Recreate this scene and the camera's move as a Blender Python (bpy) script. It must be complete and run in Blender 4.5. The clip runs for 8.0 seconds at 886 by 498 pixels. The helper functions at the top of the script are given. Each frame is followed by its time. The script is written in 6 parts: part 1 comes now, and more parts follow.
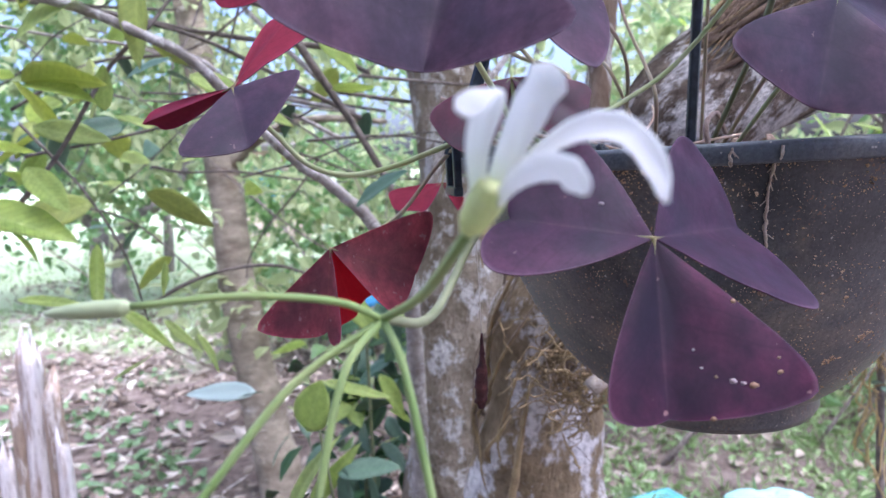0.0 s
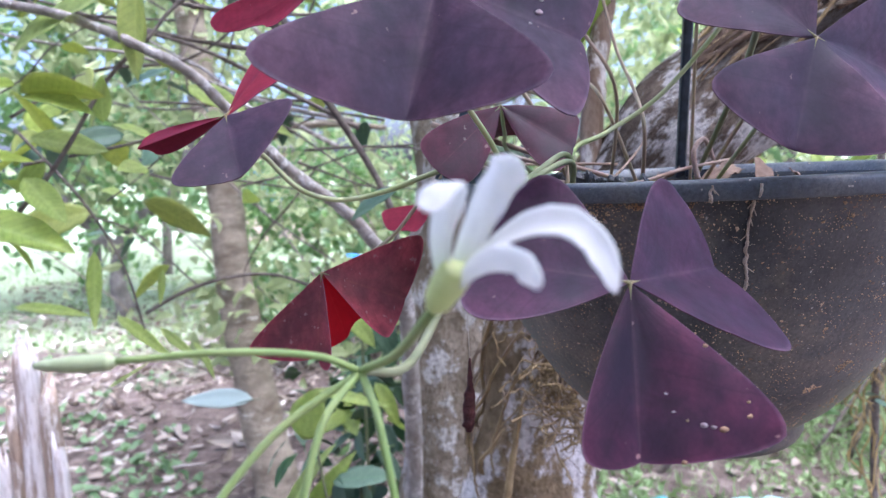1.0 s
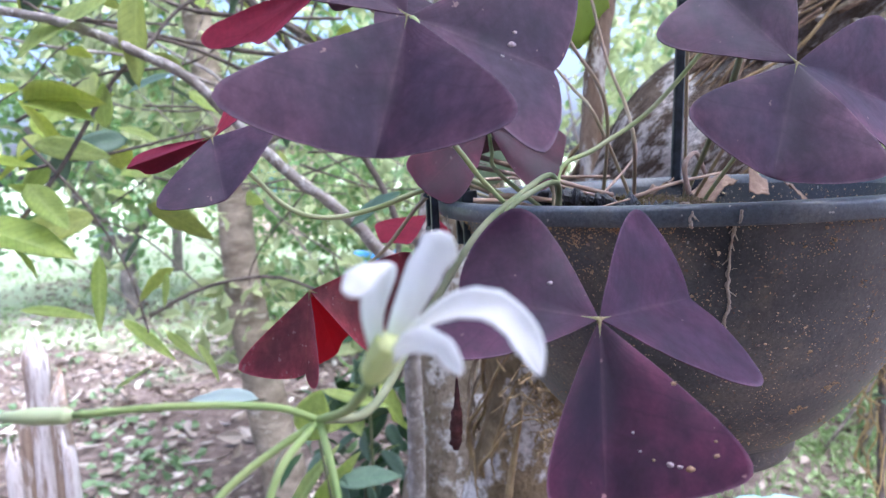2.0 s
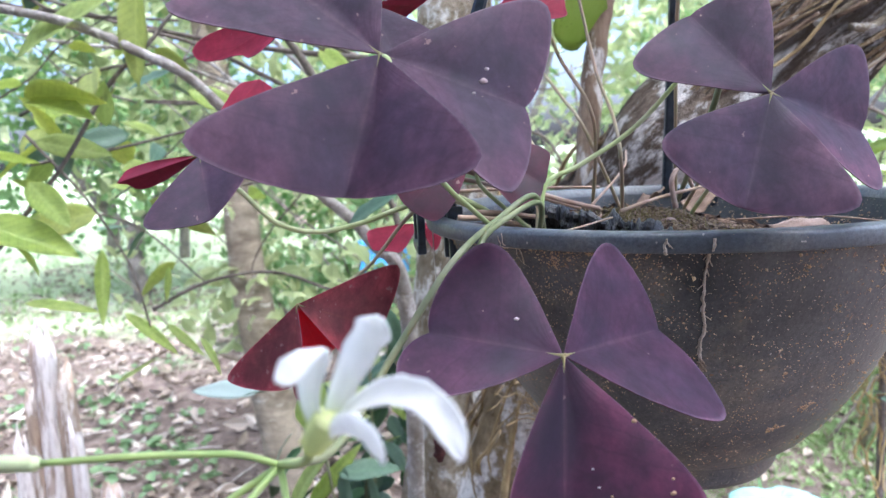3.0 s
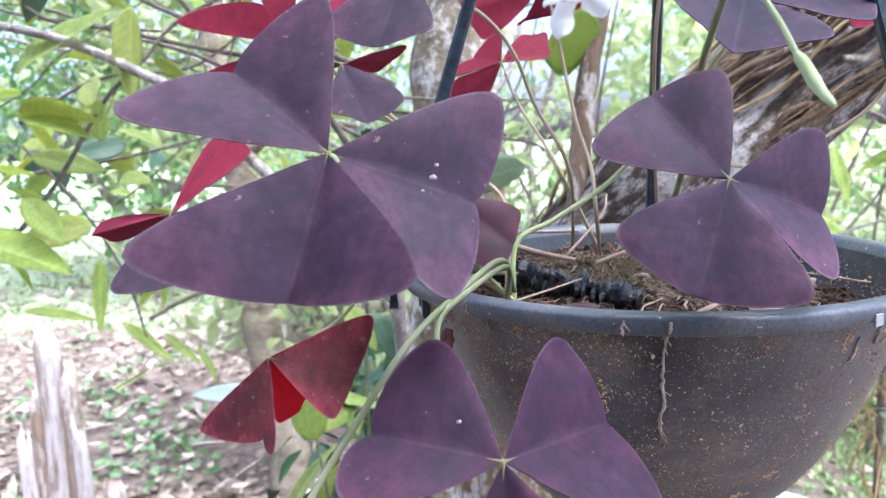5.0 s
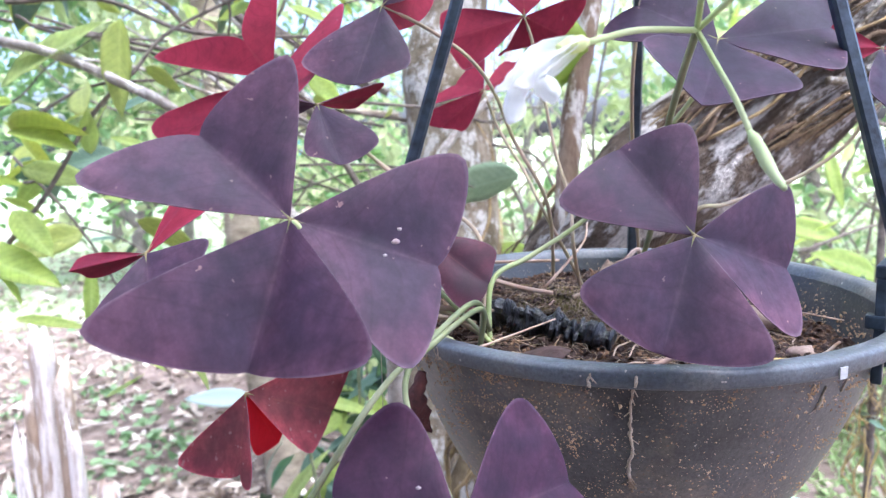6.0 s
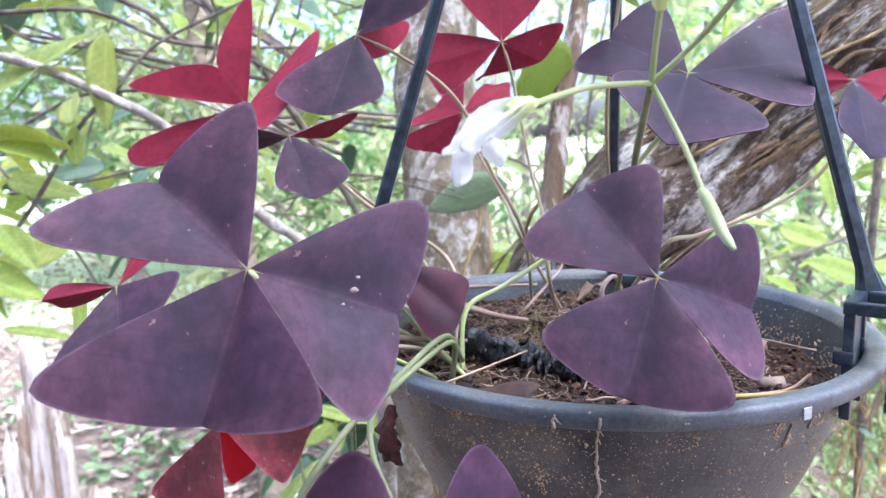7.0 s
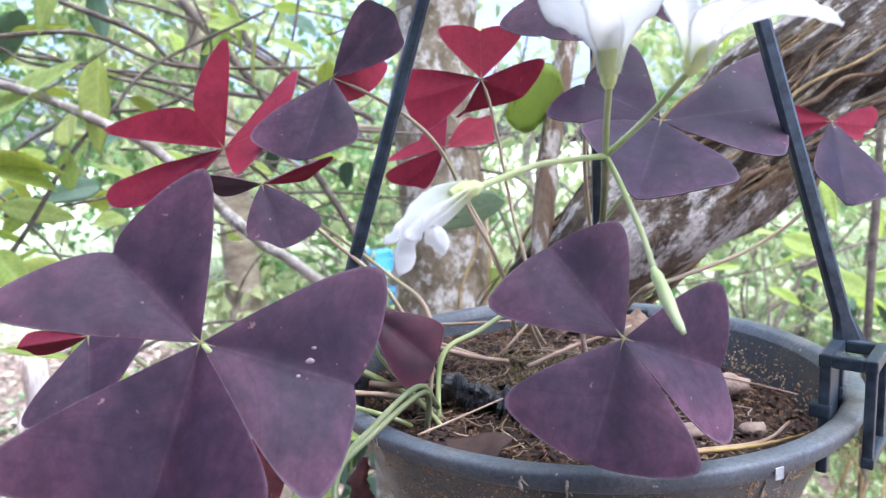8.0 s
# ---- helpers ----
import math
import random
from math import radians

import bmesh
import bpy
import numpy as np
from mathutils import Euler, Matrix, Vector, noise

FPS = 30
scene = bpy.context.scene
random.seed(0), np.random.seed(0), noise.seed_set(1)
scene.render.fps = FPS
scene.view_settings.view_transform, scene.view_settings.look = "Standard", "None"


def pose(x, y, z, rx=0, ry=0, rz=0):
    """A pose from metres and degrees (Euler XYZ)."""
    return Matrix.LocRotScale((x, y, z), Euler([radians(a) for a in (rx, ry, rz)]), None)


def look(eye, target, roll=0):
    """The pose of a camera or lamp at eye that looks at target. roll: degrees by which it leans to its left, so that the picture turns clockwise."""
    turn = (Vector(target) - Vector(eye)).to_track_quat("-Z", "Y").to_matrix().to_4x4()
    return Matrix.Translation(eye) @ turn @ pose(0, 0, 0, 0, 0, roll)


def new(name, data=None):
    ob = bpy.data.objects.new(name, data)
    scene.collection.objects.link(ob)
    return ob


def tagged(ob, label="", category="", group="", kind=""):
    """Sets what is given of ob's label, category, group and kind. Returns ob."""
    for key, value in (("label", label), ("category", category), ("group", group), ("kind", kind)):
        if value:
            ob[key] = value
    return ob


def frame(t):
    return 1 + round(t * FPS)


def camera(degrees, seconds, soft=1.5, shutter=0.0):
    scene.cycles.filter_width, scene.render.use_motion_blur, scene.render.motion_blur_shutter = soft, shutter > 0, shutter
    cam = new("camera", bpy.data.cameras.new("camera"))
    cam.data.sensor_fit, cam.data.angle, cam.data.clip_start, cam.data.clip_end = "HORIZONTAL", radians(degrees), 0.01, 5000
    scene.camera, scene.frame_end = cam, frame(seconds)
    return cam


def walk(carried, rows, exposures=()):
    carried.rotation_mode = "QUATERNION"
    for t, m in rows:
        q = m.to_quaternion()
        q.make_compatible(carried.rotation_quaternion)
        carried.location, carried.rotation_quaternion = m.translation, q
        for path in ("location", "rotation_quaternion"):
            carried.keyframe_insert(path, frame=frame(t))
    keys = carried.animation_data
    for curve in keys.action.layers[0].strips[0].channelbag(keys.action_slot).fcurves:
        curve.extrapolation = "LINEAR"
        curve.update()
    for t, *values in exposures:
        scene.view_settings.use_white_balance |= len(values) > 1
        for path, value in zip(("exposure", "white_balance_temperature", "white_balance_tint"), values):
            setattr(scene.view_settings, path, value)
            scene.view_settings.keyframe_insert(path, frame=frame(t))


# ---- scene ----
cam = camera(66.0, 8.0, soft=1.3)
PATH = [
    (0.0, pose(-0.1034, -0.2752, -0.0001, 82.63, 3.33, 0.40)),
    (0.5, pose(-0.1009, -0.2774, 0.0047, 82.93, 3.21, 0.30)),
    (1.0, pose(-0.0995, -0.2779, 0.0079, 82.94, 2.89, 0.37)),
    (2.5, pose(-0.0862, -0.2769, 0.0207, 82.11, 3.14, 1.44)),
    (3.0, pose(-0.0827, -0.2787, 0.0260, 81.55, 2.88, 1.72)),
    (3.5, pose(-0.0802, -0.2777, 0.0314, 81.25, 2.75, 2.01)),
    (4.0, pose(-0.0766, -0.2777, 0.0361, 81.04, 2.43, 1.70)),
    (4.5, pose(-0.0720, -0.2765, 0.0416, 81.11, 2.48, 2.38)),
    (6.0, pose(-0.0598, -0.2738, 0.0635, 80.66, 2.11, 2.30)),
    (6.5, pose(-0.0534, -0.2726, 0.0696, 80.99, 2.32, 2.15)),
    (7.0, pose(-0.0508, -0.2717, 0.0738, 80.75, 2.04, 2.03)),
    (7.5, pose(-0.0453, -0.2697, 0.0807, 81.02, 2.25, 2.24)),
    (8.0, pose(-0.0394, -0.2672, 0.0873, 81.25, 2.42, 2.44)),
]
cam.data.dof.use_dof, cam.data.dof.focus_distance, cam.data.dof.aperture_fstop = True, 0.195, 26.0
walk(cam, PATH, exposures=((0.0, 1.88, 5150, 23), (1.2, 1.94, 5150, 22), (2.5, 2.03, 5230, 18), (3.0, 2.11, 5300, 14), (3.5, 2.15, 5280, 14), (4.0, 2.30, 5280, 16), (4.5, 2.31, 5280, 16), (6.0, 2.49, 5280, 17), (7.0, 2.46, 5280, 17), (8.0, 2.21, 5350, 16)))

from mathutils.bvhtree import BVHTree

# ---- light ----
world = bpy.data.worlds.new("world")
scene.world = world
world.use_nodes = True
wn = world.node_tree
sky = wn.nodes.new("ShaderNodeTexSky")
sky.sky_type = "NISHITA"
sky.sun_disc = False
sky.sun_elevation, sky.sun_rotation = radians(71), radians(134)
sky.air_density, sky.dust_density, sky.ozone_density = 0.7, 6.0, 0.3
background = wn.nodes["Background"]
background.inputs["Strength"].default_value = 0.15
wn.links.new(sky.outputs[0], background.inputs["Color"])

sun = new("sun", bpy.data.lights.new("sun", "SUN"))
sun.data.energy, sun.data.angle, sun.data.color = 2.0, radians(35), (1.0, 0.98, 0.95)
sun.matrix_world = look((0, 0, 0), (-0.25, 0.24, -1.0))


# ---- materials ----
class Nodes:
    """A small writer of node materials."""

    def __init__(self, name):
        self.mat = bpy.data.materials.new(name)
        self.mat.use_nodes = True
        self.tree = self.mat.node_tree
        self.bsdf = self.tree.nodes["Principled BSDF"]
        self.out = self.tree.nodes["Material Output"]
        self.coord = self.tree.nodes.new("ShaderNodeTexCoord")

    def add(self, kind, **inputs):
        n = self.tree.nodes.new("ShaderNode" + kind)
        for key, value in inputs.items():
            self.put(n.inputs[key.replace("_", " ")], value)
        return n

    def put(self, socket, value):
        if isinstance(value, bpy.types.NodeSocket):
            self.tree.links.new(value, socket)
        else:
            socket.default_value = value

    def noise(self, scale, detail=4.0, rough=0.55, where="Object", stretch=None):
        n = self.add("TexNoise", Scale=scale, Detail=detail, Roughness=rough)
        v = self.coord.outputs[where]
        if stretch:
            m = self.add("Mapping", Scale=stretch)
            self.put(m.inputs["Vector"], v)
            v = m.outputs[0]
        self.put(n.inputs["Vector"], v)
        return n.outputs["Fac"]

    def ramp(self, fac, *stops):
        r = self.add("ValToRGB")
        self.put(r.inputs[0], fac)
        e = r.color_ramp.elements
        while len(e) < len(stops):
            e.new(0.5)
        for k, (p, c) in zip(e, stops):
            k.position = p
            k.color = (*c, 1) if len(c) == 3 else c
        return r.outputs[0]

    def mix(self, fac, a, b, blend="MIX"):
        n = self.tree.nodes.new("ShaderNodeMix")
        n.data_type, n.blend_type = "RGBA", blend
        for socket, value in ((n.inputs[0], fac), (n.inputs[6], a), (n.inputs[7], b)):
            if isinstance(value, tuple):
                value = (*value, 1)
            self.put(socket, value)
        return n.outputs[2]

    def math(self, op, a, b=0.0):
        n = self.tree.nodes.new("ShaderNodeMath")
        n.operation = op
        self.put(n.inputs[0], a), self.put(n.inputs[1], b)
        return n.outputs[0]

    def bump(self, height, strength=0.3, distance=0.001):
        n = self.add("Bump", Strength=strength, Distance=distance)
        self.put(n.inputs["Height"], height)
        self.put(self.bsdf.inputs["Normal"], n.outputs[0])

    def set(self, color=None, rough=None, spec=None, metal=None):
        for key, value in (("Base Color", color), ("Roughness", rough), ("Specular IOR Level", spec), ("Metallic", metal)):
            if value is not None:
                if isinstance(value, tuple):
                    value = (*value, 1)
                self.put(self.bsdf.inputs[key], value)
        return self

    def thin(self, color, share):
        """Lets light through a leaf or petal."""
        t = self.tree.nodes.new("ShaderNodeBsdfTranslucent")
        self.put(t.inputs["Color"], (*color, 1) if isinstance(color, tuple) else color)
        m = self.tree.nodes.new("ShaderNodeMixShader")
        m.inputs[0].default_value = share
        self.tree.links.new(self.bsdf.outputs[0], m.inputs[1])
        self.tree.links.new(t.outputs[0], m.inputs[2])
        self.tree.links.new(m.outputs[0], self.out.inputs[0])
        return self


def oxalis_material(name, inner, outer, vein, through_color, share, rough, spots, gloss=0.31, mottle=1.0):
    n = Nodes(name)
    uv = n.add("SeparateXYZ")
    n.put(uv.inputs[0], n.coord.outputs["UV"])
    along, across = uv.outputs[0], uv.outputs[1]
    cloud = n.noise(90, 5)
    fine = n.noise(900, 3)
    edge = n.math("POWER", n.math("MAXIMUM", across, n.math("POWER", along, 3.0)), 2.2)
    wide = n.noise(38, 4, 0.6)
    edge = n.math("ADD", n.math("MULTIPLY", edge, 0.58), n.math("MULTIPLY", n.math("SUBTRACT", n.math("ADD", cloud, wide), 0.85), 1.3))
    color = n.mix(n.ramp(edge, (0.05, (0, 0, 0)), (0.95, (1, 1, 1))), inner, outer)
    # fans of fine veins that run out from the joint
    fan = n.math("DIVIDE", across, n.math("ADD", along, 0.12))
    wave = n.math("SINE", n.math("ADD", n.math("MULTIPLY", fan, 15.0), n.math("MULTIPLY", cloud, 2.5)))
    lines = n.ramp(wave, (0.90, (0, 0, 0)), (1.0, (0.035, 0.035, 0.035)))
    color = n.mix(lines, color, vein)
    # side veins that branch from the midrib
    branch = n.math("SINE", n.math("ADD", n.math("MULTIPLY", n.math("SUBTRACT", along, n.math("MULTIPLY", across, 0.42)), 46.0), n.math("MULTIPLY", wide, 9.0)))
    color = n.mix(n.ramp(branch, (0.86, (0, 0, 0)), (1.0, (0.26, 0.26, 0.26))), color, tuple(0.5 * v for v in inner))
    rib = n.ramp(across, (0.0, (0.24, 0.24, 0.24)), (0.035, (0, 0, 0)))
    color = n.mix(rib, color, vein)
    color = n.mix(n.ramp(across, (0.955, (0, 0, 0)), (1.0, (0.5, 0.5, 0.5))), color, tuple(0.12 + 1.6 * v for v in outer))
    blotch = n.noise(200, 4, 0.7)
    color = n.mix(n.ramp(blotch, (0.35, (0.45, 0.45, 0.45)), (0.55, (0, 0, 0))), color, inner)
    dots = n.noise(330, 2)
    color = n.mix(n.ramp(dots, (spots, (0, 0, 0)), (spots + 0.02, (0.8, 0.8, 0.8))), color, (0.30, 0.16, 0.16))
    color = n.mix(1.0, color, n.ramp(n.noise(420, 4, 0.7), (0.30, (0.88, 0.88, 0.88)), (0.70, (1.04, 1.04, 1.04))), "MULTIPLY")
    color = n.mix(1.0, color, n.ramp(n.noise(55, 6, 0.75), (0.33, (0.52, 0.55, 0.62)), (0.66, (1.34, 1.25, 1.20))), "MULTIPLY") if mottle == 1.0 else color
    color = n.mix(mottle, color, n.ramp(n.noise(190, 5, 0.7, stretch=(1, 1, 0.6)), (0.35, (0.66, 0.69, 0.74)), (0.65, (1.30, 1.24, 1.18))), "MULTIPLY")
    n.set(color, n.ramp(cloud, (0.3, (rough - 0.05,) * 3), (0.7, (rough + 0.12,) * 3)), gloss)
    n.bump(n.math("ADD", fine, n.math("MULTIPLY", wave, 0.25)), 0.07, 0.0004)
    return n.thin(through_color, share).mat


PURPLE = oxalis_material("oxalis_purple", (0.036, 0.0200, 0.046), (0.096, 0.041, 0.075), (0.17, 0.09, 0.12),
                         (0.35, 0.02, 0.10), 0.10, 0.60, 0.73, 0.40)
# redder pigment, with the low front leaflet's shade darkened into the colour
PURPLE_SHADED = oxalis_material("oxalis_shaded_purple", (0.016, 0.0062, 0.020), (0.092, 0.019, 0.052), (0.15, 0.06, 0.09),
                              (0.40, 0.02, 0.09), 0.09, 0.55, 0.735, 0.26)
PURPLE_MID = oxalis_material("oxalis_plum", (0.027, 0.0125, 0.035), (0.088, 0.029, 0.066), (0.16, 0.08, 0.10),
                             (0.38, 0.02, 0.09), 0.10, 0.58, 0.735, 0.34)
PURPLE_BLUE = oxalis_material("oxalis_violet", (0.023, 0.0150, 0.040), (0.066, 0.029, 0.064), (0.14, 0.09, 0.14),
                              (0.30, 0.02, 0.11), 0.09, 0.60, 0.73, 0.32)
CRIMSON = oxalis_material("oxalis_crimson", (0.245, 0.021, 0.044), (0.305, 0.027, 0.058), (0.44, 0.10, 0.10),
                          (0.42, 0.026, 0.066), 0.15, 0.6, 0.76, 0.15, 0.55)
# crimson lightened in colour and thinned, as if lit from behind
CRIMSON_BACKLIT = oxalis_material("oxalis_backlit_crimson", (0.36, 0.020, 0.040), (0.44, 0.026, 0.050), (0.48, 0.10, 0.10),
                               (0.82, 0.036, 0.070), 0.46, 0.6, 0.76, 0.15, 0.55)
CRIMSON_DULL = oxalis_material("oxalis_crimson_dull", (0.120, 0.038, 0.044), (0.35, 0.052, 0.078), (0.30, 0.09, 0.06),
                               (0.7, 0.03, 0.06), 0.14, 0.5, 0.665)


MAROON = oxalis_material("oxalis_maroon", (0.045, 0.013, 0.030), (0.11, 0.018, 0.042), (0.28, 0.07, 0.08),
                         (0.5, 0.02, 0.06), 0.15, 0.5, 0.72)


def stalk_material(name, a, b, scale=60):
    n = Nodes(name)
    n.set(n.mix(n.ramp(n.noise(scale, 4), (0.35, (0, 0, 0)), (0.65, (1, 1, 1))), a, b), 0.50, 0.3)
    n.bump(n.noise(1200, 2), 0.2, 0.0004)
    n.bsdf.inputs["Subsurface Weight"].default_value = 0.15
    n.bsdf.inputs["Subsurface Radius"].default_value = (0.002, 0.002, 0.001)
    return n.mat


STALK = stalk_material("pale_green_stalk", (0.38, 0.46, 0.18), (0.50, 0.53, 0.29))
STALK_GREEN = stalk_material("fresh_green_stalk", (0.165, 0.195, 0.09), (0.28, 0.29, 0.165))
STALK_TAN = stalk_material("tan_stalk", (0.44, 0.32, 0.24), (0.40, 0.36, 0.20))
STRAW = stalk_material("dry_straw", (0.52, 0.40, 0.30), (0.38, 0.24, 0.17), 90)
STRAW_YELLOW = stalk_material("yellow_straw", (0.48, 0.34, 0.12), (0.36, 0.25, 0.11), 90)

PEDICEL = stalk_material("slender_green_pedicel", (0.25, 0.36, 0.11), (0.38, 0.46, 0.17))
HUB = stalk_material("olive_leaf_hub", (0.21, 0.18, 0.075), (0.28, 0.20, 0.10), 400)


def petal_material():
    n = Nodes("white_petal")
    uv = n.add("SeparateXYZ")
    n.put(uv.inputs[0], n.coord.outputs["UV"])
    c = n.ramp(uv.outputs[0], (0.0, (0.55, 0.66, 0.22)), (0.28, (0.92, 0.93, 0.84)), (0.5, (0.95, 0.95, 0.95)))
    n.set(c, 0.5, 0.3)
    n.bump(n.noise(500, 3, stretch=(1, 1, 0.2)), 0.15, 0.0005)
    return n.thin((0.98, 0.98, 0.97), 0.62).mat


PETAL = petal_material()
n = Nodes("yellow_green_sepal")
n.set(n.mix(n.noise(160, 4), (0.78, 0.82, 0.38), (0.88, 0.90, 0.56)), 0.55, 0.25)
n.bump(n.noise(900, 2), 0.15, 0.0004)
SEPAL = n.thin((0.85, 0.92, 0.45), 0.4).mat
BUD = stalk_material("cream_green_bud", (0.58, 0.64, 0.36), (0.48, 0.57, 0.27))


def pot_material(name, base, dust, speck, amount, specks=0.715):
    n = Nodes(name)
    film = n.ramp(n.noise(26, 6, 0.65), (0.30, (0, 0, 0)), (0.75, (1, 1, 1)))
    c = n.mix(film, base, dust)
    runs = n.ramp(n.noise(70, 4, stretch=(1, 1, 0.12)), (0.55, (0, 0, 0)), (0.75, (0.4, 0.4, 0.4)))
    c = n.mix(runs, c, (0.095, 0.083, 0.072))
    stain = n.ramp(n.noise(17, 5, 0.7), (0.48, (0, 0, 0)), (0.70, (0.75, 0.75, 0.75)))
    c = n.mix(stain, c, tuple(v * k for v, k in zip(dust, (1.55, 1.30, 0.95))))
    c = n.mix(1.0, c, n.ramp(n.noise(900, 3, 0.7), (0.30, (0.62, 0.62, 0.62)), (0.70, (1.25, 1.25, 1.25))), "MULTIPLY")
    patch = n.ramp(n.noise(45, 3), (0.45, (0, 0, 0)), (0.65, (1, 1, 1)))
    grains = n.ramp(n.noise(700, 2), (amount, (0, 0, 0)), (amount + 0.02, (1, 1, 1)))
    c = n.mix(n.math("MULTIPLY", grains, patch), c, speck)
    tiny = n.ramp(n.noise(1300, 1), (specks, (0, 0, 0)), (specks + 0.015, (1, 1, 1)))
    c = n.mix(tiny, c, (0.42, 0.34, 0.24))
    smear = n.ramp(n.noise(130, 6, 0.75), (0.60, (0, 0, 0)), (0.68, (0.55, 0.55, 0.55)))
    c = n.mix(n.math("MULTIPLY", smear, patch), c, tuple(0.5 * v for v in speck) if specks > 0.75 else (0.24, 0.185, 0.13))
    fleck = n.ramp(n.noise(420, 2, 0.4), (0.745, (0, 0, 0)), (0.765, (0.8, 0.8, 0.8)))
    c = n.mix(fleck, c, (0.50, 0.47, 0.42))
    n.set(c, n.ramp(film, (0, (0.32,) * 3), (1, (0.52,) * 3)), 0.6)
    n.bump(n.math("ADD", n.noise(500, 4), n.math("MULTIPLY", grains, 1.2)), 0.3, 0.0006)
    return n.mat


POT = pot_material("dusty_black_plastic", (0.034, 0.035, 0.037), (0.182, 0.175, 0.166), (0.22, 0.12, 0.065), 0.64)
RIM = pot_material("grey_worn_plastic", (0.066, 0.078, 0.092), (0.160, 0.180, 0.202), (0.22, 0.16, 0.12), 0.70, 0.78)
INNER = pot_material("inner_plastic", (0.030, 0.036, 0.042), (0.060, 0.068, 0.072), (0.28, 0.15, 0.08), 0.68)


def simple(name, a, b, scale, rough=0.7, bump_scale=0, strength=0.4, distance=0.001, spec=0.3, stretch=None):
    n = Nodes(name)
    n.set(n.mix(n.ramp(n.noise(scale, 6, 0.62, stretch=stretch), (0.32, (0, 0, 0)), (0.68, (1, 1, 1))), a, b), rough, spec)
    if bump_scale:
        n.bump(n.noise(bump_scale, 6, 0.65, stretch=stretch), strength, distance)
    return n.mat


ROD = simple("black_rod_plastic", (0.009, 0.014, 0.022), (0.050, 0.070, 0.096), 190, 0.34, 700, 0.3, 0.0004, 0.5)
SOIL = simple("dark_potting_soil", (0.030, 0.018, 0.012), (0.13, 0.075, 0.045), 260, 0.95, 420, 1.0, 0.004)
CHIP = simple("bark_chip", (0.085, 0.045, 0.026), (0.29, 0.175, 0.10), 220, 0.9, 600, 0.6, 0.001)
CHIP_DARK = simple("dark_chip", (0.035, 0.022, 0.018), (0.09, 0.055, 0.04), 220, 0.85, 600, 0.6, 0.001)
MOSS = simple("green_moss", (0.15, 0.14, 0.04), (0.34, 0.275, 0.12), 300, 0.95, 900, 0.8, 0.002)
TUBE = simple("wet_black_husk", (0.008, 0.008, 0.010), (0.030, 0.032, 0.038), 250, 0.30, 900, 0.5, 0.001, 0.6)
PALE = simple("pale_cork", (0.50, 0.39, 0.33), (0.27, 0.175, 0.135), 160, 0.85, 500, 0.6, 0.001)
DEADLEAF = simple("dry_brown_leaf", (0.035, 0.020, 0.016), (0.105, 0.064, 0.052), 80, 0.75, 400, 0.5, 0.001)
TANLEAF = simple("tan_dry_leaf", (0.15, 0.095, 0.065), (0.30, 0.21, 0.15), 90, 0.8, 400, 0.5, 0.001)
WITHERED = simple("withered_maroon", (0.035, 0.012, 0.012), (0.10, 0.030, 0.026), 300, 0.7, 900, 0.8, 0.001)
THREAD = simple("silk_thread", (0.50, 0.46, 0.38), (0.35, 0.30, 0.24), 90, 0.7)


def bark_material(name, dark, mid, pale, cut, stretch, scale=14.0, depth=0.012, where="Object"):
    n = Nodes(name)
    big = n.noise(scale, 6, 0.65, stretch=stretch, where=where)
    c = n.mix(n.ramp(big, (0.35, (0, 0, 0)), (0.65, (1, 1, 1))), dark, mid)
    lichen = n.noise(scale * 1.3, 5, 0.7, stretch=stretch, where=where)
    c = n.mix(n.ramp(lichen, (cut, (0, 0, 0)), (cut + 0.07, (0.9, 0.9, 0.9))), c, pale)
    c = n.mix(n.ramp(n.noise(scale * 9, 4, stretch=stretch, where=where), (0.35, (0.5, 0.5, 0.5)), (0.5, (0, 0, 0))), c, dark)
    if where == "UV" and stretch[1] < 0.5:
        split = n.noise(scale * 1.6, 3, 0.5, stretch=(1, 0.10, 1), where=where)
        c = n.mix(n.ramp(split, (0.40, (0.9, 0.9, 0.9)), (0.47, (0, 0, 0))), c, dark)
    n.set(c, 0.9, 0.2)
    n.bump(n.math("ADD", n.noise(scale * 3, 6, 0.7, stretch=stretch, where=where), n.math("MULTIPLY", lichen, 0.7)), 0.9, depth)
    return n.mat


BARK_LEAN = bark_material("flaking_brown_bark", (0.060, 0.040, 0.026), (0.31, 0.24, 0.18), (0.78, 0.73, 0.68), 0.48, (1, 0.42, 1), 44.0, 0.024, "UV")
BARK_STRIP = bark_material("stringy_brown_bark", (0.10, 0.066, 0.045), (0.26, 0.18, 0.12), (0.46, 0.38, 0.31), 0.60, (1, 1, 1), 60.0, 0.004)
CORD = bark_material("tan_cord_bark", (0.11, 0.070, 0.036), (0.37, 0.265, 0.155), (0.50, 0.41, 0.30), 0.60, (1, 1, 1), 80.0, 0.003)
BARK_LICHEN = bark_material("white_lichen_bark", (0.12, 0.086, 0.044), (0.38, 0.28, 0.16), (0.80, 0.75, 0.70), 0.492, (1, 0.7, 1), 17.0, 0.010, "UV")
BARK_PALE = bark_material("lichen_grey_bark", (0.13, 0.10, 0.06), (0.34, 0.285, 0.21), (0.60, 0.575, 0.53), 0.510, (1, 1, 0.75), 26, 0.010)
BARK_SLIM = bark_material("ringed_grey_bark", (0.14, 0.11, 0.075), (0.32, 0.275, 0.20), (0.46, 0.43, 0.35), 0.60, (1, 1, 2.5), 9)
BARK_DARK = bark_material("dark_bark", (0.11, 0.10, 0.085), (0.25, 0.22, 0.19), (0.42, 0.40, 0.36), 0.60, (1, 1, 1), 9)
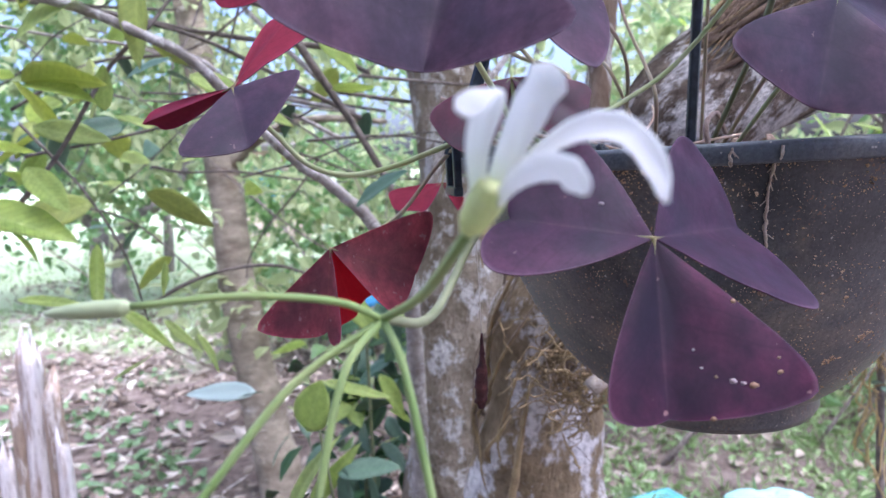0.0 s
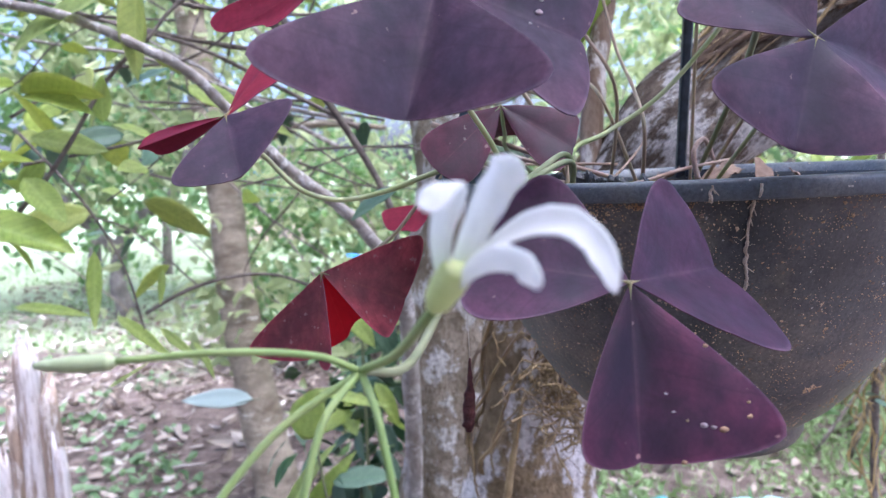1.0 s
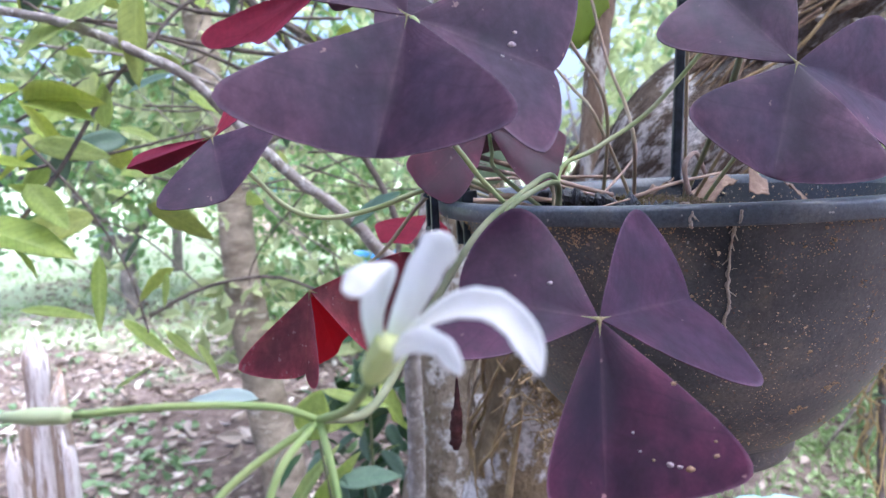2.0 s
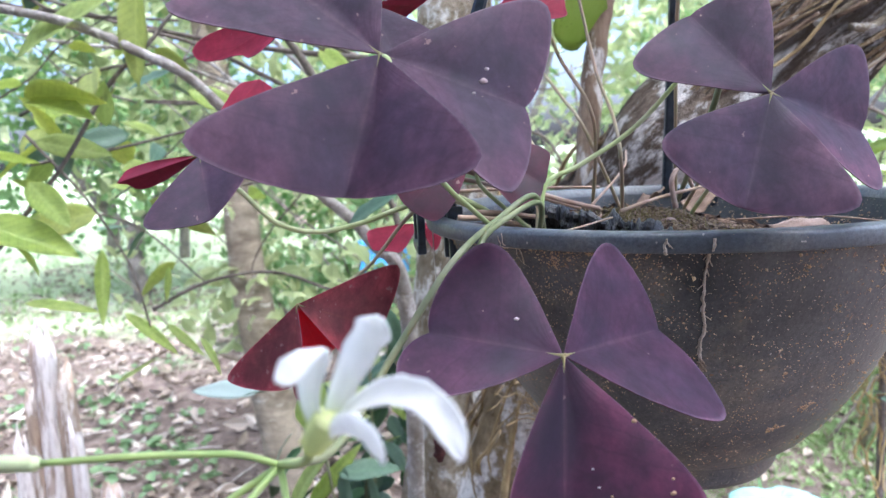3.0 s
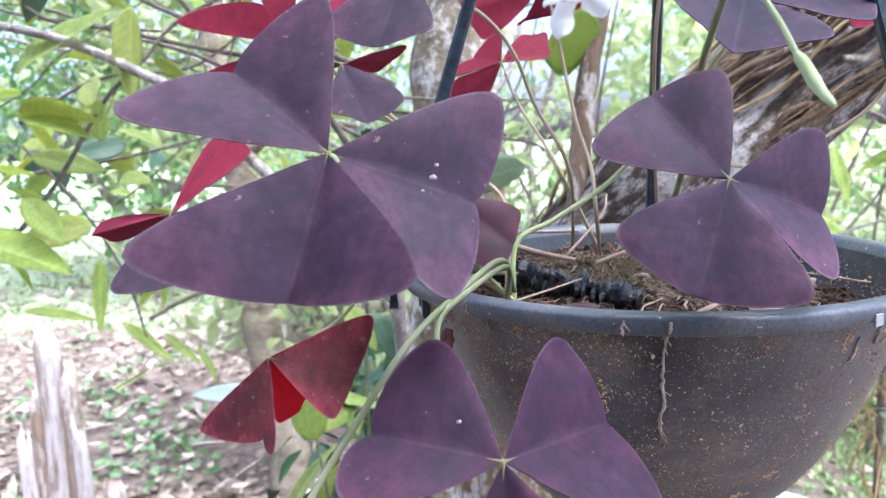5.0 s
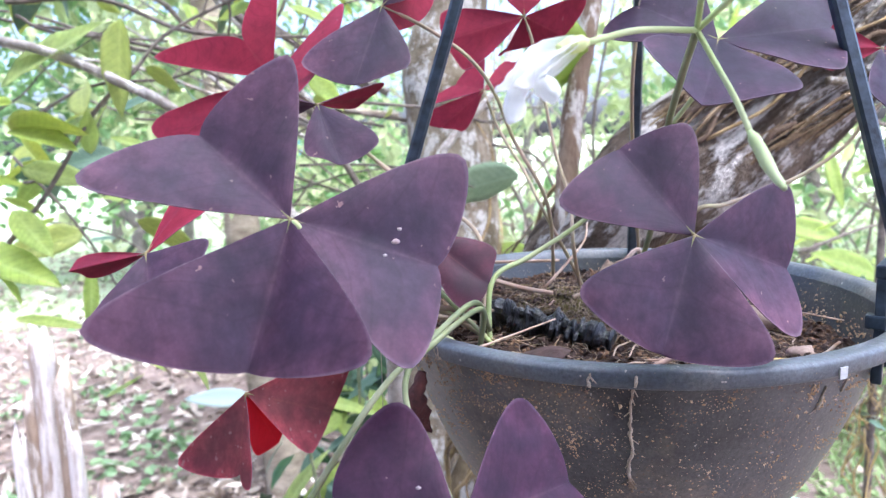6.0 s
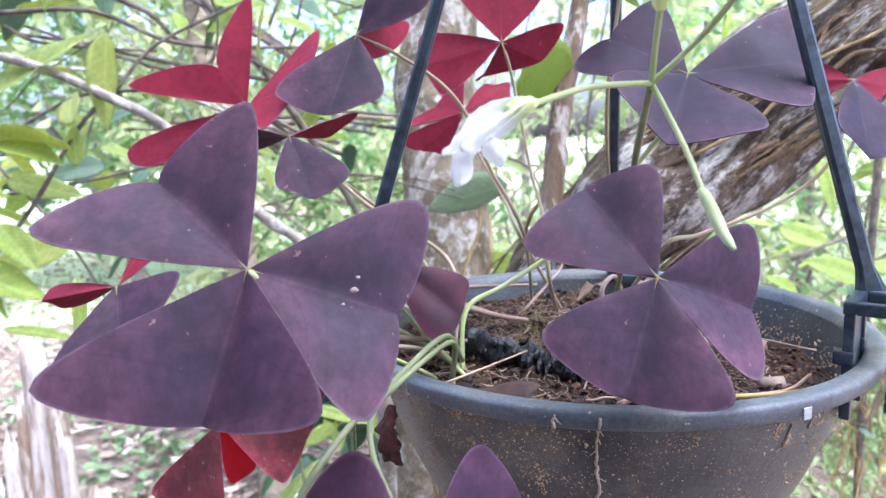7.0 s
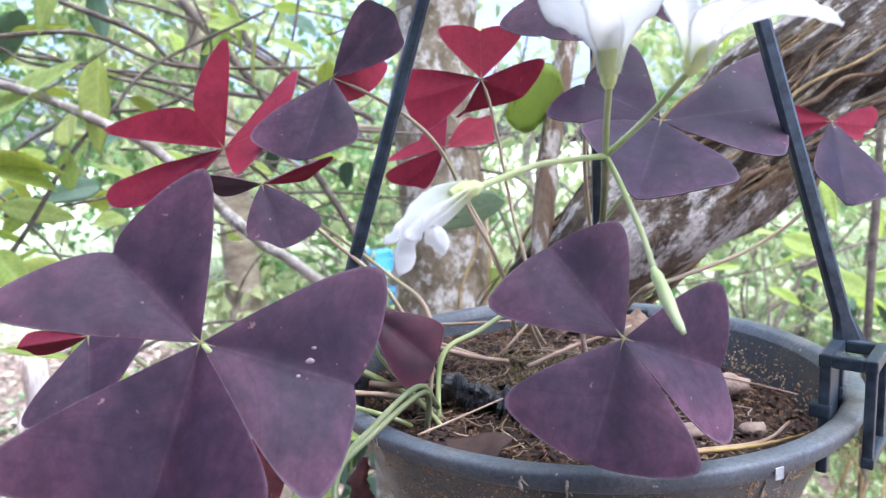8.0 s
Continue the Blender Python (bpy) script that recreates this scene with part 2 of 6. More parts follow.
BRANCH = bark_material("grey_branch_bark", (0.27, 0.23, 0.19), (0.54, 0.49, 0.44), (0.74, 0.70, 0.65), 0.54, (1, 1, 1), 60, 0.003)
TWIG = bark_material("brown_twig_bark", (0.11, 0.09, 0.075), (0.27, 0.225, 0.19), (0.36, 0.32, 0.28), 0.66, (1, 1, 1), 80, 0.002)
SAPLING = bark_material("sapling_bark", (0.14, 0.09, 0.06), (0.36, 0.27, 0.19), (0.66, 0.62, 0.56), 0.52, (1, 1, 0.35), 40, 0.003)
ROOT = simple("fibrous_root", (0.46, 0.34, 0.17), (0.21, 0.145, 0.075), 60, 0.9, 300, 0.7, 0.002, 0.2)
ROOT_PALE = simple("pale_aerial_root", (0.38, 0.30, 0.21), (0.22, 0.16, 0.105), 60, 0.9, 300, 0.6, 0.002, 0.2)
ROOT_DRY = simple("bleached_dry_root", (0.60, 0.52, 0.42), (0.33, 0.25, 0.18), 700, 0.9, 900, 0.6, 0.001, 0.2)
STUMPWOOD = bark_material("weathered_stump_wood", (0.24, 0.17, 0.12), (0.50, 0.40, 0.34), (0.72, 0.67, 0.64), 0.44, (1, 1, 0.12), 24, 0.008)

STUMPBROWN = bark_material("brown_stump_wood", (0.24, 0.17, 0.12), (0.52, 0.40, 0.30), (0.72, 0.66, 0.60), 0.50, (1, 1, 0.2), 24, 0.01)


def foliage(name, a, b, light, share=0.35, rough=0.42, rib=False):
    n = Nodes(name)
    info = n.add("ObjectInfo")
    isle = n.add("NewGeometry")
    pick = n.math("FRACT", n.math("ADD", info.outputs["Random"], isle.outputs["Random Per Island"]))
    c = n.mix(n.math("ADD", n.math("MULTIPLY", pick, 0.8), n.math("MULTIPLY", n.noise(40, 4), 0.3)), a, b)
    glow = n.mix(pick, light, b)
    if rib:
        pos = n.add("SeparateXYZ")
        n.put(pos.inputs[0], n.coord.outputs["Object"])
        off = n.math("ABSOLUTE", pos.outputs[0])
        side = n.math("SINE", n.math("MULTIPLY", n.math("SUBTRACT", pos.outputs[1], n.math("MULTIPLY", off, 0.9)), 75.0))
        dark = n.ramp(side, (0.75, (1, 1, 1)), (1.0, (0.87, 0.88, 0.84)))
        blotch = n.ramp(n.noise(9, 5, 0.7), (0.36, (0.82, 0.85, 0.80)), (0.62, (1.08, 1.06, 1.0)))
        keel = n.ramp(off, (0.006, (0.55, 0.55, 0.55)), (0.016, (0, 0, 0)))
        c = n.mix(keel, n.mix(1.0, n.mix(1.0, c, dark, "MULTIPLY"), blotch, "MULTIPLY"), light)
        rust = n.ramp(n.noise(14, 3), (0.70, (0, 0, 0)), (0.74, (0.7, 0.7, 0.7)))
        c = n.mix(rust, c, (0.16, 0.11, 0.05))
        glow = n.mix(keel, n.mix(1.0, n.mix(1.0, glow, dark, "MULTIPLY"), blotch, "MULTIPLY"), b)
    n.set(c, rough, 0.28)
    n.bump(n.noise(220, 3), 0.2, 0.001)
    return n.thin(glow, share).mat


LEAF_NEAR = foliage("shrub_leaf", (0.31, 0.42, 0.11), (0.56, 0.65, 0.26), (0.88, 0.96, 0.44), 0.62, 0.55, True)
LEAF_PALE = foliage("pale_shrub_leaf", (0.38, 0.45, 0.12), (0.52, 0.57, 0.20), (0.76, 0.82, 0.28), 0.5, 0.42, True)
n = Nodes("spotted_leaf")
c = n.mix(n.noise(7, 4), (0.22, 0.31, 0.045), (0.36, 0.43, 0.11))
c = n.mix(n.ramp(n.noise(16, 2), (0.66, (0, 0, 0)), (0.69, (0.9, 0.9, 0.9))), c, (0.03, 0.03, 0.015))
LEAF_SPOTTED = n.set(c, 0.5, 0.3).thin((0.5, 0.62, 0.14), 0.45).mat
LEAF_DEEP = foliage("deep_green_leaf", (0.025, 0.065, 0.025), (0.07, 0.14, 0.05), (0.12, 0.26, 0.06), 0.3, 0.4, True)
LEAF_SILVER = foliage("silver_leaf", (0.36, 0.46, 0.40), (0.48, 0.57, 0.51), (0.5, 0.62, 0.5), 0.3)
LEAF_MINT = foliage("mint_leaf", (0.27, 0.37, 0.25), (0.36, 0.46, 0.33), (0.5, 0.66, 0.44), 0.45, 0.6, True)
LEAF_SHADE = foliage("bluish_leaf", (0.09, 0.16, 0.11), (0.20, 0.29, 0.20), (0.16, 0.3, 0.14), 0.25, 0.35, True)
LEAF_DARK = foliage("dark_tree_leaf", (0.045, 0.10, 0.042), (0.17, 0.27, 0.11), (0.36, 0.56, 0.18), 0.46, 0.4)
LEAF_FAR = foliage("far_leaf", (0.135, 0.18, 0.075), (0.34, 0.385, 0.18), (0.62, 0.69, 0.36), 0.55)
GRASS = foliage("grass", (0.13, 0.22, 0.08), (0.30, 0.38, 0.17), (0.36, 0.5, 0.16), 0.3)
LITTER = foliage("leaf_litter", (0.11, 0.08, 0.055), (0.37, 0.31, 0.245), (0.3, 0.2, 0.15), 0.08, 0.7)

FLAKES = foliage("wood_flakes", (0.22, 0.18, 0.14), (0.58, 0.53, 0.455), (0.3, 0.25, 0.2), 0.05, 0.8)
WEED = foliage("creeping_weed", (0.09, 0.16, 0.07), (0.20, 0.29, 0.14), (0.32, 0.5, 0.2), 0.3)


def ground_material():
    n = Nodes("ground_soil")
    c = n.mix(n.ramp(n.noise(9, 8, 0.7), (0.35, (0, 0, 0)), (0.65, (1, 1, 1))), (0.12, 0.088, 0.07), (0.27, 0.215, 0.18))
    c = n.mix(n.ramp(n.noise(30, 6, 0.7), (0.45, (0, 0, 0)), (0.62, (0.8, 0.8, 0.8))), c, (0.09, 0.065, 0.05))
    pos = n.add("SeparateXYZ")
    n.put(pos.inputs[0], n.coord.outputs["Object"])
    lawn = n.math("ADD", n.math("MULTIPLY", pos.outputs[1], 0.35), n.math("MULTIPLY", n.noise(1.3, 5), 1.4))
    c = n.mix(n.ramp(n.math("MULTIPLY", lawn, 0.4), (0.80, (0, 0, 0)), (0.95, (1, 1, 1))), c,
              n.mix(n.noise(4, 6), (0.30, 0.37, 0.20), (0.46, 0.52, 0.33)))
    n.set(c, 0.95, 0.2)
    n.bump(n.noise(24, 8, 0.7), 1.0, 0.03)
    return n.mat


GROUND = ground_material()
TEAL = simple("teal_plastic", (0.08, 0.33, 0.34), (0.13, 0.40, 0.39), 20, 0.4, 60, 0.2, 0.003, 0.5)
TEAL_PALE = simple("pale_teal_sheet", (0.30, 0.62, 0.62), (0.42, 0.70, 0.68), 14, 0.5, 30, 0.5, 0.01, 0.5)
BLUE = simple("blue_tarpaulin", (0.05, 0.26, 0.62), (0.14, 0.42, 0.75), 8, 0.5, 20, 0.4, 0.02)
BOARD = simple("pinkish_board", (0.50, 0.36, 0.33), (0.40, 0.27, 0.24), 30, 0.8, 90, 0.5, 0.002)
PINKWALL = simple("washed_pink_wall", (0.62, 0.42, 0.38), (0.72, 0.56, 0.50), 3, 0.9)

WHITE_PAINT = simple("white_paint", (0.55, 0.55, 0.56), (0.34, 0.34, 0.35), 400, 0.7)
PALE_SPOT = simple("pale_blemish", (0.40, 0.31, 0.32), (0.22, 0.15, 0.16), 900, 0.7)
RUST_SPOT = simple("rusty_blemish", (0.20, 0.10, 0.06), (0.32, 0.20, 0.12), 900, 0.7)
SHADE_WALL = simple("shade_wall_grey", (0.22, 0.215, 0.205), (0.36, 0.35, 0.335), 3, 0.9, 40, 0.4, 0.004)

rng = random.Random(7)


# ---- building helpers ----
def part(name, bm, material, parent=None, label="", smooth=True):
    """One mesh object out of a bmesh, under a thing or a part."""
    me = bpy.data.meshes.new(name)
    bm.normal_update()
    bm.to_mesh(me)
    bm.free()
    for m in material if isinstance(material, (list, tuple)) else [material]:
        me.materials.append(m)
    for p in me.polygons:
        p.use_smooth = smooth
    ob = new(name, me)
    if parent is not None:
        ob.parent = parent
    if label:
        ob["label"] = label
    return ob


def thing(name, place, label, category, group="", kind=""):
    """An Empty at the base of a thing; parts given in world metres are put under it."""
    ob = tagged(new(name), label, category, group, kind)
    ob.location = place
    ob.empty_display_size = 0.02
    return ob


def under(parent, ob):
    """Hangs ob, built in world metres, under a thing or a part."""
    ob.parent = parent
    if parent.type == "EMPTY":
        ob.matrix_parent_inverse = Matrix.Translation(parent.location).inverted()
    return ob


def smooth_path(points, steps=6):
    """Catmull-Rom through points."""
    p = [Vector(v) for v in points]
    p = [p[0] * 2 - p[1]] + p + [p[-1] * 2 - p[-2]]
    out = []
    for i in range(1, len(p) - 2):
        for k in range(steps):
            t = k / steps
            a, b, c, d = p[i - 1], p[i], p[i + 1], p[i + 2]
            out.append(0.5 * (2 * b + (c - a) * t + (2 * a - 5 * b + 4 * c - d) * t * t + (3 * b - a - 3 * c + d) * t ** 3))
    out.append(p[-2].copy())
    return out


def tube(bm, points, radius, sides=8, steps=6, wobble=0.0, cap=True, girth=0.0):
    """A bent, tapered rod through points. radius: a number, or a function of 0..1."""
    path = smooth_path(points, steps)
    n = len(path)
    rings, side = [], None
    for i, p in enumerate(path):
        d = (path[min(i + 1, n - 1)] - path[max(i - 1, 0)]).normalized()
        if side is None:
            side = d.orthogonal().normalized()
        side = (side - d * side.dot(d)).normalized()
        up = d.cross(side)
        r = radius(i / (n - 1)) if callable(radius) else radius
        ring = []
        for k in range(sides):
            a = 2 * math.pi * k / sides
            rr = r * (1 + wobble * (noise.noise((p + side * math.cos(a) * r + up * math.sin(a) * r) * (1.3 / max(r, 1e-4)) * 0.5))) if wobble else r
            ring.append(bm.verts.new(p + (side * math.cos(a) + up * math.sin(a)) * rr))
        rings.append(ring)
    uv = bm.loops.layers.uv.new("uv") if girth else None
    gone = 0.0
    for i, (a, b) in enumerate(zip(rings, rings[1:])):
        step = (path[i + 1] - path[i]).length
        for k in range(sides):
            f = bm.faces.new((a[k], a[(k + 1) % sides], b[(k + 1) % sides], b[k]))
            if uv:
                for loop, (x, y) in zip(f.loops, ((k, gone), (k + 1, gone), (k + 1, gone + step), (k, gone + step))):
                    loop[uv].uv = (girth * x / sides, y)
        gone += step
    if cap:
        bm.faces.new(rings[0][::-1])
        bm.faces.new(rings[-1])
    return bm


def box(bm, size, m, bevel=0.0):
    made = bmesh.ops.create_cube(bm, size=1.0, matrix=m @ Matrix.Diagonal((*size, 1)))
    if bevel:
        edges = list({e for v in made["verts"] for e in v.link_edges})
        bmesh.ops.bevel(bm, geom=edges, offset=bevel, segments=2, affect="EDGES", profile=0.6)
    return bm


def lathe(bm, profile, sides=96):
    """Turns (radius, height) pairs round the z axis."""
    rings = [[bm.verts.new((r * math.cos(2 * math.pi * k / sides), r * math.sin(2 * math.pi * k / sides), z)) for k in range(sides)]
             for r, z in profile]
    for a, b in zip(rings, rings[1:]):
        for k in range(sides):
            bm.faces.new((a[k], a[(k + 1) % sides], b[(k + 1) % sides], b[k]))
    return rings


# ---- ground and far things ----
GROUND_Z = -1.1
bm = bmesh.new()
bmesh.ops.create_grid(bm, x_segments=120, y_segments=120, size=1.0)
for v in bm.verts:
    x, y = v.co.x, v.co.y
    v.co.x, v.co.y = math.copysign(abs(x) ** 2.6 * 220, x), math.copysign(abs(y) ** 2.6 * 220, y)
    v.co.z = GROUND_Z + 0.05 * noise.noise(Vector((v.co.x * 0.9, v.co.y * 0.9, 0))) + 0.02 * noise.noise(Vector((v.co.x * 4, v.co.y * 4, 3)))
ground = tagged(part("ground", bm, GROUND), "bare brown garden soil with thin grass", "ground", kind="structure")


def ground_z(x, y):
    return GROUND_Z + 0.05 * noise.noise(Vector((x * 0.9, y * 0.9, 0))) + 0.02 * noise.noise(Vector((x * 4, y * 4, 3)))


def scatter_mesh(name, items, material, smooth=False):
    """Joins many small leaf blades (place, direction, side, length, width, bend) into one mesh."""
    verts, faces = [], []
    for c, d, s, length, width, bend in items:
        nrm = d.cross(s)
        i = len(verts)
        for u, w, h in ((0, 0.05, 0), (0.3, 0.42, 0.6), (0.62, 0.40, 0.75), (1, 0.02, 0)):
            mid = c + d * (length * u) + nrm * (bend * length * h)
            fold = nrm * (width * w * 0.35)
            verts += [mid - s * (width * w) + fold, mid, mid + s * (width * w) + fold]
        for k in range(3):
            a = i + 3 * k
            faces += [(a, a + 1, a + 4, a + 3), (a + 1, a + 2, a + 5, a + 4)]
    me = bpy.data.meshes.new(name)
    me.from_pydata([tuple(v) for v in verts], [], faces)
    me.materials.append(material)
    for p in me.polygons:
        p.use_smooth = smooth
    return new(name, me)


def any_direction(tilt=1.0):
    v = Vector((rng.gauss(0, 1), rng.gauss(0, 1), rng.gauss(0, 1) * tilt))
    return v.normalized() if v.length > 1e-3 else Vector((1, 0, 0))


def blade(place, length, width, bend=0.15, tilt=1.0, droop=0.0):
    d = any_direction(tilt)
    d = (d + Vector((0, 0, -droop))).normalized()
    s = d.cross(any_direction(2.0)).normalized()
    return (Vector(place), d, s, length, width, bend)


# fallen leaves
items = []
while len(items) < 14500:
    y = 0.7 + 6.5 * rng.random() ** 1.4
    x = rng.uniform(-0.95, 0.75) * (y + 0.6)
    if noise.noise(Vector((x * 1.1, y * 1.1, 5))) < -0.25 and rng.random() < 0.8:
        continue
    right = x > -0.1 * y
    if right and rng.random() < 0.72:
        continue
    length = rng.uniform(0.022, 0.08)
    items.append(blade((x, y, ground_z(x, y) + rng.uniform(0.004, 0.03)), length, length * rng.uniform(0.3, 0.6), rng.uniform(-0.3, 0.4), 0.18))
tagged(scatter_mesh("leaf_litter", items, LITTER), "dry pinkish brown fallen leaves on soil", "leaf litter", kind="stuff")

# pale flakes of wood and bark
items = []
while len(items) < 1500:
    y = 0.9 + 4.5 * rng.random() ** 1.3
    x = rng.uniform(-0.95, 0.12) * (y + 0.6)
    if noise.noise(Vector((x * 1.6, y * 1.6, 15))) < -0.05:
        continue
    length = rng.uniform(0.03, 0.11)
    items.append(blade((x, y, ground_z(x, y) + rng.uniform(0.008, 0.045)), length, length * rng.uniform(0.2, 0.55), rng.uniform(-0.1, 0.1), 0.35))
tagged(scatter_mesh("wood_flakes", items, FLAKES), "pale grey flakes of wood among fallen leaves", "wood flakes", kind="stuff")
items = []
while len(items) < 900:
    y = 0.9 + 3.0 * rng.random() ** 1.2
    x = rng.uniform(-0.95, 0.0) * (y + 0.6)
    if noise.noise(Vector((x * 1.7, y * 1.7, 21))) < (0.10 if x < -0.5 * y else 0.30):
        continue
    length = rng.uniform(0.022, 0.06)
    items.append(blade((x, y, ground_z(x, y) + rng.uniform(0.01, 0.06)), length, length * 0.8, 0.1, 0.35))
tagged(scatter_mesh("creeping_weeds", items, WEED), "small green creeping weeds among fallen leaves", "weeds", kind="stuff")

# fallen sticks
bm = bmesh.new()
for k in range(170):
    y = 1.0 + 4.5 * rng.random() ** 1.3
    x = rng.uniform(-0.95, 0.3) * (y + 0.5)
    d = any_direction(0.08) * rng.uniform(0.05, 0.22)
    p = Vector((x, y, ground_z(x, y) + 0.015))
    tube(bm, [p, p + d * 0.5 + Vector((0, 0, rng.uniform(-0.008, 0.015))), p + d], rng.uniform(0.0015, 0.006), 5, 3)
tagged(part("fallen_sticks", bm, BRANCH), "grey dead sticks lying among fallen leaves", "sticks", kind="stuff")

# grass and low weeds
items = []
while len(items) < 16000:
    y = 0.8 + 10 * rng.random() ** 1.5
    x = rng.uniform(-1.0, 0.85) * (y + 0.6)
    right = x > -0.05 * y
    thick = noise.noise(Vector((x * 0.8, y * 0.8, 11))) + (0.45 if right else -0.55) + (0.75 if y > 3.9 else 0)
    if thick < 0.02:
        continue
    low = rng.random() < 0.45
    length = rng.uniform(0.03, 0.075) if low else rng.uniform(0.05, 0.14)
    d = Vector((rng.gauss(0, 0.6), rng.gauss(0, 0.6), 1.0 if not low else 0.35)).normalized()
    s = d.cross(any_direction()).normalized()
    items.append((Vector((x, y, ground_z(x, y) - 0.005)), d, s, length, length * (0.55 if low else 0.10), rng.uniform(0, 0.4)))
while len(items) < 30000:
    y = 1.1 + 3.2 * rng.random() ** 1.3
    x = rng.uniform(-0.02, 0.85) * (y + 0.5)
    low = rng.random() < 0.6
    length = rng.uniform(0.02, 0.05) if low else rng.uniform(0.03, 0.09)
    d = Vector((rng.gauss(0, 0.7), rng.gauss(0, 0.7), 1.0 if not low else 0.35)).normalized()
    items.append((Vector((x, y, ground_z(x, y) - 0.004)), d, d.cross(any_direction()).normalized(), length, length * (0.6 if low else 0.10), rng.uniform(0, 0.4)))
tagged(scatter_mesh("grass", items, GRASS), "patchy green grass and low weeds", "grass", kind="stuff")

# the woods behind
items = []
while len(items) < 17000:
    a = rng.uniform(-0.98, 0.98)
    dist = rng.uniform(5.5, 13.0)
    x, y = math.sin(a) * dist, math.cos(a) * dist
    z = GROUND_Z + rng.uniform(0.2, 6.0) * (dist / 9)
    lump = noise.noise(Vector((x * 0.55, y * 0.55, z * 0.7))) + 0.5 * noise.noise(Vector((x * 1.9, y * 1.9, z * 1.9)))
    if a < 0.1 and -0.9 < z < -0.25 and dist < 10:
        continue
    if lump < (0.34 if a < 0.1 else 0.30 if a < 0.36 else 0.20):
        continue
    length = rng.uniform(0.10, 0.26)
    items.append(blade((x, y, z), length, length * rng.uniform(0.35, 0.6), 0.15, 0.8, 0.5))
tagged(scatter_mesh("far_woods", items, LEAF_FAR), "bright green bushes and trees far behind", "woods", kind="stuff")

# small trunks among the woods
for x, y, r, tilt in ((1.86, 3.7, 0.040, 0.25), (-3.4, 7.5, 0.05, 0.5), (0.5, 7.0, 0.045, 0.6), (3.1, 8.0, 0.06, -0.5), (-4.6, 8.2, 0.07, 0.3)):
    t = thing("far_tree", (x, y, GROUND_Z), "slender brown tree trunk at the wood's edge", "tree", "trees at the wood's edge")
    bm = bmesh.new()
    tube(bm, [(x, y, GROUND_Z - 0.05), (x + tilt * 0.1, y, -0.5), (x + tilt * 0.05, y, 0.0), (x + tilt * 0.5, y, 0.7), (x + tilt, y, 2.2), (x + tilt * 1.6, y, 4.4)],
         lambda u, r=r: r * (1.25 - 0.8 * u), 10, 5, 0.15)
    under(t, part("trunk", bm, BARK_DARK))
    items = [blade((x + tilt * 1.4 + rng.gauss(0, 0.7), y + rng.gauss(0, 0.6), 3.4 + rng.gauss(0, 0.6)), 0.2, 0.09, 0.15, 0.7, 0.5)
             for _ in range(420)]
    under(t, scatter_mesh("crown", items, LEAF_FAR))

# a tangle of stems and leaves behind the pot
thicket = thing("thicket", (0.9, 2.6, GROUND_Z), "tangled thicket of thin stems and pale green leaves", "thicket")
for k in range(80):
    x, y = rng.uniform(-0.5, 2.5), rng.uniform(2.0, 3.6)
    pts = [Vector((x, y, GROUND_Z - 0.02))]
    d = Vector((rng.gauss(0, 0.3), rng.gauss(0, 0.15), 1))
    for _ in range(5):
        d = (d + Vector((rng.gauss(0, 0.45), rng.gauss(0, 0.2), rng.gauss(0, 0.25)))).normalized()
        pts.append(pts[-1] + d * rng.uniform(0.25, 0.42))
    r = rng.uniform(0.003, 0.010)
    bm = bmesh.new()
    tube(bm, pts, lambda u, r=r: r * (1.2 - 0.8 * u), 6, 4, 0.2)
    under(thicket, part("stem", bm, TWIG if k % 3 else BARK_SLIM))
for mat, count, big in ((LEAF_FAR, 2300, 1.0), (LEAF_DARK, 900, 1.1), (LEAF_FAR, 600, 1.3), (LEAF_DARK, 1300, 0.8)):
    items = []
    while len(items) < count:
        p = Vector((rng.uniform(-0.55, 2.5), rng.uniform(1.9, 3.7), rng.uniform(-0.95, 1.3)))
        if noise.noise(p * 2.2 + Vector((0, 0, big * 9))) < 0.05 or (p.x < 0.6 and p.z > -0.15 and rng.random() < 0.6):
            continue
        items.append(blade(p, rng.uniform(0.05, 0.10) * big, rng.uniform(0.022, 0.05) * big, 0.2, 0.6, 0.5))
    crown = under(thicket, scatter_mesh("foliage", items, mat))
    crown["kind"] = "stuff"

# an airy bush between the slim tree and the lichen tree
low_bush = thing("garden_bush", (-0.8, 3.7, GROUND_Z), "airy dark green bush with thin stems on the lawn", "bush")
for k in range(16):
    x, y = rng.uniform(-1.3, -0.25), rng.uniform(3.4, 4.1)
    pts = [Vector((x, y, GROUND_Z - 0.02))]
    d = Vector((rng.gauss(0, 0.25), rng.gauss(0, 0.15), 1))
    for _ in range(4):
        d = (d + Vector((rng.gauss(0, 0.35), rng.gauss(0, 0.2), rng.gauss(0, 0.15)))).normalized()
        pts.append(pts[-1] + d * rng.uniform(0.22, 0.34))
    r = rng.uniform(0.004, 0.010)
    bm = bmesh.new()
    tube(bm, pts, lambda u, r=r: r * (1.2 - 0.8 * u), 6, 4, 0.2)
    under(low_bush, part("stem", bm, TWIG))
for mat, count, seed in ((LEAF_DARK, 1500, 2.0), (LEAF_FAR, 900, 7.0)):
    items = []
    while len(items) < count:
        p = Vector((rng.uniform(-1.45, -0.15), rng.uniform(3.3, 4.3), rng.uniform(-0.85, 0.12)))
        if noise.noise(p * 2.6 + Vector((0, 0, seed))) < 0.0:
            continue
        items.append(blade(p, rng.uniform(0.06, 0.12), rng.uniform(0.03, 0.055), 0.2, 0.6, 0.5))
    crown = under(low_bush, scatter_mesh("foliage", items, mat))
    crown["kind"] = "stuff"

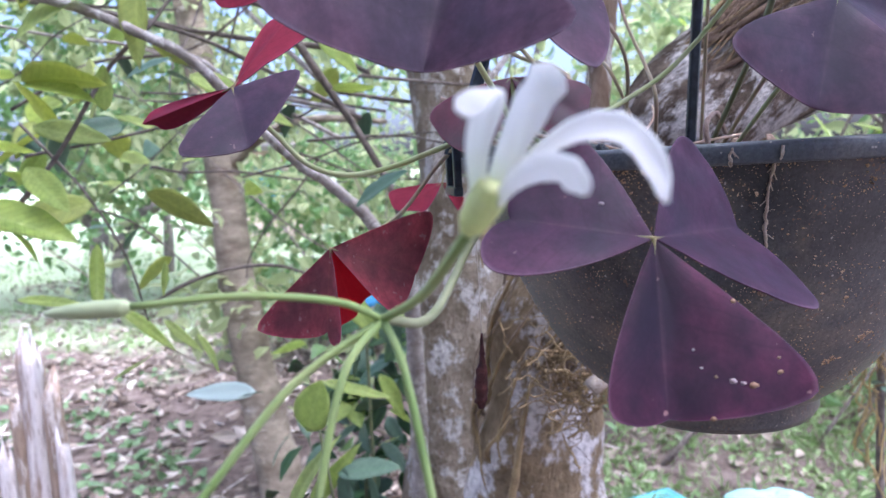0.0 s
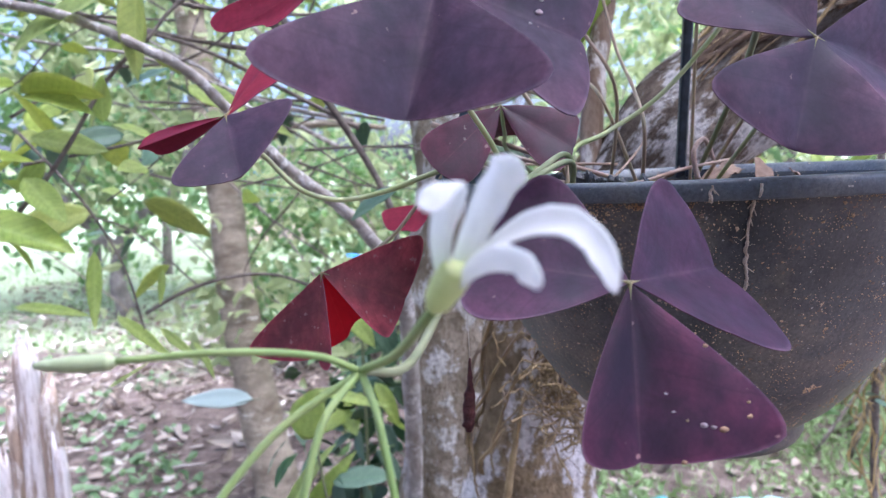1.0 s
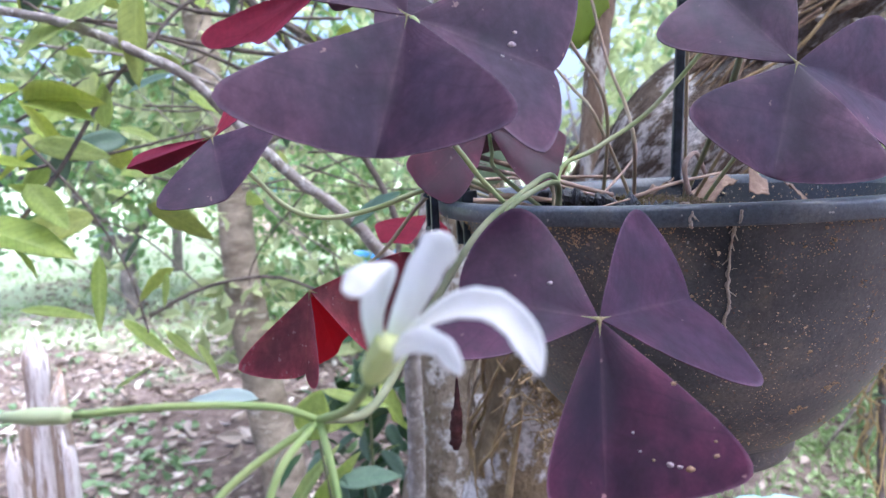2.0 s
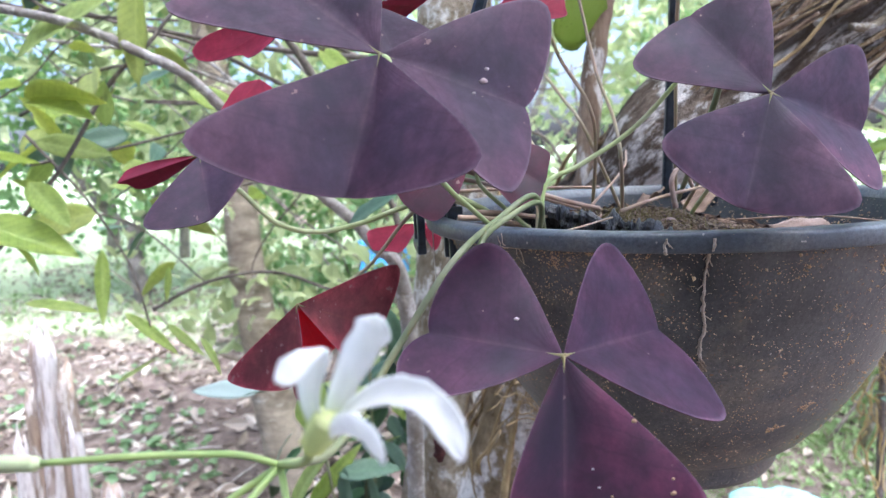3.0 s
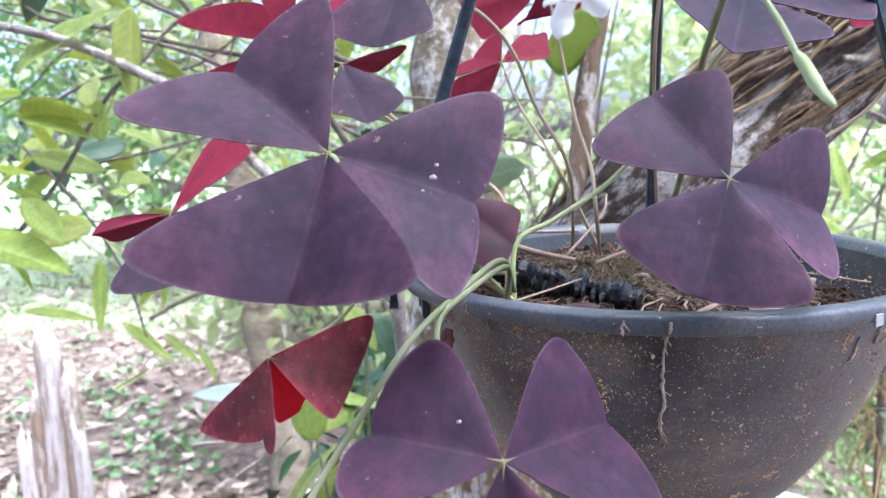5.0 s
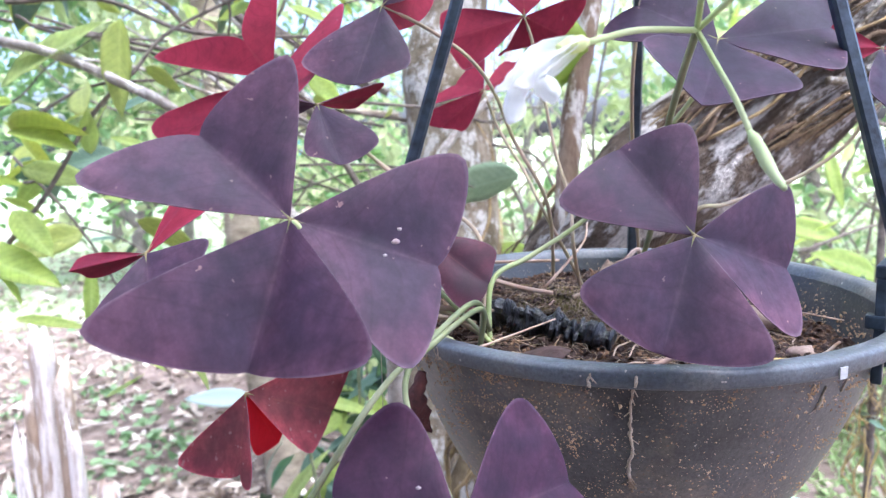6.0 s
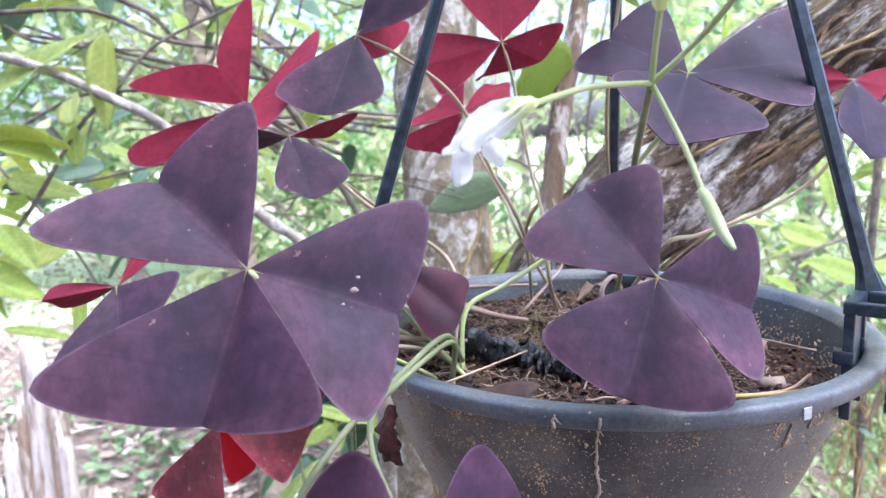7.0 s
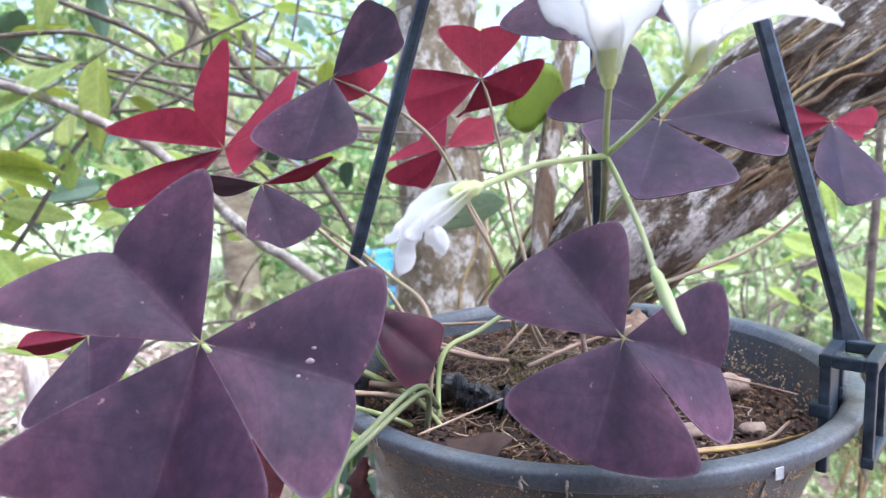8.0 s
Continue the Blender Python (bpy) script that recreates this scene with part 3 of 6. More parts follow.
# blue sheet and a washed wall far behind
bm = bmesh.new()
bmesh.ops.create_grid(bm, x_segments=14, y_segments=10, size=0.5, matrix=Matrix.Translation((-0.47, 2.9, -0.52)) @ pose(0, 0, 0, 78, 0, 12) @ Matrix.Diagonal((0.25, 0.27, 1, 1)))
for v in bm.verts:
    v.co += Vector((0.02, 0.03, 0.02)) * noise.noise(v.co * 11)
bmesh.ops.solidify(bm, geom=bm.faces[:], thickness=0.006)
tagged(part("tarpaulin", bm, BLUE), "crumpled bright blue plastic tarpaulin behind the trees", "tarpaulin")
bm = bmesh.new()
tube(bm, [(-0.47, 2.95, GROUND_Z - 0.03), (-0.47, 2.95, -0.8), (-0.46, 2.95, -0.42)], 0.018, 8, 3)
tagged(part("wooden_post", bm, BARK_SLIM), "grey wooden post under a blue tarpaulin", "post")
hut = thing("garden_hut", (-3.2, 11.5, GROUND_Z), "washed pink garden hut with a blue shutter far behind", "hut")
bm = bmesh.new()
box(bm, (1.5, 1.4, 1.5), pose(-3.2, 11.5, GROUND_Z + 0.75), 0.02)
under(hut, part("wall", bm, PINKWALL, smooth=False))
bm = bmesh.new()
box(bm, (1.9, 1.8, 0.1), pose(-3.2, 11.5, GROUND_Z + 1.55, 6), 0.02)
under(hut, part("roof", bm, BARK_DARK, smooth=False))
bm = bmesh.new()
box(bm, (0.6, 0.06, 0.6), pose(-3.1, 10.78, GROUND_Z + 0.9), 0.01)
under(hut, part("shutter", bm, BLUE, smooth=False))

# teal basin and sheet on the ground
basin = thing("plastic_basin", (0.41, 1.50, GROUND_Z), "teal plastic tub standing on the grass", "basin")
bm = bmesh.new()
m = pose(0.41, 1.50, GROUND_Z, 0, 0, 24)
outer = [(-0.14, -0.11), (0.14, -0.11), (0.14, 0.11), (-0.14, 0.11)]
loops = []
for scale, z in ((0.86, 0.0), (1.0, 0.085), (1.06, 0.085), (1.06, 0.096), (0.97, 0.096), (0.84, 0.012)):
    loops.append([bm.verts.new(m @ Vector((x * scale, y * scale, z))) for x, y in outer])
for a, b in zip(loops, loops[1:]):
    for k in range(4):
        bm.faces.new((a[k], a[(k + 1) % 4], b[(k + 1) % 4], b[k]))
bm.faces.new(loops[-1])
bm.faces.new(loops[0][::-1])
bmesh.ops.bevel(bm, geom=bm.edges[:], offset=0.005, segments=2, affect="EDGES")
under(basin, part("tub", bm, TEAL))
bm = bmesh.new()
bmesh.ops.create_uvsphere(bm, u_segments=36, v_segments=18, radius=1.0)
for v in bm.verts:
    k = v.co.copy()
    v.co = Vector((0.75 + k.x * 0.15, 1.53 + k.y * 0.13, GROUND_Z + 0.05 + k.z * 0.058))
    v.co += k * 0.03 * noise.noise(k * 2.2) + k * 0.012 * noise.noise(k * 7)
tagged(part("plastic_sack", bm, TEAL_PALE), "pale teal crumpled plastic sack on the grass", "sack")
bm = bmesh.new()
box(bm, (0.07, 0.5, 0.02), pose(0.22, 1.60, GROUND_Z + 0.045, 4, 2, 20), 0.004)
tagged(part("board", bm, BOARD, smooth=False), "short pinkish wooden board lying beside the tub", "board")


# unseen plain wall, added to cut the light from the near side
bm = bmesh.new()
box(bm, (3.4, 0.15, 3.9), pose(-1.35, -1.05, GROUND_Z + 1.9), 0.01)
tagged(part("wall_south", bm, SHADE_WALL, smooth=False), "unseen plain wall added to block light from the near side", "wall", kind="structure")


# ---- trees ----
def trunk_radius(points):
    """A radius that runs through (share, metres) pairs."""
    def r(u):
        for (a, ra), (b, rb) in zip(points, points[1:]):
            if u <= b:
                k = (u - a) / (b - a)
                k = k * k * (3 - 2 * k)
                return ra + (rb - ra) * k
        return points[-1][1]
    return r


LEAN = [(-0.02, 0.37, GROUND_Z - 0.05), (-0.03, 0.37, -0.75), (-0.035, 0.36, -0.45), (-0.030, 0.355, -0.28), (-0.018, 0.335, -0.17), (0.028, 0.285, -0.05),
        (0.070, 0.250, 0.006), (0.128, 0.236, 0.063), (0.198, 0.236, 0.114), (0.275, 0.246, 0.163), (0.40, 0.28, 0.235), (0.62, 0.34, 0.40), (0.8, 0.4, 0.9)]
lean = thing("leaning_tree", LEAN[0], "leaning tree with flaking brown bark and aerial roots", "tree")
bm = bmesh.new()
tube(bm, LEAN[:6], trunk_radius([(0, 0.085), (0.35, 0.066), (0.7, 0.058), (1, 0.047)]), 40, 16, 0.40, girth=0.36)
under(lean, part("lower_trunk", bm, BARK_LICHEN, label="foot of the trunk with white lichen patches"))
bm = bmesh.new()
tube(bm, LEAN[4:], trunk_radius([(0, 0.047), (0.3, 0.050), (0.6, 0.046), (1, 0.040)]), 40, 16, 0.34, girth=0.29)
under(lean, part("trunk", bm, BARK_LEAN))


def along(points, u):
    path = smooth_path(points, 10)
    f = u * (len(path) - 1)
    i = min(int(f), len(path) - 2)
    p = path[i].lerp(path[i + 1], f - i)
    return p, (path[i + 1] - path[i]).normalized()


def clinging_root(axis, u0, u1, angle0, angle1, reach, r, material, jitter=0.006):
    pts = []
    for k in range(7):
        u = u0 + (u1 - u0) * k / 6
        p, d = along(axis, u)
        side = d.cross(Vector((0, 0, 1))).normalized()
        up = side.cross(d)
        a = radians(angle0 + (angle1 - angle0) * k / 6 + rng.uniform(-9, 9))
        pts.append(p + (side * math.cos(a) + up * math.sin(a)) * (reach + rng.uniform(-jitter, jitter)))
    bm = bmesh.new()
    tube(bm, pts, lambda t: r * (1 - 0.45 * t), 6, 5, 0.3)
    return part("aerial_root", bm, material)


for k in range(8):
    u0 = rng.uniform(0.34, 0.58)
    a = rng.uniform(-70, 95)
    under(lean, clinging_root(LEAN, u0, u0 + rng.uniform(0.12, 0.34), a, a + rng.uniform(-28, 28), 0.0475, rng.uniform(0.0006, 0.0021),
                              ROOT if k % 3 else ROOT_PALE, 0.003))
for k in range(12):
    a = rng.uniform(-20, 150)
    u0 = rng.uniform(0.18, 0.34)
    under(lean, clinging_root(LEAN, u0, u0 + rng.uniform(0.10, 0.2), a, a + rng.uniform(-70, 70), 0.057, rng.uniform(0.0010, 0.0032),
                              ROOT if k % 2 else ROOT_PALE, 0.010))
# bundles of cords that wind along the trunk
for base, start, reach in ((-38, 0.36, 0.34), (-14, 0.40, 0.30), (16, 0.46, 0.24), (52, 0.38, 0.32), (84, 0.44, 0.26), (112, 0.36, 0.30)):
    drift = rng.uniform(-26, 26)
    for k in range(6):
        u0 = start + rng.uniform(-0.03, 0.05)
        a = base + rng.gauss(0, 5)
        under(lean, clinging_root(LEAN, u0, u0 + reach * rng.uniform(0.75, 1.1), a, a + drift + rng.gauss(0, 7), 0.0470, 0.0006 + 0.0022 * rng.random() ** 2, CORD, 0.0020))
# strips of stringy bark
for k in range(40):
    u0 = rng.uniform(0.30, 0.64)
    a = rng.uniform(-80, 130)
    r = rng.uniform(0.0012, 0.0040)
    under(lean, clinging_root(LEAN, u0, u0 + rng.uniform(0.05, 0.16), a, a + rng.uniform(-14, 14), 0.0465, r, BARK_STRIP if k % 4 else BARK_PALE, 0.0012)).name = "bark_strip"
# the matted bunch of roots below the pot
for k in range(210):
    spread = 0.015 if k % 3 else 0.026
    c = Vector((-0.015 + rng.gauss(0, spread), 0.262 + rng.gauss(0, 0.008), -0.187 + rng.gauss(0, spread * 1.2)))
    pts = [c]
    d = any_direction(0.6)
    for _ in range(4):
        d = (d + any_direction() * 0.8).normalized()
        pts.append(pts[-1] + d * rng.uniform(0.004, 0.012))
    bm = bmesh.new()
    tube(bm, pts, rng.uniform(0.0003, 0.0009), 5, 3)
    under(lean, part("root_fibre", bm, ROOT_PALE if k % 5 == 0 else ROOT))
bm = bmesh.new()
tube(bm, [(0.055, 0.262, -0.105), (0.030, 0.235, -0.150), (-0.005, 0.225, -0.178)], lambda t: 0.009 - 0.002 * t, 10, 5, 0.2)
under(lean, part("aerial_root", bm, ROOT_DRY))
for k in range(24):
    u0 = rng.uniform(0.04, 0.26)
    a = rng.uniform(-30, 170)
    under(lean, clinging_root(LEAN, u0, u0 + rng.uniform(0.08, 0.2), a, a + rng.uniform(-40, 40), 0.062, rng.uniform(0.0007, 0.0024), ROOT if k % 2 else ROOT_PALE, 0.005))
for pts, r in (([(-0.075, 0.29, -0.45), (-0.07, 0.288, -0.34), (-0.058, 0.285, -0.26), (-0.045, 0.28, -0.19)], 0.0032),):
    bm = bmesh.new()
    tube(bm, pts, lambda u, r=r: r * (0.12 + math.sin(math.pi * u) ** 0.6), 8, 8, 0.4)
    under(lean, part("aerial_root", bm, ROOT))

# unseen leaves overhead, added to keep sun and sky off the pot
items = []
while len(items) < 2100:
    p = Vector((rng.uniform(-0.5, 1.6), rng.uniform(-1.1, 1.0), rng.uniform(0.85, 1.9)))
    if noise.noise(p * 1.5) + 0.4 * noise.noise(p * 4) < -0.12:
        continue
    items.append(blade(p, rng.uniform(0.08, 0.13), rng.uniform(0.045, 0.07), 0.15, 0.5, 0.4))
under(lean, scatter_mesh("crown", items, LEAF_FAR))

BACK = [(-0.14, 0.66, GROUND_Z - 0.05), (-0.135, 0.66, -0.75), (-0.122, 0.66, -0.45), (-0.112, 0.67, -0.28), (-0.088, 0.70, -0.09), (-0.092, 0.73, 0.09),
        (-0.085, 0.78, 0.32), (-0.06, 0.84, 0.8), (-0.02, 0.9, 1.6)]
back = thing("lichen_tree", BACK[0], "upright tree with pale lichen patches on grey bark", "tree")
bm = bmesh.new()
tube(bm, BACK, trunk_radius([(0, 0.10), (0.2, 0.072), (0.5, 0.064), (1, 0.045)]), 28, 10, 0.22)
under(back, part("trunk", bm, BARK_PALE))
for k in range(12):
    u0 = rng.uniform(0.2, 0.5)
    a = rng.uniform(-110, 60)
    under(back, clinging_root(BACK, u0, u0 + rng.uniform(0.1, 0.3), a, a + rng.uniform(-30, 30), 0.068, rng.uniform(0.001, 0.003), ROOT))
bm = bmesh.new()
tube(bm, [(-0.150, 0.600, -0.090), (-0.122, 0.592, -0.020), (-0.098, 0.590, 0.042), (-0.060, 0.600, 0.085), (-0.020, 0.62, 0.130), (0.0, 0.66, 0.2)], lambda u: 0.0062 * (1 - 0.35 * u), 9, 6, 0.3)
under(back, part("dead_twig", bm, BRANCH))
TWIGLETS = (((-0.060, 0.600, 0.085), (-0.030, 0.595, 0.080), (0.012, 0.59, 0.096)), ((-0.02, 0.66, 0.02), (0.005, 0.64, -0.03), (0.022, 0.63, -0.09)),
            ((-0.03, 0.70, 0.05), (0.03, 0.66, 0.03), (0.06, 0.62, -0.05), (0.065, 0.60, -0.10)))
for pts in TWIGLETS:
    bm = bmesh.new()
    tube(bm, pts, lambda u: 0.0024 * (1 - 0.4 * u), 7, 6, 0.3)
    under(back, part("dead_twig", bm, TWIG))
items = [blade((-0.05 + rng.gauss(0, 0.45), 0.95 + rng.gauss(0, 0.3), 1.5 + rng.gauss(0, 0.25)), 0.09, 0.045, 0.15, 0.6, 0.5) for _ in range(700)]
under(back, scatter_mesh("crown", items, LEAF_FAR))

SHOOT = [(0.020, 0.285, -0.075), (0.008, 0.262, -0.03), (0.011, 0.252, 0.0), (0.017, 0.259, 0.065), (0.026, 0.267, 0.116), (0.037, 0.276, 0.166), (0.048, 0.294, 0.23), (0.06, 0.33, 0.5)]
bm = bmesh.new()
tube(bm, SHOOT, trunk_radius([(0, 0.009), (0.45, 0.0086), (1, 0.0055)]), 14, 8, 0.18)
under(lean, part("shoot", bm, SAPLING, label="thin tan shoot with flaky bark"))


def leaf_blade_mesh(name, length, width, fold, bend, material, tip=1.0):
    """A pointed leaf with a folded midrib, from the origin along +y, its face up."""
    bm = bmesh.new()
    rows = []
    for i in range(11):
        u = i / 10
        w = width * 0.5 * (math.sin(math.pi * u ** 0.85) ** 0.75 if 0 < u < 1 else 0.02) * (1 - 0.25 * u * tip)
        y, z = length * u, -bend * length * u * u
        row = []
        for k in range(-3, 4):
            s = k / 3
            row.append(bm.verts.new((s * w, y, z + fold * w * abs(s) + 0.02 * width * math.sin(u * 19 + k) * abs(s))))
        rows.append(row)
    for a, b in zip(rows, rows[1:]):
        for k in range(6):
            bm.faces.new((a[k], a[k + 1], b[k + 1], b[k]))
    bmesh.ops.remove_doubles(bm, verts=bm.verts, dist=1e-6)
    bmesh.ops.solidify(bm, geom=bm.faces[:], thickness=min(0.0005, width * 0.02))
    me = bpy.data.meshes.new(name)
    bm.normal_update()
    bm.to_mesh(me)
    bm.free()
    me.materials.append(material)
    for p in me.polygons:
        p.use_smooth = True
    return me


def hang_leaf(parent, me, base, tip, roll, name="leaf", label=""):
    """Sets a leaf from base to tip (metres); its own length is 1."""
    b, t = Vector(base), Vector(tip)
    d = t - b
    ob = new(name, me)
    turn = d.to_track_quat("Y", "Z").to_matrix().to_4x4() @ pose(0, 0, 0, 0, roll, 0)
    ob.matrix_world = Matrix.Translation(b) @ turn @ Matrix.Diagonal((d.length, d.length, d.length, 1))
    ob.parent = parent
    ob.matrix_parent_inverse = Matrix.Translation(parent.location).inverted()
    if label:
        ob["label"] = label
    return ob


BROAD = [leaf_blade_mesh("broad_leaf", 1, 0.46, 0.25, b, LEAF_NEAR) for b in (0.05, 0.2, -0.1)]
BROAD_PALE = [leaf_blade_mesh("broad_pale_leaf", 1, 0.48, 0.2, b, LEAF_PALE) for b in (0.1, 0.25)]
SHADE = [leaf_blade_mesh("shade_leaf", 1, 0.5, 0.15, b, LEAF_SHADE) for b in (0.1, 0.25)]
NARROW = [leaf_blade_mesh("narrow_leaf", 1, 0.22, 0.25, b, LEAF_NEAR) for b in (0.1, 0.3, -0.1)]
SPOTTED = leaf_blade_mesh("spotted_leaf", 1, 0.92, 0.08, 0.06, LEAF_SPOTTED, 0.2)
DEEP = [leaf_blade_mesh("deep_leaf", 1, 0.46, 0.2, b, LEAF_DEEP) for b in (0.1, 0.3)]
SILVER = leaf_blade_mesh("silver_leaf", 1, 0.36, 0.15, 0.1, LEAF_SILVER)
PALE_ROUND = leaf_blade_mesh("pale_round_leaf", 1, 0.52, 0.22, 0.18, LEAF_MINT, 0.3)
ROUND = leaf_blade_mesh("round_leaf", 1, 0.75, 0.1, 0.1, LEAF_NEAR, 0.4)

hang_leaf(lean, SPOTTED, (0.030, 0.261, 0.123), (-0.018, 0.226, 0.109), 62, label="round green leaf with dark spots")
hang_leaf(back, ROUND, (0.014, 0.64, -0.118), (-0.022, 0.63, -0.078), 80, label="bright yellow-green leaf")
hang_leaf(back, ROUND, (0.000, 0.60, 0.012), (-0.108, 0.585, -0.006), 62, label="pale bluish-green leaf").data = PALE_ROUND
hang_leaf(lean, BROAD[1], (0.044, 0.28, 0.19), (-0.02, 0.26, 0.215), 20)
hang_leaf(lean, BROAD[0], (0.045, 0.285, 0.2), (0.085, 0.27, 0.165), -25)
hang_leaf(lean, SHADE[1], (0.040, 0.28, 0.17), (0.10, 0.27, 0.19), 15)

# the shrub with the long grey branch
BRANCH_LINE = [(-0.56, 0.31, 0.175), (-0.497, 0.310, 0.167), (-0.469, 0.311, 0.161), (-0.406, 0.301, 0.144), (-0.352, 0.300, 0.119), (-0.312, 0.308, 0.095), (-0.276, 0.334, 0.049),
               (-0.243, 0.349, 0.010), (-0.207, 0.366, -0.023), (-0.177, 0.381, -0.061), (-0.15, 0.42, -0.14), (-0.16, 0.48, -0.5), (-0.18, 0.5, GROUND_Z - 0.02)]
shrub = thing("shrub", BRANCH_LINE[-1], "leafy shrub with a long grey branch and dark twigs", "shrub")
bm = bmesh.new()
tube(bm, BRANCH_LINE, trunk_radius([(0, 0.0036), (0.45, 0.0046), (0.65, 0.0055), (1, 0.011)]), 12, 7, 0.25)
under(shrub, part("branch", bm, BRANCH))
def shrub_twig(pts, r):
    bm = bmesh.new()
    tube(bm, pts, lambda t, r=r: r * (0.9 - 0.35 * t), 8, 6, 0.25)
    under(shrub, part("twig", bm, TWIG))


shrub_twig([(-0.510, 0.294, -0.062), (-0.469, 0.304, -0.015), (-0.433, 0.312, 0.028), (-0.390, 0.324, 0.095), (-0.354, 0.332, 0.130), (-0.322, 0.349, 0.167), (-0.223, 0.371, 0.213)], 0.0026)
shrub_twig([(-0.453, 0.487, -0.144), (-0.406, 0.493, -0.121), (-0.352, 0.497, -0.108), (-0.299, 0.499, -0.110), (-0.234, 0.499, -0.135), (-0.174, 0.453, -0.120), (-0.155, 0.43, -0.15)], 0.0026)
shrub_twig([(-0.531, 0.438, 0.216), (-0.433, 0.442, 0.215), (-0.358, 0.441, 0.183), (-0.289, 0.442, 0.168), (-0.221, 0.440, 0.131)], 0.0032)
shrub_twig([(-0.554, 0.487, 0.212), (-0.511, 0.485, 0.192), (-0.388, 0.489, 0.178)], 0.0024)
shrub_twig([(-0.460, 0.446, 0.250), (-0.375, 0.445, 0.212), (-0.338, 0.462, 0.181), (-0.208, 0.498, 0.176)], 0.0034)
shrub_twig([(-0.354, 0.503, 0.256), (-0.318, 0.498, 0.212), (-0.259, 0.489, 0.135), (-0.170, 0.499, -0.027), (-0.163, 0.49, -0.109)], 0.0062)
shrub_twig([(-0.350, 0.660, 0.287), (-0.322, 0.651, 0.219), (-0.242, 0.648, 0.172)], 0.006)
shrub_twig([(-0.55, 0.45, 0.03), (-0.44, 0.45, 0.045), (-0.33, 0.46, 0.068), (-0.27, 0.45, 0.075)], 0.002)
shrub_twig([(-0.52, 0.40, 0.06), (-0.47, 0.41, -0.01), (-0.44, 0.42, -0.08), (-0.43, 0.43, -0.15)], 0.0018)
shrub_twig([(-0.30, 0.40, 0.235), (-0.29, 0.41, 0.19), (-0.315, 0.42, 0.12)], 0.0018)
shrub_twig([(-0.22, 0.50, 0.26), (-0.235, 0.5, 0.2), (-0.26, 0.5, 0.15)], 0.002)
shrub_twig([(-0.62, 0.55, 0.09), (-0.52, 0.56, 0.14), (-0.40, 0.56, 0.15), (-0.30, 0.57, 0.22)], 0.0026)
shrub_twig([(-0.60, 0.55, -0.02), (-0.50, 0.56, -0.05), (-0.42, 0.57, -0.13)], 0.0018)
for k in range(22):
    p = Vector((rng.uniform(-0.72, -0.16), rng.uniform(0.45, 0.95), rng.uniform(-0.02, 0.34)))
    d = Vector((rng.gauss(0, 1), rng.gauss(0, 0.25), rng.gauss(0, 0.55))).normalized()
    pts = [p]
    for _ in range(4):
        d = (d + any_direction(0.7) * 0.32).normalized()
        pts.append(pts[-1] + d * rng.uniform(0.04, 0.09))
    r = rng.uniform(0.0009, 0.0024)
    bm = bmesh.new()
    tube(bm, pts, lambda t, r=r: r * (1 - 0.5 * t), 6, 4, 0.2)
    under(shrub, part("twig", bm, TWIG))
for k in range(9):
    p = Vector((rng.uniform(-0.30, -0.14), rng.uniform(0.55, 0.85), rng.uniform(0.02, 0.16)))
    d = Vector((-1, rng.gauss(0, 0.2), rng.uniform(0.1, 0.9))).normalized()
    pts = [p]
    for _ in range(5):
        d = (d + any_direction(0.8) * 0.28).normalized()
        pts.append(pts[-1] + d * rng.uniform(0.06, 0.12))
    r = rng.uniform(0.0022, 0.0045)
    bm = bmesh.new()
    tube(bm, pts, lambda t, r=r: r * (1 - 0.55 * t), 7, 5, 0.25)
    under(shrub, part("twig", bm, BRANCH if k % 3 == 0 else TWIG))
hang_leaf(shrub, BROAD[0], (-0.455, 0.30, 0.118), (-0.365, 0.305, 0.172), 40)
hang_leaf(shrub, BROAD_PALE[0], (-0.352, 0.315, 0.172), (-0.362, 0.305, 0.090), 60)
hang_leaf(shrub, BROAD_PALE[1], (-0.452, 0.30, 0.085), (-0.370, 0.29, 0.092), -35)
hang_leaf(shrub, BROAD[1], (-0.452, 0.30, 0.082), (-0.385, 0.28, 0.075), 20)
hang_leaf(shrub, BROAD[2], (-0.455, 0.295, 0.015), (-0.415, 0.28, -0.028), 30)
hang_leaf(shrub, BROAD[0], (-0.50, 0.28, -0.015), (-0.405, 0.27, -0.045), 25)
hang_leaf(shrub, BROAD[1], (-0.47, 0.275, -0.03), (-0.43, 0.265, -0.055), -30)
hang_leaf(shrub, BROAD[2], (-0.46, 0.32, 0.05), (-0.40, 0.335, 0.03), 50)
hang_leaf(shrub, BROAD[0], (-0.33, 0.35, 0.09), (-0.275, 0.34, 0.062), 40)
hang_leaf(shrub, BROAD[1], (-0.40, 0.33, 0.06), (-0.395, 0.32, 0.10), 15)
hang_leaf(shrub, BROAD[0], (-0.56, 0.31, 0.10), (-0.475, 0.30, 0.118), 35)
hang_leaf(shrub, BROAD[2], (-0.30, 0.42, 0.215), (-0.24, 0.41, 0.20), 35)
hang_leaf(shrub, BROAD[1], (-0.28, 0.43, 0.235), (-0.255, 0.42, 0.185), -60)
hang_leaf(shrub, BROAD[0], (-0.24, 0.44, 0.20), (-0.195, 0.43, 0.18), 20)
hang_leaf(shrub, BROAD[1], (-0.23, 0.46, 0.135), (-0.19, 0.44, 0.10), 40)
hang_leaf(shrub, BROAD[2], (-0.22, 0.45, 0.08), (-0.175, 0.44, 0.075), -30)
hang_leaf(shrub, NARROW[0], (-0.60, 0.48, -0.128), (-0.515, 0.485, -0.138), 30)
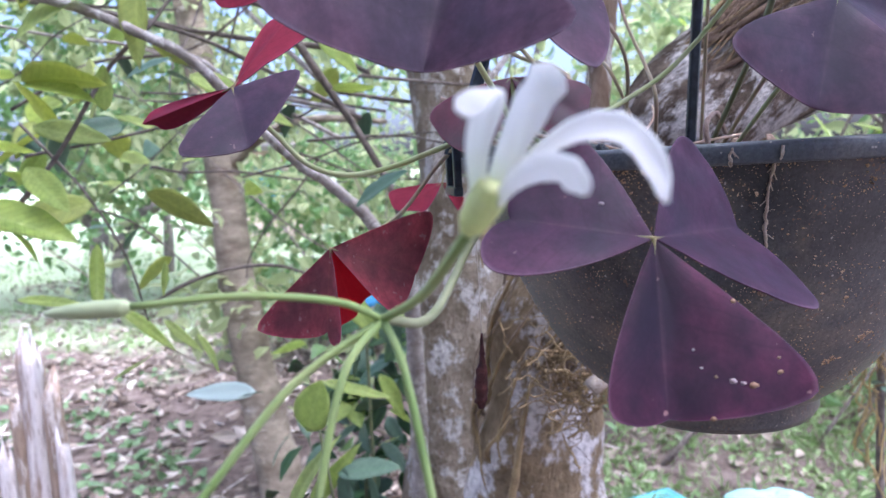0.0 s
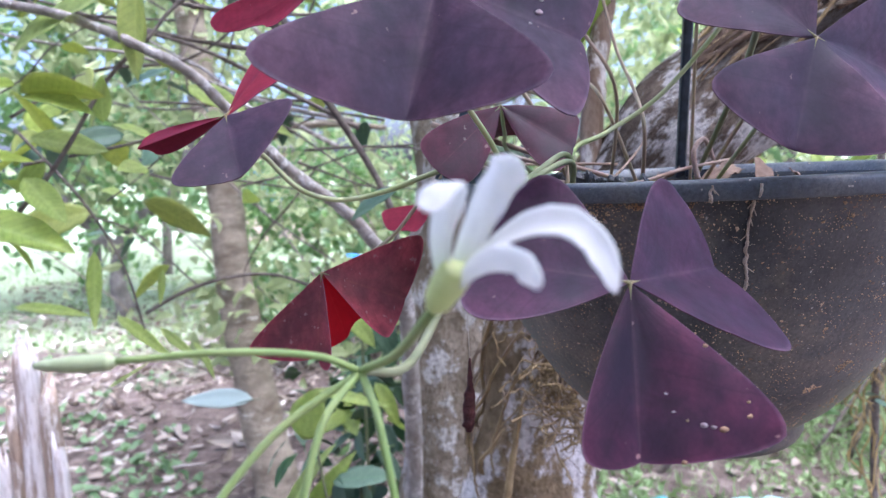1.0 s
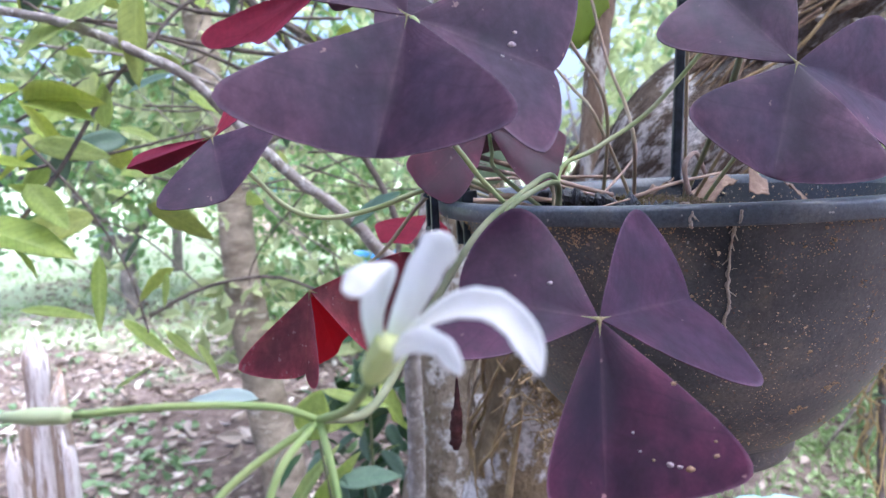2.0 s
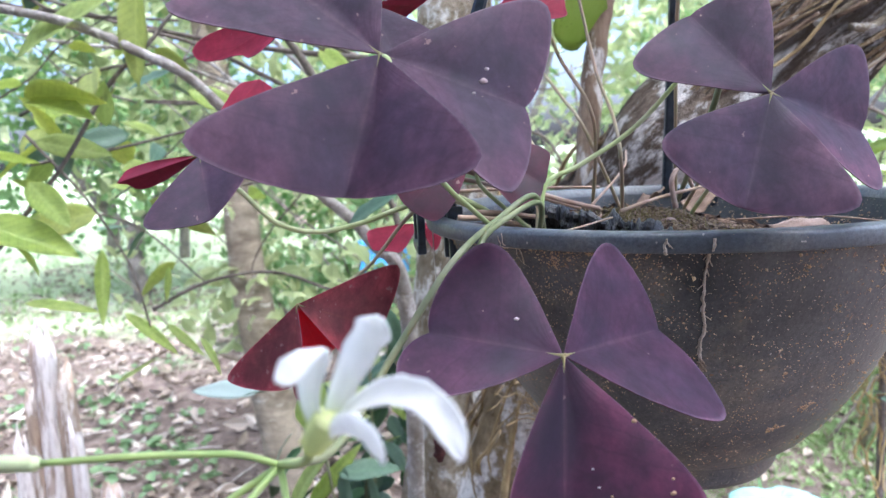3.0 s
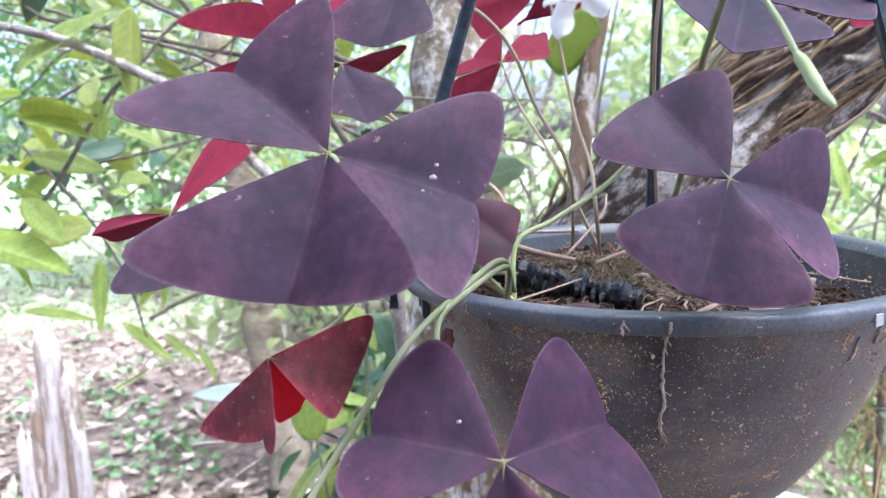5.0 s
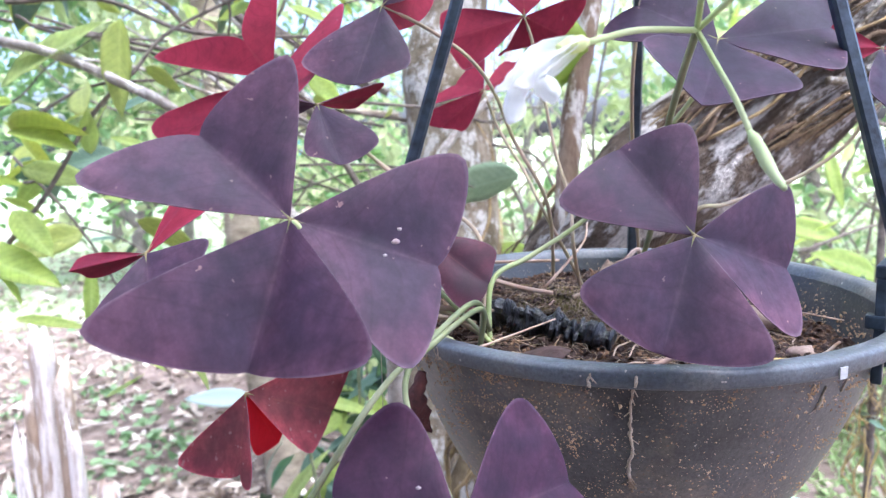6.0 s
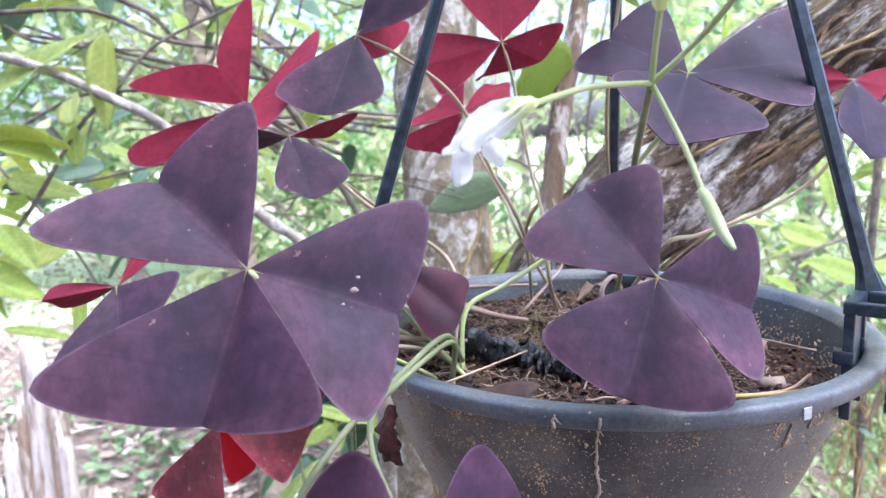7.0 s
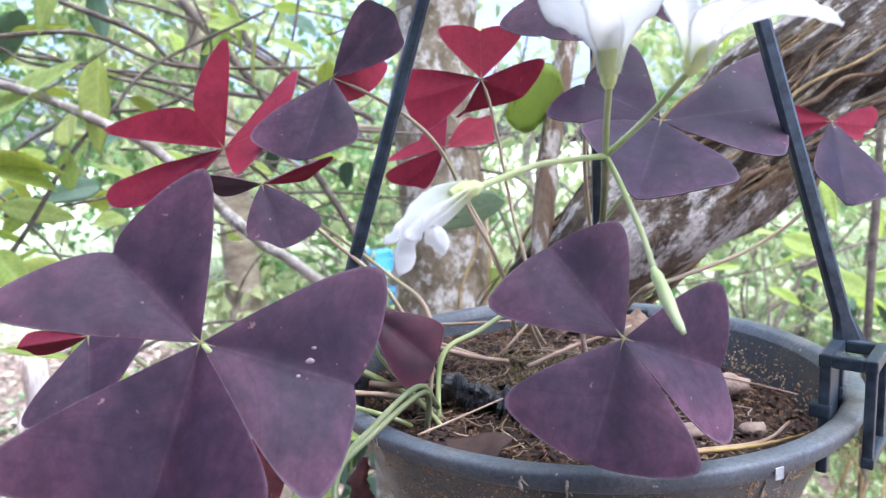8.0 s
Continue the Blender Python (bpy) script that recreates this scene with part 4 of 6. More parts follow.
hang_leaf(shrub, NARROW[1], (-0.505, 0.488, -0.07), (-0.515, 0.488, -0.155), 60)
hang_leaf(shrub, NARROW[0], (-0.485, 0.483, -0.145), (-0.425, 0.483, -0.195), 40)
hang_leaf(shrub, NARROW[2], (-0.445, 0.502, -0.165), (-0.405, 0.502, -0.207), 50)
hang_leaf(shrub, NARROW[1], (-0.415, 0.52, -0.188), (-0.385, 0.519, -0.232), 30)
hang_leaf(shrub, NARROW[2], (-0.510, 0.493, -0.232), (-0.455, 0.493, -0.208), 20)
hang_leaf(shrub, NARROW[0], (-0.43, 0.49, -0.095), (-0.437, 0.49, -0.135), 70)
hang_leaf(shrub, SHADE[0], (-0.175, 0.24, -0.03), (-0.135, 0.215, -0.002), 40)
hang_leaf(shrub, SHADE[1], (-0.37, 0.40, 0.10), (-0.32, 0.39, 0.08), -20)
hang_leaf(shrub, SHADE[0], (-0.42, 0.42, 0.10), (-0.37, 0.41, 0.12), 35)
for k in range(62):
    c = Vector((rng.uniform(-0.62, -0.17), rng.uniform(0.42, 0.75), rng.uniform(-0.10, 0.30)))
    if c.x > -0.3 and c.z < 0.06 or c.z < -0.02 and rng.random() < 0.6:
        continue
    d = (any_direction(0.5) + Vector((0, 0, -0.35))).normalized() * rng.uniform(0.035, 0.07)
    hang_leaf(shrub, rng.choice(BROAD + SHADE + BROAD_PALE), c, c + d, rng.uniform(-60, 60))

for k in range(16):
    c = Vector((rng.uniform(-0.60, -0.24), rng.uniform(0.34, 0.55), rng.uniform(-0.04, 0.26)))
    if c.x > -0.32 and c.z < 0.10:
        continue
    d = (any_direction(0.4) + Vector((0, 0, -0.25))).normalized() * rng.uniform(0.05, 0.085)
    hang_leaf(shrub, rng.choice(BROAD + BROAD_PALE), c, c + d, rng.uniform(-60, 60))

# slim ringed tree, dark tree
SLIM = [(-0.69, 1.80, GROUND_Z - 0.05), (-0.713, 1.848, -0.98), (-0.759, 1.893, -0.776), (-0.802, 1.933, -0.511), (-0.828, 1.958, -0.340), (-0.861, 2.035, 0.014), (-0.929, 2.122, 0.308), (-1.0, 2.2, 0.9), (-1.05, 2.3, 2.0)]
slim = thing("slim_tree", SLIM[0], "slim pale tree with ringed bark among fallen leaves", "tree")
bm = bmesh.new()
tube(bm, SLIM, lambda u: 0.075 - 0.030 * u, 18, 8, 0.12)
under(slim, part("trunk", bm, BARK_SLIM))
bm = bmesh.new()
tube(bm, [(-0.86, 2.03, 0.0), (-0.70, 2.0, 0.12), (-0.52, 2.0, 0.16), (-0.3, 2.05, 0.14)], lambda u: 0.022 - 0.013 * u, 10, 6, 0.2)
under(slim, part("limb", bm, BARK_SLIM))
items = [blade((-0.95 + rng.gauss(0, 0.32), 2.25 + rng.gauss(0, 0.25), 0.42 + rng.gauss(0, 0.30)), rng.uniform(0.05, 0.09), 0.035, 0.15, 0.8, 0.4) for _ in range(900)]
items += [blade((-0.75 + rng.gauss(0, 0.22), 1.95 + rng.gauss(0, 0.12), -0.42 + rng.gauss(0, 0.11)), rng.uniform(0.06, 0.10), 0.05, 0.15, 0.8, 0.4) for _ in range(120)]
under(slim, scatter_mesh("crown", items, LEAF_FAR))

DARK = [(-2.69, 4.94, GROUND_Z - 0.05), (-2.67, 4.93, -0.95), (-2.70, 4.94, -0.80), (-2.715, 5.07, -0.495), (-2.55, 5.10, -0.283), (-2.257, 5.13, -0.083), (-2.08, 5.17, 0.54), (-2.08, 5.26, 1.6)]
dark = thing("dark_tree", DARK[0], "small crooked dark tree with dense small leaves", "tree")
bm = bmesh.new()
tube(bm, DARK, lambda u: 0.075 - 0.040 * u, 12, 8, 0.3)
under(dark, part("trunk", bm, BARK_DARK))
bm = bmesh.new()
tube(bm, [(-2.71, 5.01, -0.54), (-3.07, 5.08, -0.18), (-3.5, 5.17, 0.45)], lambda u: 0.05 - 0.025 * u, 10, 6, 0.25)
under(dark, part("limb", bm, BARK_DARK))
items = []
while len(items) < 6800:
    p = Vector((rng.uniform(-5.0, -0.6), rng.uniform(4.4, 6.6), rng.uniform(-0.75, 2.9)))
    if noise.noise(p * 1.45) + 0.5 * noise.noise(p * 3.9) < 0.06:
        continue
    if p.z < -0.40 and rng.random() < 0.75:
        continue
    items.append(blade(p, rng.uniform(0.07, 0.135), 0.062, 0.2, 0.8, 0.4))
under(dark, scatter_mesh("crown", items, LEAF_DARK))

# the split stump
stump = thing("stump", (-1.09, 1.26, GROUND_Z), "weathered split stump of a dead tree", "stump")
def splinter(x, y, height, r, seed, lean_x=0.0, rows=30, sides=26):
    """A split shard of trunk: uneven round its girth, jagged at the top."""
    bm = bmesh.new()
    rings = []
    for i in range(rows):
        u = i / (rows - 1)
        ring = []
        for k in range(sides):
            a = 2 * math.pi * k / sides
            c = Vector((math.cos(a), math.sin(a), 0))
            jag = 1 + 0.30 * noise.noise(c * 2.4 + Vector((seed, 0, 0))) + 0.16 * noise.noise(c * 7 + Vector((0, seed, 0)))
            z = -0.03 + u * height * (0.86 + 0.5 * max(-0.6, jag - 1) if u > 0 else 1)
            rr = r * (1.35 - 0.5 * u) * (1 + 0.28 * noise.noise(c * 1.5 + Vector((seed, 0, z * 1.4))) + 0.12 * noise.noise(c * 5 + Vector((0, seed, z * 2.5))) + 0.05 * noise.noise(c * 13 + Vector((0, 0, z * 5))))
            if u > 0.97:
                rr *= 0.75
            ring.append(bm.verts.new((x + lean_x * u + rr * c.x, y + rr * c.y, GROUND_Z + z)))
        rings.append(ring)
    for a, b in zip(rings, rings[1:]):
        for k in range(sides):
            bm.faces.new((a[k], a[(k + 1) % sides], b[(k + 1) % sides], b[k]))
    bm.faces.new(rings[-1])
    return bm


under(stump, part("trunk", splinter(-1.105, 1.26, 0.86, 0.033, 1.7), STUMPWOOD))
under(stump, part("splinter", splinter(-1.062, 1.25, 0.77, 0.024, 4.1, 0.004, 24, 18), STUMPBROWN))
under(stump, part("splinter", splinter(-1.135, 1.245, 0.70, 0.018, 6.3, -0.004, 24, 16), STUMPBROWN))
for x, y, h, r, tilt in ((-1.165, 1.235, 0.60, 0.020, -0.01), (-0.985, 1.22, 0.46, 0.030, 0.03), (-0.895, 1.25, 0.36, 0.034, 0.04), (-1.28, 1.3, 0.36, 0.035, -0.03), (-1.03, 1.21, 0.62, 0.016, 0.01)):
    under(stump, part("splinter", splinter(x, y, h, r, x * 9, tilt, 18, 14), STUMPWOOD))

# low plants near the trunks
weed = thing("weed_plant", (-0.26, 0.62, GROUND_Z), "low bluish green weed at the foot of the trees", "weed")
for base, tip, roll, me in (((-0.31, 0.59, -0.345), (-0.286, 0.58, -0.275), 95, ROUND), ((-0.28, 0.62, -0.42), (-0.19, 0.60, -0.40), 20, SHADE[0]),
                            ((-0.27, 0.62, -0.41), (-0.27, 0.58, -0.49), 50, SHADE[1]), ((-0.24, 0.63, -0.43), (-0.22, 0.60, -0.48), -40, SHADE[0]),
                            ((-0.33, 0.64, -0.48), (-0.25, 0.62, -0.38), 80, NARROW[0]), ((-0.36, 0.64, -0.50), (-0.31, 0.60, -0.36), 70, NARROW[1]),
                            ((-0.30, 0.66, -0.30), (-0.20, 0.64, -0.33), 30, NARROW[2]), ((-0.22, 0.70, -0.20), (-0.18, 0.68, -0.27), 30, SHADE[1]),
                            ((-0.22, 0.68, -0.30), (-0.185, 0.66, -0.36), 10, BROAD[0]), ((-0.26, 0.67, -0.18), (-0.21, 0.66, -0.24), 45, BROAD[1]),
                            ((-0.432, 0.783, -0.352), (-0.550, 0.784, -0.343), -35, SILVER)):
    hang_leaf(weed, me, base, tip, roll)
for pts in ([(-0.27, 0.63, GROUND_Z - 0.02), (-0.28, 0.63, -0.6), (-0.30, 0.61, -0.33)], [(-0.25, 0.64, GROUND_Z - 0.02), (-0.25, 0.63, -0.6), (-0.24, 0.62, -0.41)],
            [(-0.24, 0.66, GROUND_Z - 0.02), (-0.24, 0.68, -0.6), (-0.235, 0.69, -0.19)]):
    bm = bmesh.new()
    tube(bm, pts, 0.0025, 6, 5)
    under(weed, part("stem", bm, STALK_GREEN))
for k in range(130):
    c = Vector((-0.27 + rng.gauss(0, 0.065), 0.80 + rng.gauss(0, 0.05), rng.uniform(-0.56, -0.25)))
    hang_leaf(weed, rng.choice(SHADE + BROAD[:1] + DEEP + DEEP), c, c + (any_direction(0.5) + Vector((0, -0.2, -0.3))).normalized() * rng.uniform(0.04, 0.075), rng.uniform(-60, 60))

# bushes to the side
bush = thing("side_bush", (1.05, 1.42, GROUND_Z), "yellow-green bush with narrow leaves and thin dark stems", "bush")
for pts, r in (([(1.05, 1.42, GROUND_Z - 0.02), (1.02, 1.4, -0.5), (0.98, 1.38, -0.1), (0.95, 1.4, 0.4)], 0.009), ([(0.66, 1.25, -0.22), (0.85, 1.3, -0.17), (1.0, 1.39, -0.2)], 0.004), ([(0.70, 1.35, 0.12), (0.9, 1.37, 0.05), (0.98, 1.39, -0.05)], 0.005)):
    bm = bmesh.new()
    tube(bm, pts, lambda u, r=r: r * (1.2 - 0.5 * u), 8, 6, 0.2)
    under(bush, part("stem", bm, TWIG))
for k in range(170):
    c = Vector((rng.uniform(0.5, 1.35), rng.uniform(0.95, 1.7), rng.uniform(-0.35, 0.55)))
    if rng.random() < 0.35 and c.z < -0.2:
        continue
    hang_leaf(bush, rng.choice(NARROW + NARROW + BROAD[:1]), c, c + (any_direction(0.4) + Vector((0, -0.1, -0.3))).normalized() * rng.uniform(0.07, 0.16), rng.uniform(-60, 60))
creeper = thing("hanging_creeper", (0.52, 0.72, GROUND_Z), "tangled yellowish creeper with dark bluish leaves", "creeper")
for k in range(46):
    x, y = 0.525 + rng.gauss(0, 0.020), 0.71 + rng.gauss(0, 0.02)
    z = rng.uniform(-0.65, -0.22)
    pts = [(x, y, z)]
    for _ in range(4):
        x, y, z = x + rng.gauss(0, 0.012), y + rng.gauss(0, 0.008), z - rng.uniform(0.01, 0.04)
        pts.append((x, y, z))
    bm = bmesh.new()
    tube(bm, pts, 0.0013, 5, 4)
    under(creeper, part("strand", bm, STRAW_YELLOW if k % 2 else ROOT))
bm = bmesh.new()
tube(bm, [(0.52, 0.72, GROUND_Z - 0.02), (0.53, 0.72, -0.6), (0.525, 0.72, -0.2), (0.54, 0.74, 0.1)], 0.006, 8, 6, 0.3)
under(creeper, part("stem", bm, TWIG))
for k in range(40):
    c = Vector((0.535 + rng.gauss(0, 0.035), 0.70 + rng.gauss(0, 0.03), rng.uniform(-0.36, -0.14)))
    hang_leaf(creeper, rng.choice(SHADE), c, c + any_direction(0.7) * rng.uniform(0.025, 0.04), rng.uniform(-60, 60))


# ---- the hanging pot ----
pot = thing("hanging_pot", (0, 0, -0.1042), "dusty black plastic hanging pot with grey rim", "plant pot")
bm = bmesh.new()
lathe(bm, [(0.0, -0.1015), (0.031, -0.1015), (0.0345, -0.1042), (0.039, -0.1042), (0.0405, -0.1015), (0.0405, -0.0960), (0.044, -0.0940), (0.0508, -0.0885), (0.0588, -0.0795),
           (0.0660, -0.0690), (0.0724, -0.0580), (0.0780, -0.0458), (0.0828, -0.0335), (0.0872, -0.021), (0.0915, -0.0085), (0.0935, -0.004)])
bmesh.ops.remove_doubles(bm, verts=bm.verts, dist=1e-6)
under(pot, part("bowl", bm, POT))
bm = bmesh.new()
lathe(bm, [(0.0935, -0.0035), (0.0952, -0.0058), (0.0984, -0.0056), (0.0990, -0.0049), (0.0998, -0.0012), (0.0994, -0.0002), (0.0983, 0.0003), (0.0942, 0.0003), (0.0928, -0.0008), (0.0915, -0.004)])
under(pot, part("rim", bm, RIM))
bm = bmesh.new()
lathe(bm, [(0.0912, -0.004), (0.0885, -0.014), (0.0835, -0.026), (0.078, -0.038), (0.070, -0.052), (0.0, -0.056)])
bmesh.ops.remove_doubles(bm, verts=bm.verts, dist=1e-6)
under(pot, part("inside", bm, INNER))

APEX = Vector((0.002, -0.030, 0.305))


def hanger(foot, angle, sunk=0.0):
    """A lug clipped over the rim, with its rod up to the hook."""
    m = pose(0, 0, -0.0022 - sunk, 0, 0, angle)
    bm = bmesh.new()
    box(bm, (0.0038, 0.023, 0.0042), m @ pose(0.0905, 0, 0.0200), 0.0008)
    lug = under(pot, part("lug", bm, ROD, smooth=False))
    bars = [((0.0036, 0.023, 0.0042), (0.1024, 0, 0.0200)), ((0.0036, 0.023, 0.0036), (0.1026, 0, -0.0095))]
    for side in (-0.0095, 0.0095):
        bars += [((0.0032, 0.0032, 0.034), (0.0905, side, 0.0010)), ((0.0030, 0.0034, 0.030), (0.1025, side, 0.0040)),
                 ((0.0085, 0.0040, 0.0040), (0.0965, side, 0.0200)), ((0.0060, 0.0050, 0.0045), (0.0895, side, 0.004))]
    bars.append(((0.0014, 0.017, 0.024), (0.0905, 0, 0.006)))
    for size, place in bars:
        bm = bmesh.new()
        box(bm, size, m @ pose(*place), 0.0008)
        bar = part("lug_bar", bm, ROD, smooth=False)
        bar.parent = lug
        bar.matrix_parent_inverse = (Matrix.Translation(pot.location) @ lug.matrix_parent_inverse).inverted()
    bm = bmesh.new()
    f = Vector(foot)
    d = (APEX - f).normalized()
    w = d.cross(Vector((0, 1, 0))).normalized()
    t = d.cross(w)
    for k, (a, b, wa, wb) in enumerate(((0.0, 1.0, 0.0030, 0.0026),)):
        ring = []
        for p, hw in ((f, 0.0050), (f + d * 0.010, 0.0025), (f.lerp(APEX, 0.5), 0.0022), (APEX, 0.0020)):
            ring.append([bm.verts.new(p + w * (x * hw) + t * (y * 0.0020)) for x, y in ((-1, -0.6), (-0.6, -1), (0.6, -1), (1, -0.6), (1, 0.6), (0.6, 1), (-0.6, 1), (-1, 0.6))])
        for r0, r1 in zip(ring, ring[1:]):
            for j in range(8):
                bm.faces.new((r0[j], r0[(j + 1) % 8], r1[(j + 1) % 8], r1[j]))
        bm.faces.new(ring[0][::-1])
        bm.faces.new(ring[-1])
    for s in (0.12, 0.32, 0.52, 0.72):
        box(bm, (0.0022, 0.0010, 0.0055), Matrix.Translation(f.lerp(APEX, s) - t * 0.0020) @ d.to_track_quat("Z", "Y").to_matrix().to_4x4(), 0.0003)
    under(pot, part("rod", bm, ROD, smooth=False))


hanger((0.0800, -0.0490, 0.0175), -38.0)
hanger((-0.1000, -0.0150, 0.0010), 188)
hanger((0.0250, 0.0925, -0.012), 66, 0.021)
bm = bmesh.new()
tube(bm, [tuple(APEX), (0.002, -0.03, 0.33), (0.012, -0.03, 0.35), (0.012, -0.03, 0.37), (-0.004, -0.03, 0.375)], 0.003, 8, 6)
under(pot, part("hook", bm, ROD))

# fine roots and dirt on the pot's outside
def on_pot(angle, z, out=0.0006):
    prof = [(0.0405, -0.0960), (0.0508, -0.0885), (0.0588, -0.0795), (0.0660, -0.0690), (0.0724, -0.0580), (0.0780, -0.0458), (0.0828, -0.0335), (0.0872, -0.021), (0.0915, -0.0085), (0.0936, -0.0059), (0.0990, -0.0056), (0.1000, -0.0012)]
    for (r0, z0), (r1, z1) in zip(prof, prof[1:]):
        if z <= z1:
            k = max(0.0, (z - z0) / (z1 - z0))
            r = r0 + (r1 - r0) * k + out
            break
    else:
        r = 0.1 + out
    a = radians(angle)
    return Vector((r * math.cos(a), r * math.sin(a), z))


for a0, top, low, r in ((-100.5, -0.0012, -0.0415, 0.00046), (-107.5, -0.0012, -0.0058, 0.00040), (-136, -0.001, -0.012, 0.00022), (-137, -0.002, -0.009, 0.00016), (-63, -0.012, -0.020, 0.0004),
                        (-57, -0.010, -0.016, 0.0003)):
    steps = max(6, int((top - low) / 0.0016))
    pts = [on_pot(a0 + 0.55 * noise.noise(Vector((k * 0.33 + 0.3, a0, 0))) + 0.40 * noise.noise(Vector((k * 1.7, a0, 4))), top + (low - top) * k / steps, 0.0003) for k in range(steps + 1)]
    bm = bmesh.new()
    tube(bm, pts, lambda u, r=r, a0=a0: r * (0.55 + 0.6 * u + 0.7 * abs(noise.noise(Vector((u * 13, a0, 1))))), 6, 3, 0.6)
    for _ in range(steps // 3):
        k = rng.randrange(1, len(pts))
        q = pts[k]
        tip = on_pot(math.degrees(math.atan2(q.y, q.x)) + rng.uniform(-1.6, 1.6), q.z - rng.uniform(0.0005, 0.003), 0.0003)
        tube(bm, [q, q.lerp(tip, 0.6), tip], r * 0.4, 5, 2)
    under(pot, part("root_thread", bm, ROOT_DRY))
bm = bmesh.new()
for k in range(34):
    p = on_pot(-100.2 + rng.gauss(0, 0.45), -0.0435 + rng.gauss(0, 0.0012), 0.0004)
    bmesh.ops.create_icosphere(bm, subdivisions=1, radius=rng.uniform(0.0002, 0.0005), matrix=Matrix.Translation(p) @ Matrix.Diagonal((1, rng.uniform(0.6, 1.6), 1, 1)))
knot = under(pot, part("root_knot", bm, ROOT_PALE))
knot["kind"] = "stuff"
bm = bmesh.new()
box(bm, (0.0030, 0.0006, 0.0035), pose(*on_pot(-66.3, -0.0042, 0.0002), 0, 0, -66.3 + 90), 0.0002)
under(pot, part("paint_mark", bm, WHITE_PAINT, smooth=False))
DIRT = simple("ochre_dirt", (0.46, 0.28, 0.145), (0.68, 0.52, 0.34), 300, 0.95)


def grains(items, material, label):
    """Many small eight-sided grains (place, radius) joined into one part of the pot."""
    verts, faces = [], []
    for p, r in items:
        m = Matrix.Translation(p) @ pose(0, 0, 0, rng.uniform(0, 180), rng.uniform(0, 180), 0) @ Matrix.Diagonal((r, r * rng.uniform(0.6, 2.0), r * 0.65, 1))
        i = len(verts)
        verts += [tuple(m @ (Vector(c) * rng.uniform(0.75, 1.2))) for c in ((1, 0, 0), (0, 1, 0), (-1, 0, 0), (0, -1, 0), (0, 0, 1), (0, 0, -1))]
        for k in range(4):
            faces += [(i + k, i + (k + 1) % 4, i + 4), (i + (k + 1) % 4, i + k, i + 5)]
    me = bpy.data.meshes.new("dirt")
    me.from_pydata(verts, [], faces)
    me.materials.append(material)
    ob = under(pot, new("dirt", me))
    ob["label"], ob["kind"] = label, "stuff"


for mat, count, words in ((DIRT, 3800, "ochre grains of dirt stuck to the pot"), (PALE, 700, "pale grains of sand stuck to the pot")):
    items = []
    while len(items) < count:
        a = rng.uniform(-178, -8)
        z = -0.0062 - 0.088 * rng.random() ** 1.5
        clump = noise.noise(Vector((a * 0.13, z * 120, 3 if mat is DIRT else 8))) + (0.30 if z > -0.034 and -146 < a < -108 else 0)
        if clump < 0.24 and rng.random() < 0.88:
            continue
        items.append((on_pot(a, z, 0.0001), rng.uniform(0.00009, 0.00032) * (2.2 if rng.random() < 0.06 else 1)))
    grains(items, mat, words)
# cakes of ochre dirt under the rim
items = []
for a0, z0, da, dz, count in ((-119, -0.0070, 3.0, 0.0010, 70), (-128, -0.010, 3.0, 0.003, 80), (-66, -0.013, 1.0, 0.004, 60), (-62, -0.018, 0.8, 0.002, 50), (-71, -0.062, 2.4, 0.002, 40),
                              (-78, -0.070, 2.0, 0.0015, 40), (-112, -0.030, 1.2, 0.006, 50), (-150, -0.012, 6, 0.004, 80), (-52, -0.016, 2.4, 0.0008, 50)):
    for k in range(count):
        items.append((on_pot(a0 + rng.gauss(0, da * 0.5), min(-0.0060, z0 + rng.gauss(0, dz * 0.5)), 0.0001), rng.uniform(0.00014, 0.00046)))
for k in range(420):
    a = rng.uniform(-178, -5)
    if noise.noise(Vector((a * 0.2, 0, 6))) > -0.05:
        items.append((on_pot(a, -0.0060 - 0.0009 * rng.random() ** 2, 0.0001), rng.uniform(0.0001, 0.00034)))
grains(items, DIRT, "caked ochre dirt below the rim")
# crumbs of soil that stick to the inner wall
items = []
for k in range(420):
    a = radians(rng.choice((-6, 14, 30, 52, 80)) + rng.gauss(0, 6))
    z = -0.020 + abs(rng.gauss(0, 0.006))
    r = 0.0912 + (z + 0.004) * 0.30 - 0.0006
    items.append((Vector((r * math.cos(a), r * math.sin(a), z)), rng.uniform(0.0002, 0.0006)))
grains(items, DIRT, "ochre crumbs of soil on the inner wall")


# ---- soil and what lies on it ----
def soil_z(x, y):
    r = math.hypot(x, y)
    z = -0.0125 + 0.007 * math.exp(-((x + 0.02) ** 2 + (y - 0.01) ** 2) / 0.0016) - 0.010 * max(0.0, min(1.0, (x - 0.01) / 0.06))
    z += 0.0022 * noise.noise(Vector((x * 70, y * 70, 0))) + 0.0012 * noise.noise(Vector((x * 220, y * 220, 2)))
    return z + 0.002 * (r > 0.08)


bm = bmesh.new()
rows = []
for i in range(46):
    r = 0.0865 * (i / 45)
    rows.append([bm.verts.new((r * math.cos(2 * math.pi * k / 110), r * math.sin(2 * math.pi * k / 110), soil_z(r * math.cos(2 * math.pi * k / 110), r * math.sin(2 * math.pi * k / 110)))) for k in range(110)])
rows.append([bm.verts.new((0.080 * math.cos(2 * math.pi * k / 110), 0.080 * math.sin(2 * math.pi * k / 110), -0.032)) for k in range(110)])
for a, b in zip(rows, rows[1:]):
    for k in range(110):
        bm.faces.new((a[k], a[(k + 1) % 110], b[(k + 1) % 110], b[k]))
bmesh.ops.remove_doubles(bm, verts=bm.verts, dist=1e-6)
